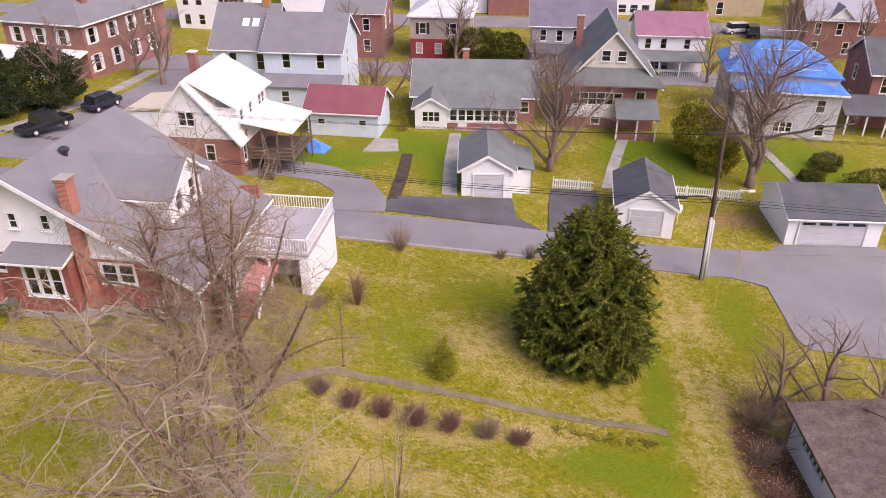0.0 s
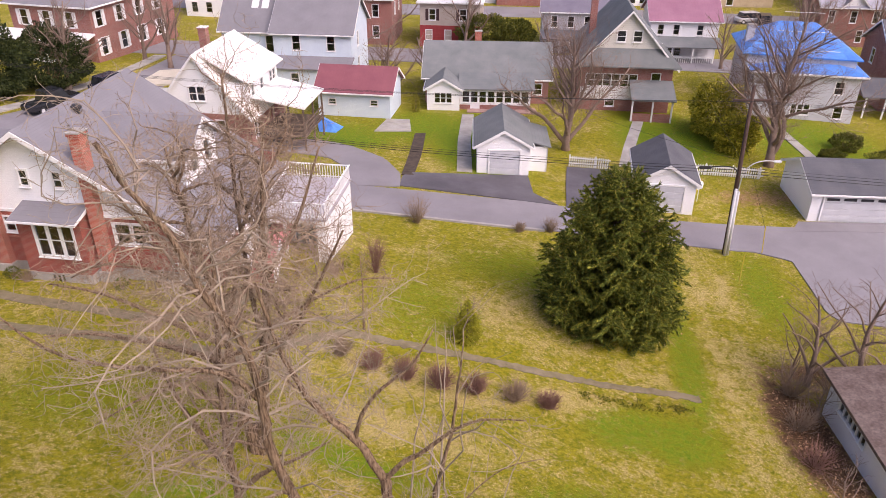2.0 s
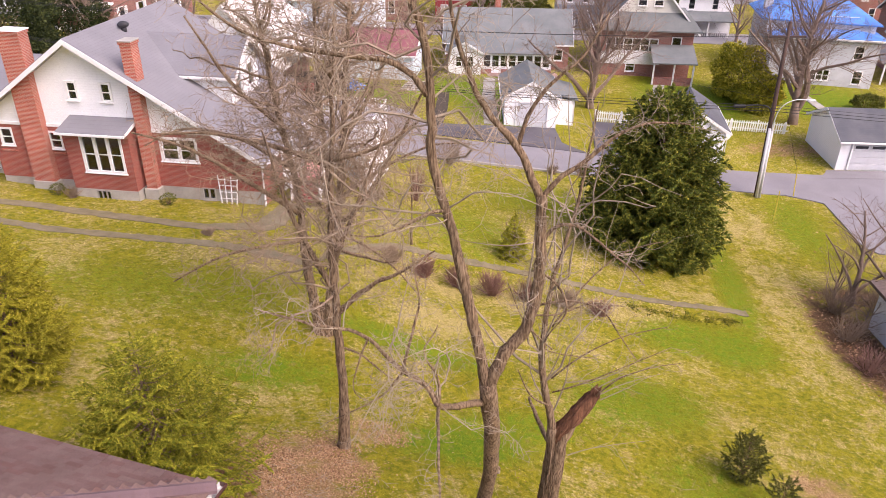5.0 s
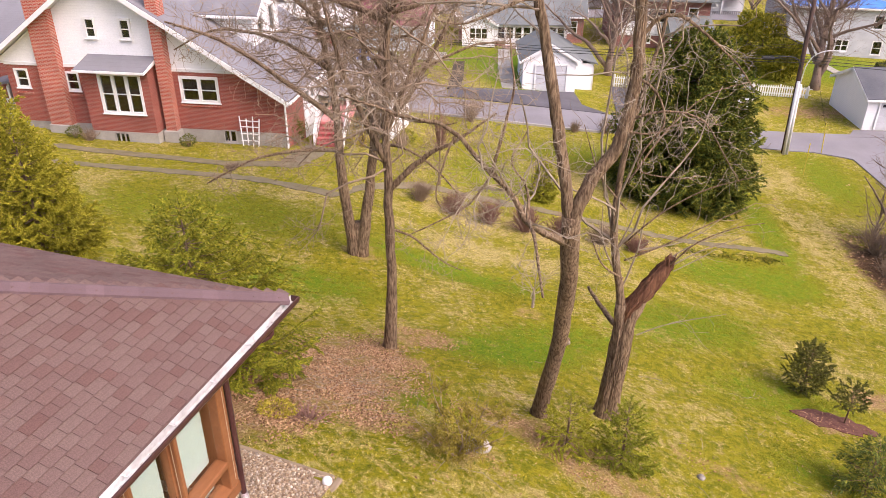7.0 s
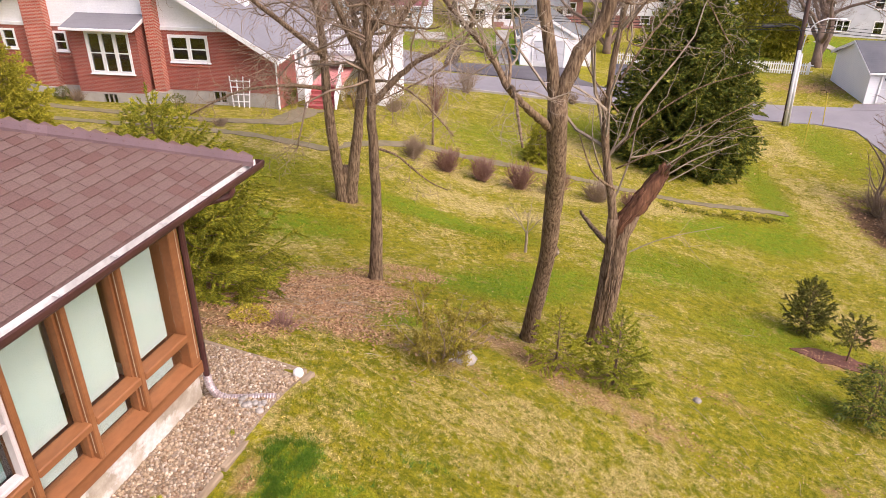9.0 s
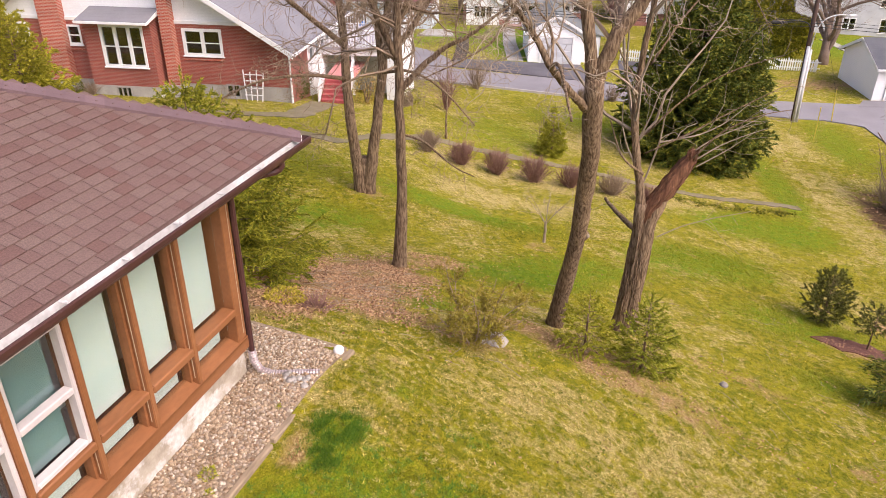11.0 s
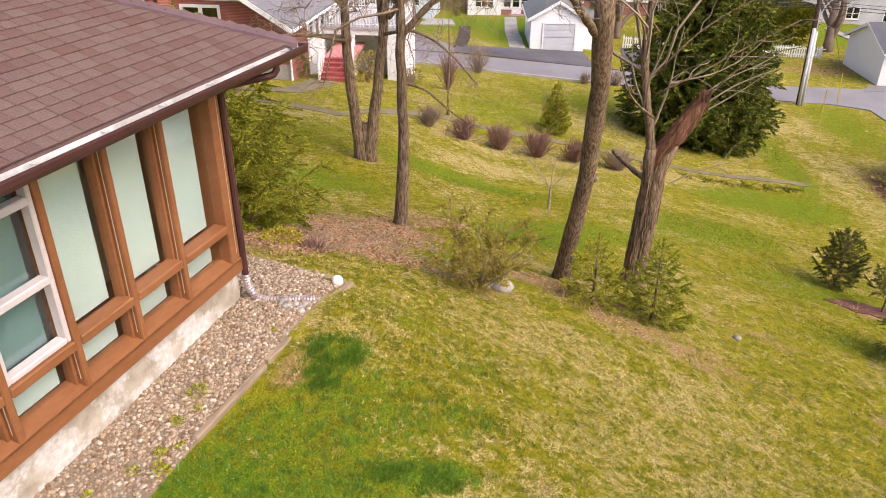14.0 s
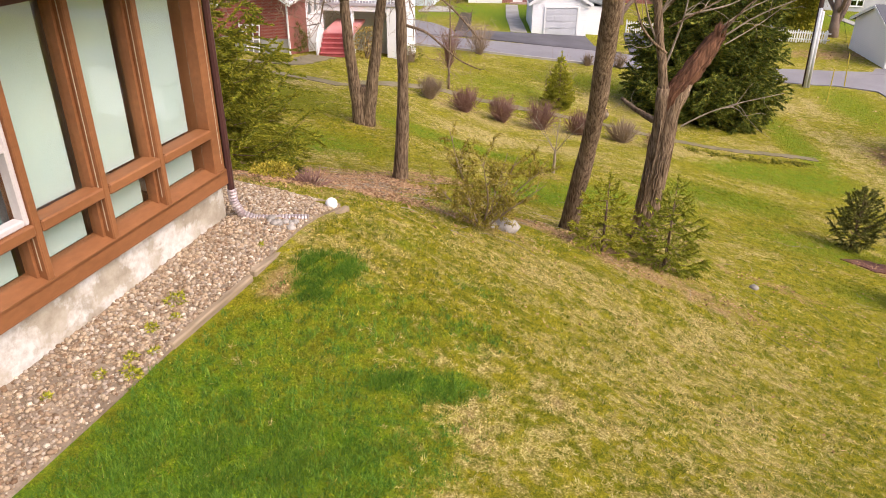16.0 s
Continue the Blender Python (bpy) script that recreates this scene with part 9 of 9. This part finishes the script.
def leaf_litter(n, seed, box, size):
    rng, x, y = scatter(n, seed, box)
    keep = house_clear(x, y) & (rng.random(n) < lobes(x, y, LITTER) * (0.55 + 0.3 * np.sin(x * 3.1 + y * 1.7) + 0.25 * np.sin(y * 4.3 - x * 2.2)) + 0.012)
    x, y = x[keep], y[keep]
    n = len(x)
    p = np.stack([x, y, ter(x, y) + rng.uniform(0.005, 0.04, n)], 1)
    a = rng.uniform(0, 6.283, n)
    s = size * rng.uniform(0.5, 1.3, n)[:, None]
    u = np.stack([np.cos(a), np.sin(a), rng.normal(0, 0.35, n)], 1) * s
    v = np.stack([-np.sin(a), np.cos(a), rng.normal(0, 0.35, n)], 1) * s * 0.55
    me = tri_mesh("fallen_leaves", np.stack([p - u, p - v, p + u, p + v], 1).reshape(-1, 3), dry_leaf, 4)
    tagged(new("fallen_leaves", me), "brown fallen leaves and twigs on the slope", "leaf litter", kind="stuff")


leaf_litter(80000, 5, (-11.5, -4.5, 6.5, 15), 0.03)
leaf_litter(90000, 7, (-4.5, 10.5, 3, 17), 0.026)
leaf_litter(40000, 6, (12, 30, 17, 58), 0.07)
rng = np.random.default_rng(8)
sh = Shape()
for i in range(320):
    x, y = (rng.normal(-7.6, 1.3), rng.normal(10.8, 1.3)) if i < 250 else (rng.uniform(-6, 5), rng.uniform(6, 14))
    if not house_clear(np.array(x), np.array(y)):
        continue
    a, L = rng.uniform(0, 6.28), rng.uniform(0.2, 0.8)
    P, R = shoot(rng, on(x, y, 0.03), (math.cos(a), math.sin(a), 0.08), L, 0.007, 4, 0.2, 0.0)
    P[:, 2] = ter(P[:, 0], P[:, 1]) + rng.uniform(0.01, 0.05, 5)
    sh.tube(P, R, 3, False)
tagged(single("fallen_twigs", sh, pale_twig, "pale fallen twigs lying in the grass", "twigs"), kind="stuff")

def ground_cover(n, seed, line, half_wide, size):
    """Low dark leaves of a planted strip along a line."""
    rng = np.random.default_rng(seed)
    L = np.array(line, float)
    k = rng.integers(0, len(L) - 1, n)
    t = rng.random(n)[:, None]
    q = L[k] * (1 - t) + L[k + 1] * t + np.c_[rng.normal(0, 0.12, n), rng.normal(0, half_wide * 0.5, n)]
    keep = np.sin(q[:, 0] * 7.0) + np.sin(q[:, 1] * 9.0 + q[:, 0] * 3) + rng.normal(0, 0.5, n) > -0.3
    q = q[keep]
    n = len(q)
    p = np.c_[q, ter(q[:, 0], q[:, 1]) + rng.uniform(0.02, 0.06, n)]
    d = rng.normal(0, 1, (n, 3))
    d /= np.linalg.norm(d, axis=1)[:, None]
    e = np.cross(d, rng.normal(0, 1, (n, 3)))
    e /= np.linalg.norm(e, axis=1)[:, None]
    me = tri_mesh("ground_cover", np.stack([p - e * size * 0.4, p + e * size * 0.4, p + d * size], 1).reshape(-1, 3), mid_green)
    tagged(new("ground_cover", me), "strip of low dark ground cover beside the walk", "ground cover", kind="stuff")


ground_cover(1500, 61, [(5.5, 27.35), (7.5, 27.0), (9.5, 26.75), (10.7, 26.75)], 0.45, 0.09)

# ---- shingles of the near house ----
def shingle_material(name, island):
    ma, nt, b = nodes_of(name)
    src = nt.nodes.new("ShaderNodeNewGeometry").outputs["Random Per Island"] if island else nt.nodes.new("ShaderNodeObjectInfo").outputs["Random"]
    v = coords(nt)
    col = ramp(nt, src, [(0.0, (0.142, 0.08, 0.068)), (0.2, (0.155, 0.097, 0.084)), (0.6, (0.165, 0.108, 0.093)), (0.9, (0.174, 0.118, 0.1)), (1.0, (0.15, 0.082, 0.07))])
    col = mixc(nt, 1.0, col, ramp(nt, noise_of(nt, 90, 2, v), [(0.3, (0.7,) * 3), (0.7, (1.15,) * 3)]), "MULTIPLY")
    col = mixc(nt, 1.0, col, ramp(nt, noise_of(nt, 1.3, 4, v), [(0.3, (0.8,) * 3), (0.7, (1.12,) * 3)]), "MULTIPLY")
    nt.links.new(col, b.inputs["Base Color"])
    b.inputs["Roughness"].default_value = 0.95
    b.inputs["Specular IOR Level"].default_value = 0.15
    bump_of(nt, b, noise_of(nt, 150, 2, v), 0.4, 0.003)
    return ma


shingle_one, shingle_rest = shingle_material("shingle granules", False), shingle_material("shingle granules joined", True)
cP, sP = math.cos(radians(25)), math.sin(radians(25))
EXPO = 0.134


def shingle_mesh(w):
    return mesh_of("shingle", Shape().box(0.003, w - 0.003, -0.012, EXPO + 0.03, 0.0, 0.018, 0.002), shingle_one)


widths = [0.16, 0.205, 0.245, 0.285]
kinds = [shingle_mesh(w) for w in widths]
rng = random.Random(9)
rest_f, rest_e = Shape(), Shape()
count = 0
tilt = Matrix.Rotation(radians(25) - 0.1, 4, "X")
for j in range(int(half / cP / EXPO)):
    v = j * EXPO
    y, z = -OF + v * cP, ZE + v * sP + 0.012
    x, x_lo = OE - v * cP + 0.08, -9.0
    while x > x_lo:
        k = rng.randrange(4)
        x -= widths[k]
        m = Matrix.Translation((x, y, z + rng.uniform(0, 0.002))) @ tilt
        if count < 300 and j < 16 and x > -4.2:
            ob = new("shingle", kinds[k])
            ob.parent, ob.matrix_basis = roof_n, m
            count += 1
        else:
            rest_f.box(0.003, widths[k] - 0.003, -0.012, EXPO + 0.03, 0.0, 0.018, 0.002, m)
tagged(part("shingles", rest_f, shingle_rest, roof_n), kind="stuff")
tilt_e = Matrix.Rotation(radians(90), 4, "Z") @ tilt
for j in range(int(half / cP / EXPO)):
    v = j * EXPO
    x, z = OE - v * cP, ZE + v * sP + 0.012
    y, y_hi = -OF + v * cP + 0.02, D9 + OF - v * cP - 0.3
    while y < y_hi:
        k = rng.randrange(4)
        rest_e.box(0.003, widths[k] - 0.003, -0.012, EXPO + 0.03, 0.0, 0.018, 0.002, Matrix.Translation((x, y, z)) @ tilt_e)
        y += widths[k]
tagged(part("shingles", rest_e, shingle_rest, roof_e), kind="stuff")
cap_mat = surface("mauve ridge shingle", (0.17, 0.11, 0.115), (0.215, 0.145, 0.15), 3, 80, 0.95, 0.3, each=0.2)
cap_me = mesh_of("ridge_cap", Shape().add([(-0.03, -0.15, -0.046), (0.26, -0.142, -0.05), (0.26, 0, -0.002), (-0.03, 0, 0.004), (-0.03, 0.15, -0.046), (0.26, 0.142, -0.05), (-0.03, -0.15, -0.11), (0.26, -0.142, -0.11), (0.26, 0.142, -0.11), (-0.03, 0.15, -0.11)], [(0, 1, 2, 3), (3, 2, 5, 4), (0, 6, 7, 1), (4, 5, 8, 9), (0, 3, 4, 9, 6)]), cap_mat)
hip = (Vector(r0) - Vector(P1))
n = int(hip.length / 0.2)
dq = hip.normalized().to_track_quat("X", "Z").to_matrix().to_4x4()
for i in range(n):
    ob = new("ridge_cap", cap_me)
    ob.parent = nh
    ob.matrix_basis = Matrix.Translation(Vector(P1) + hip * (i / n) + Vector((0, 0, 0.062))) @ dq
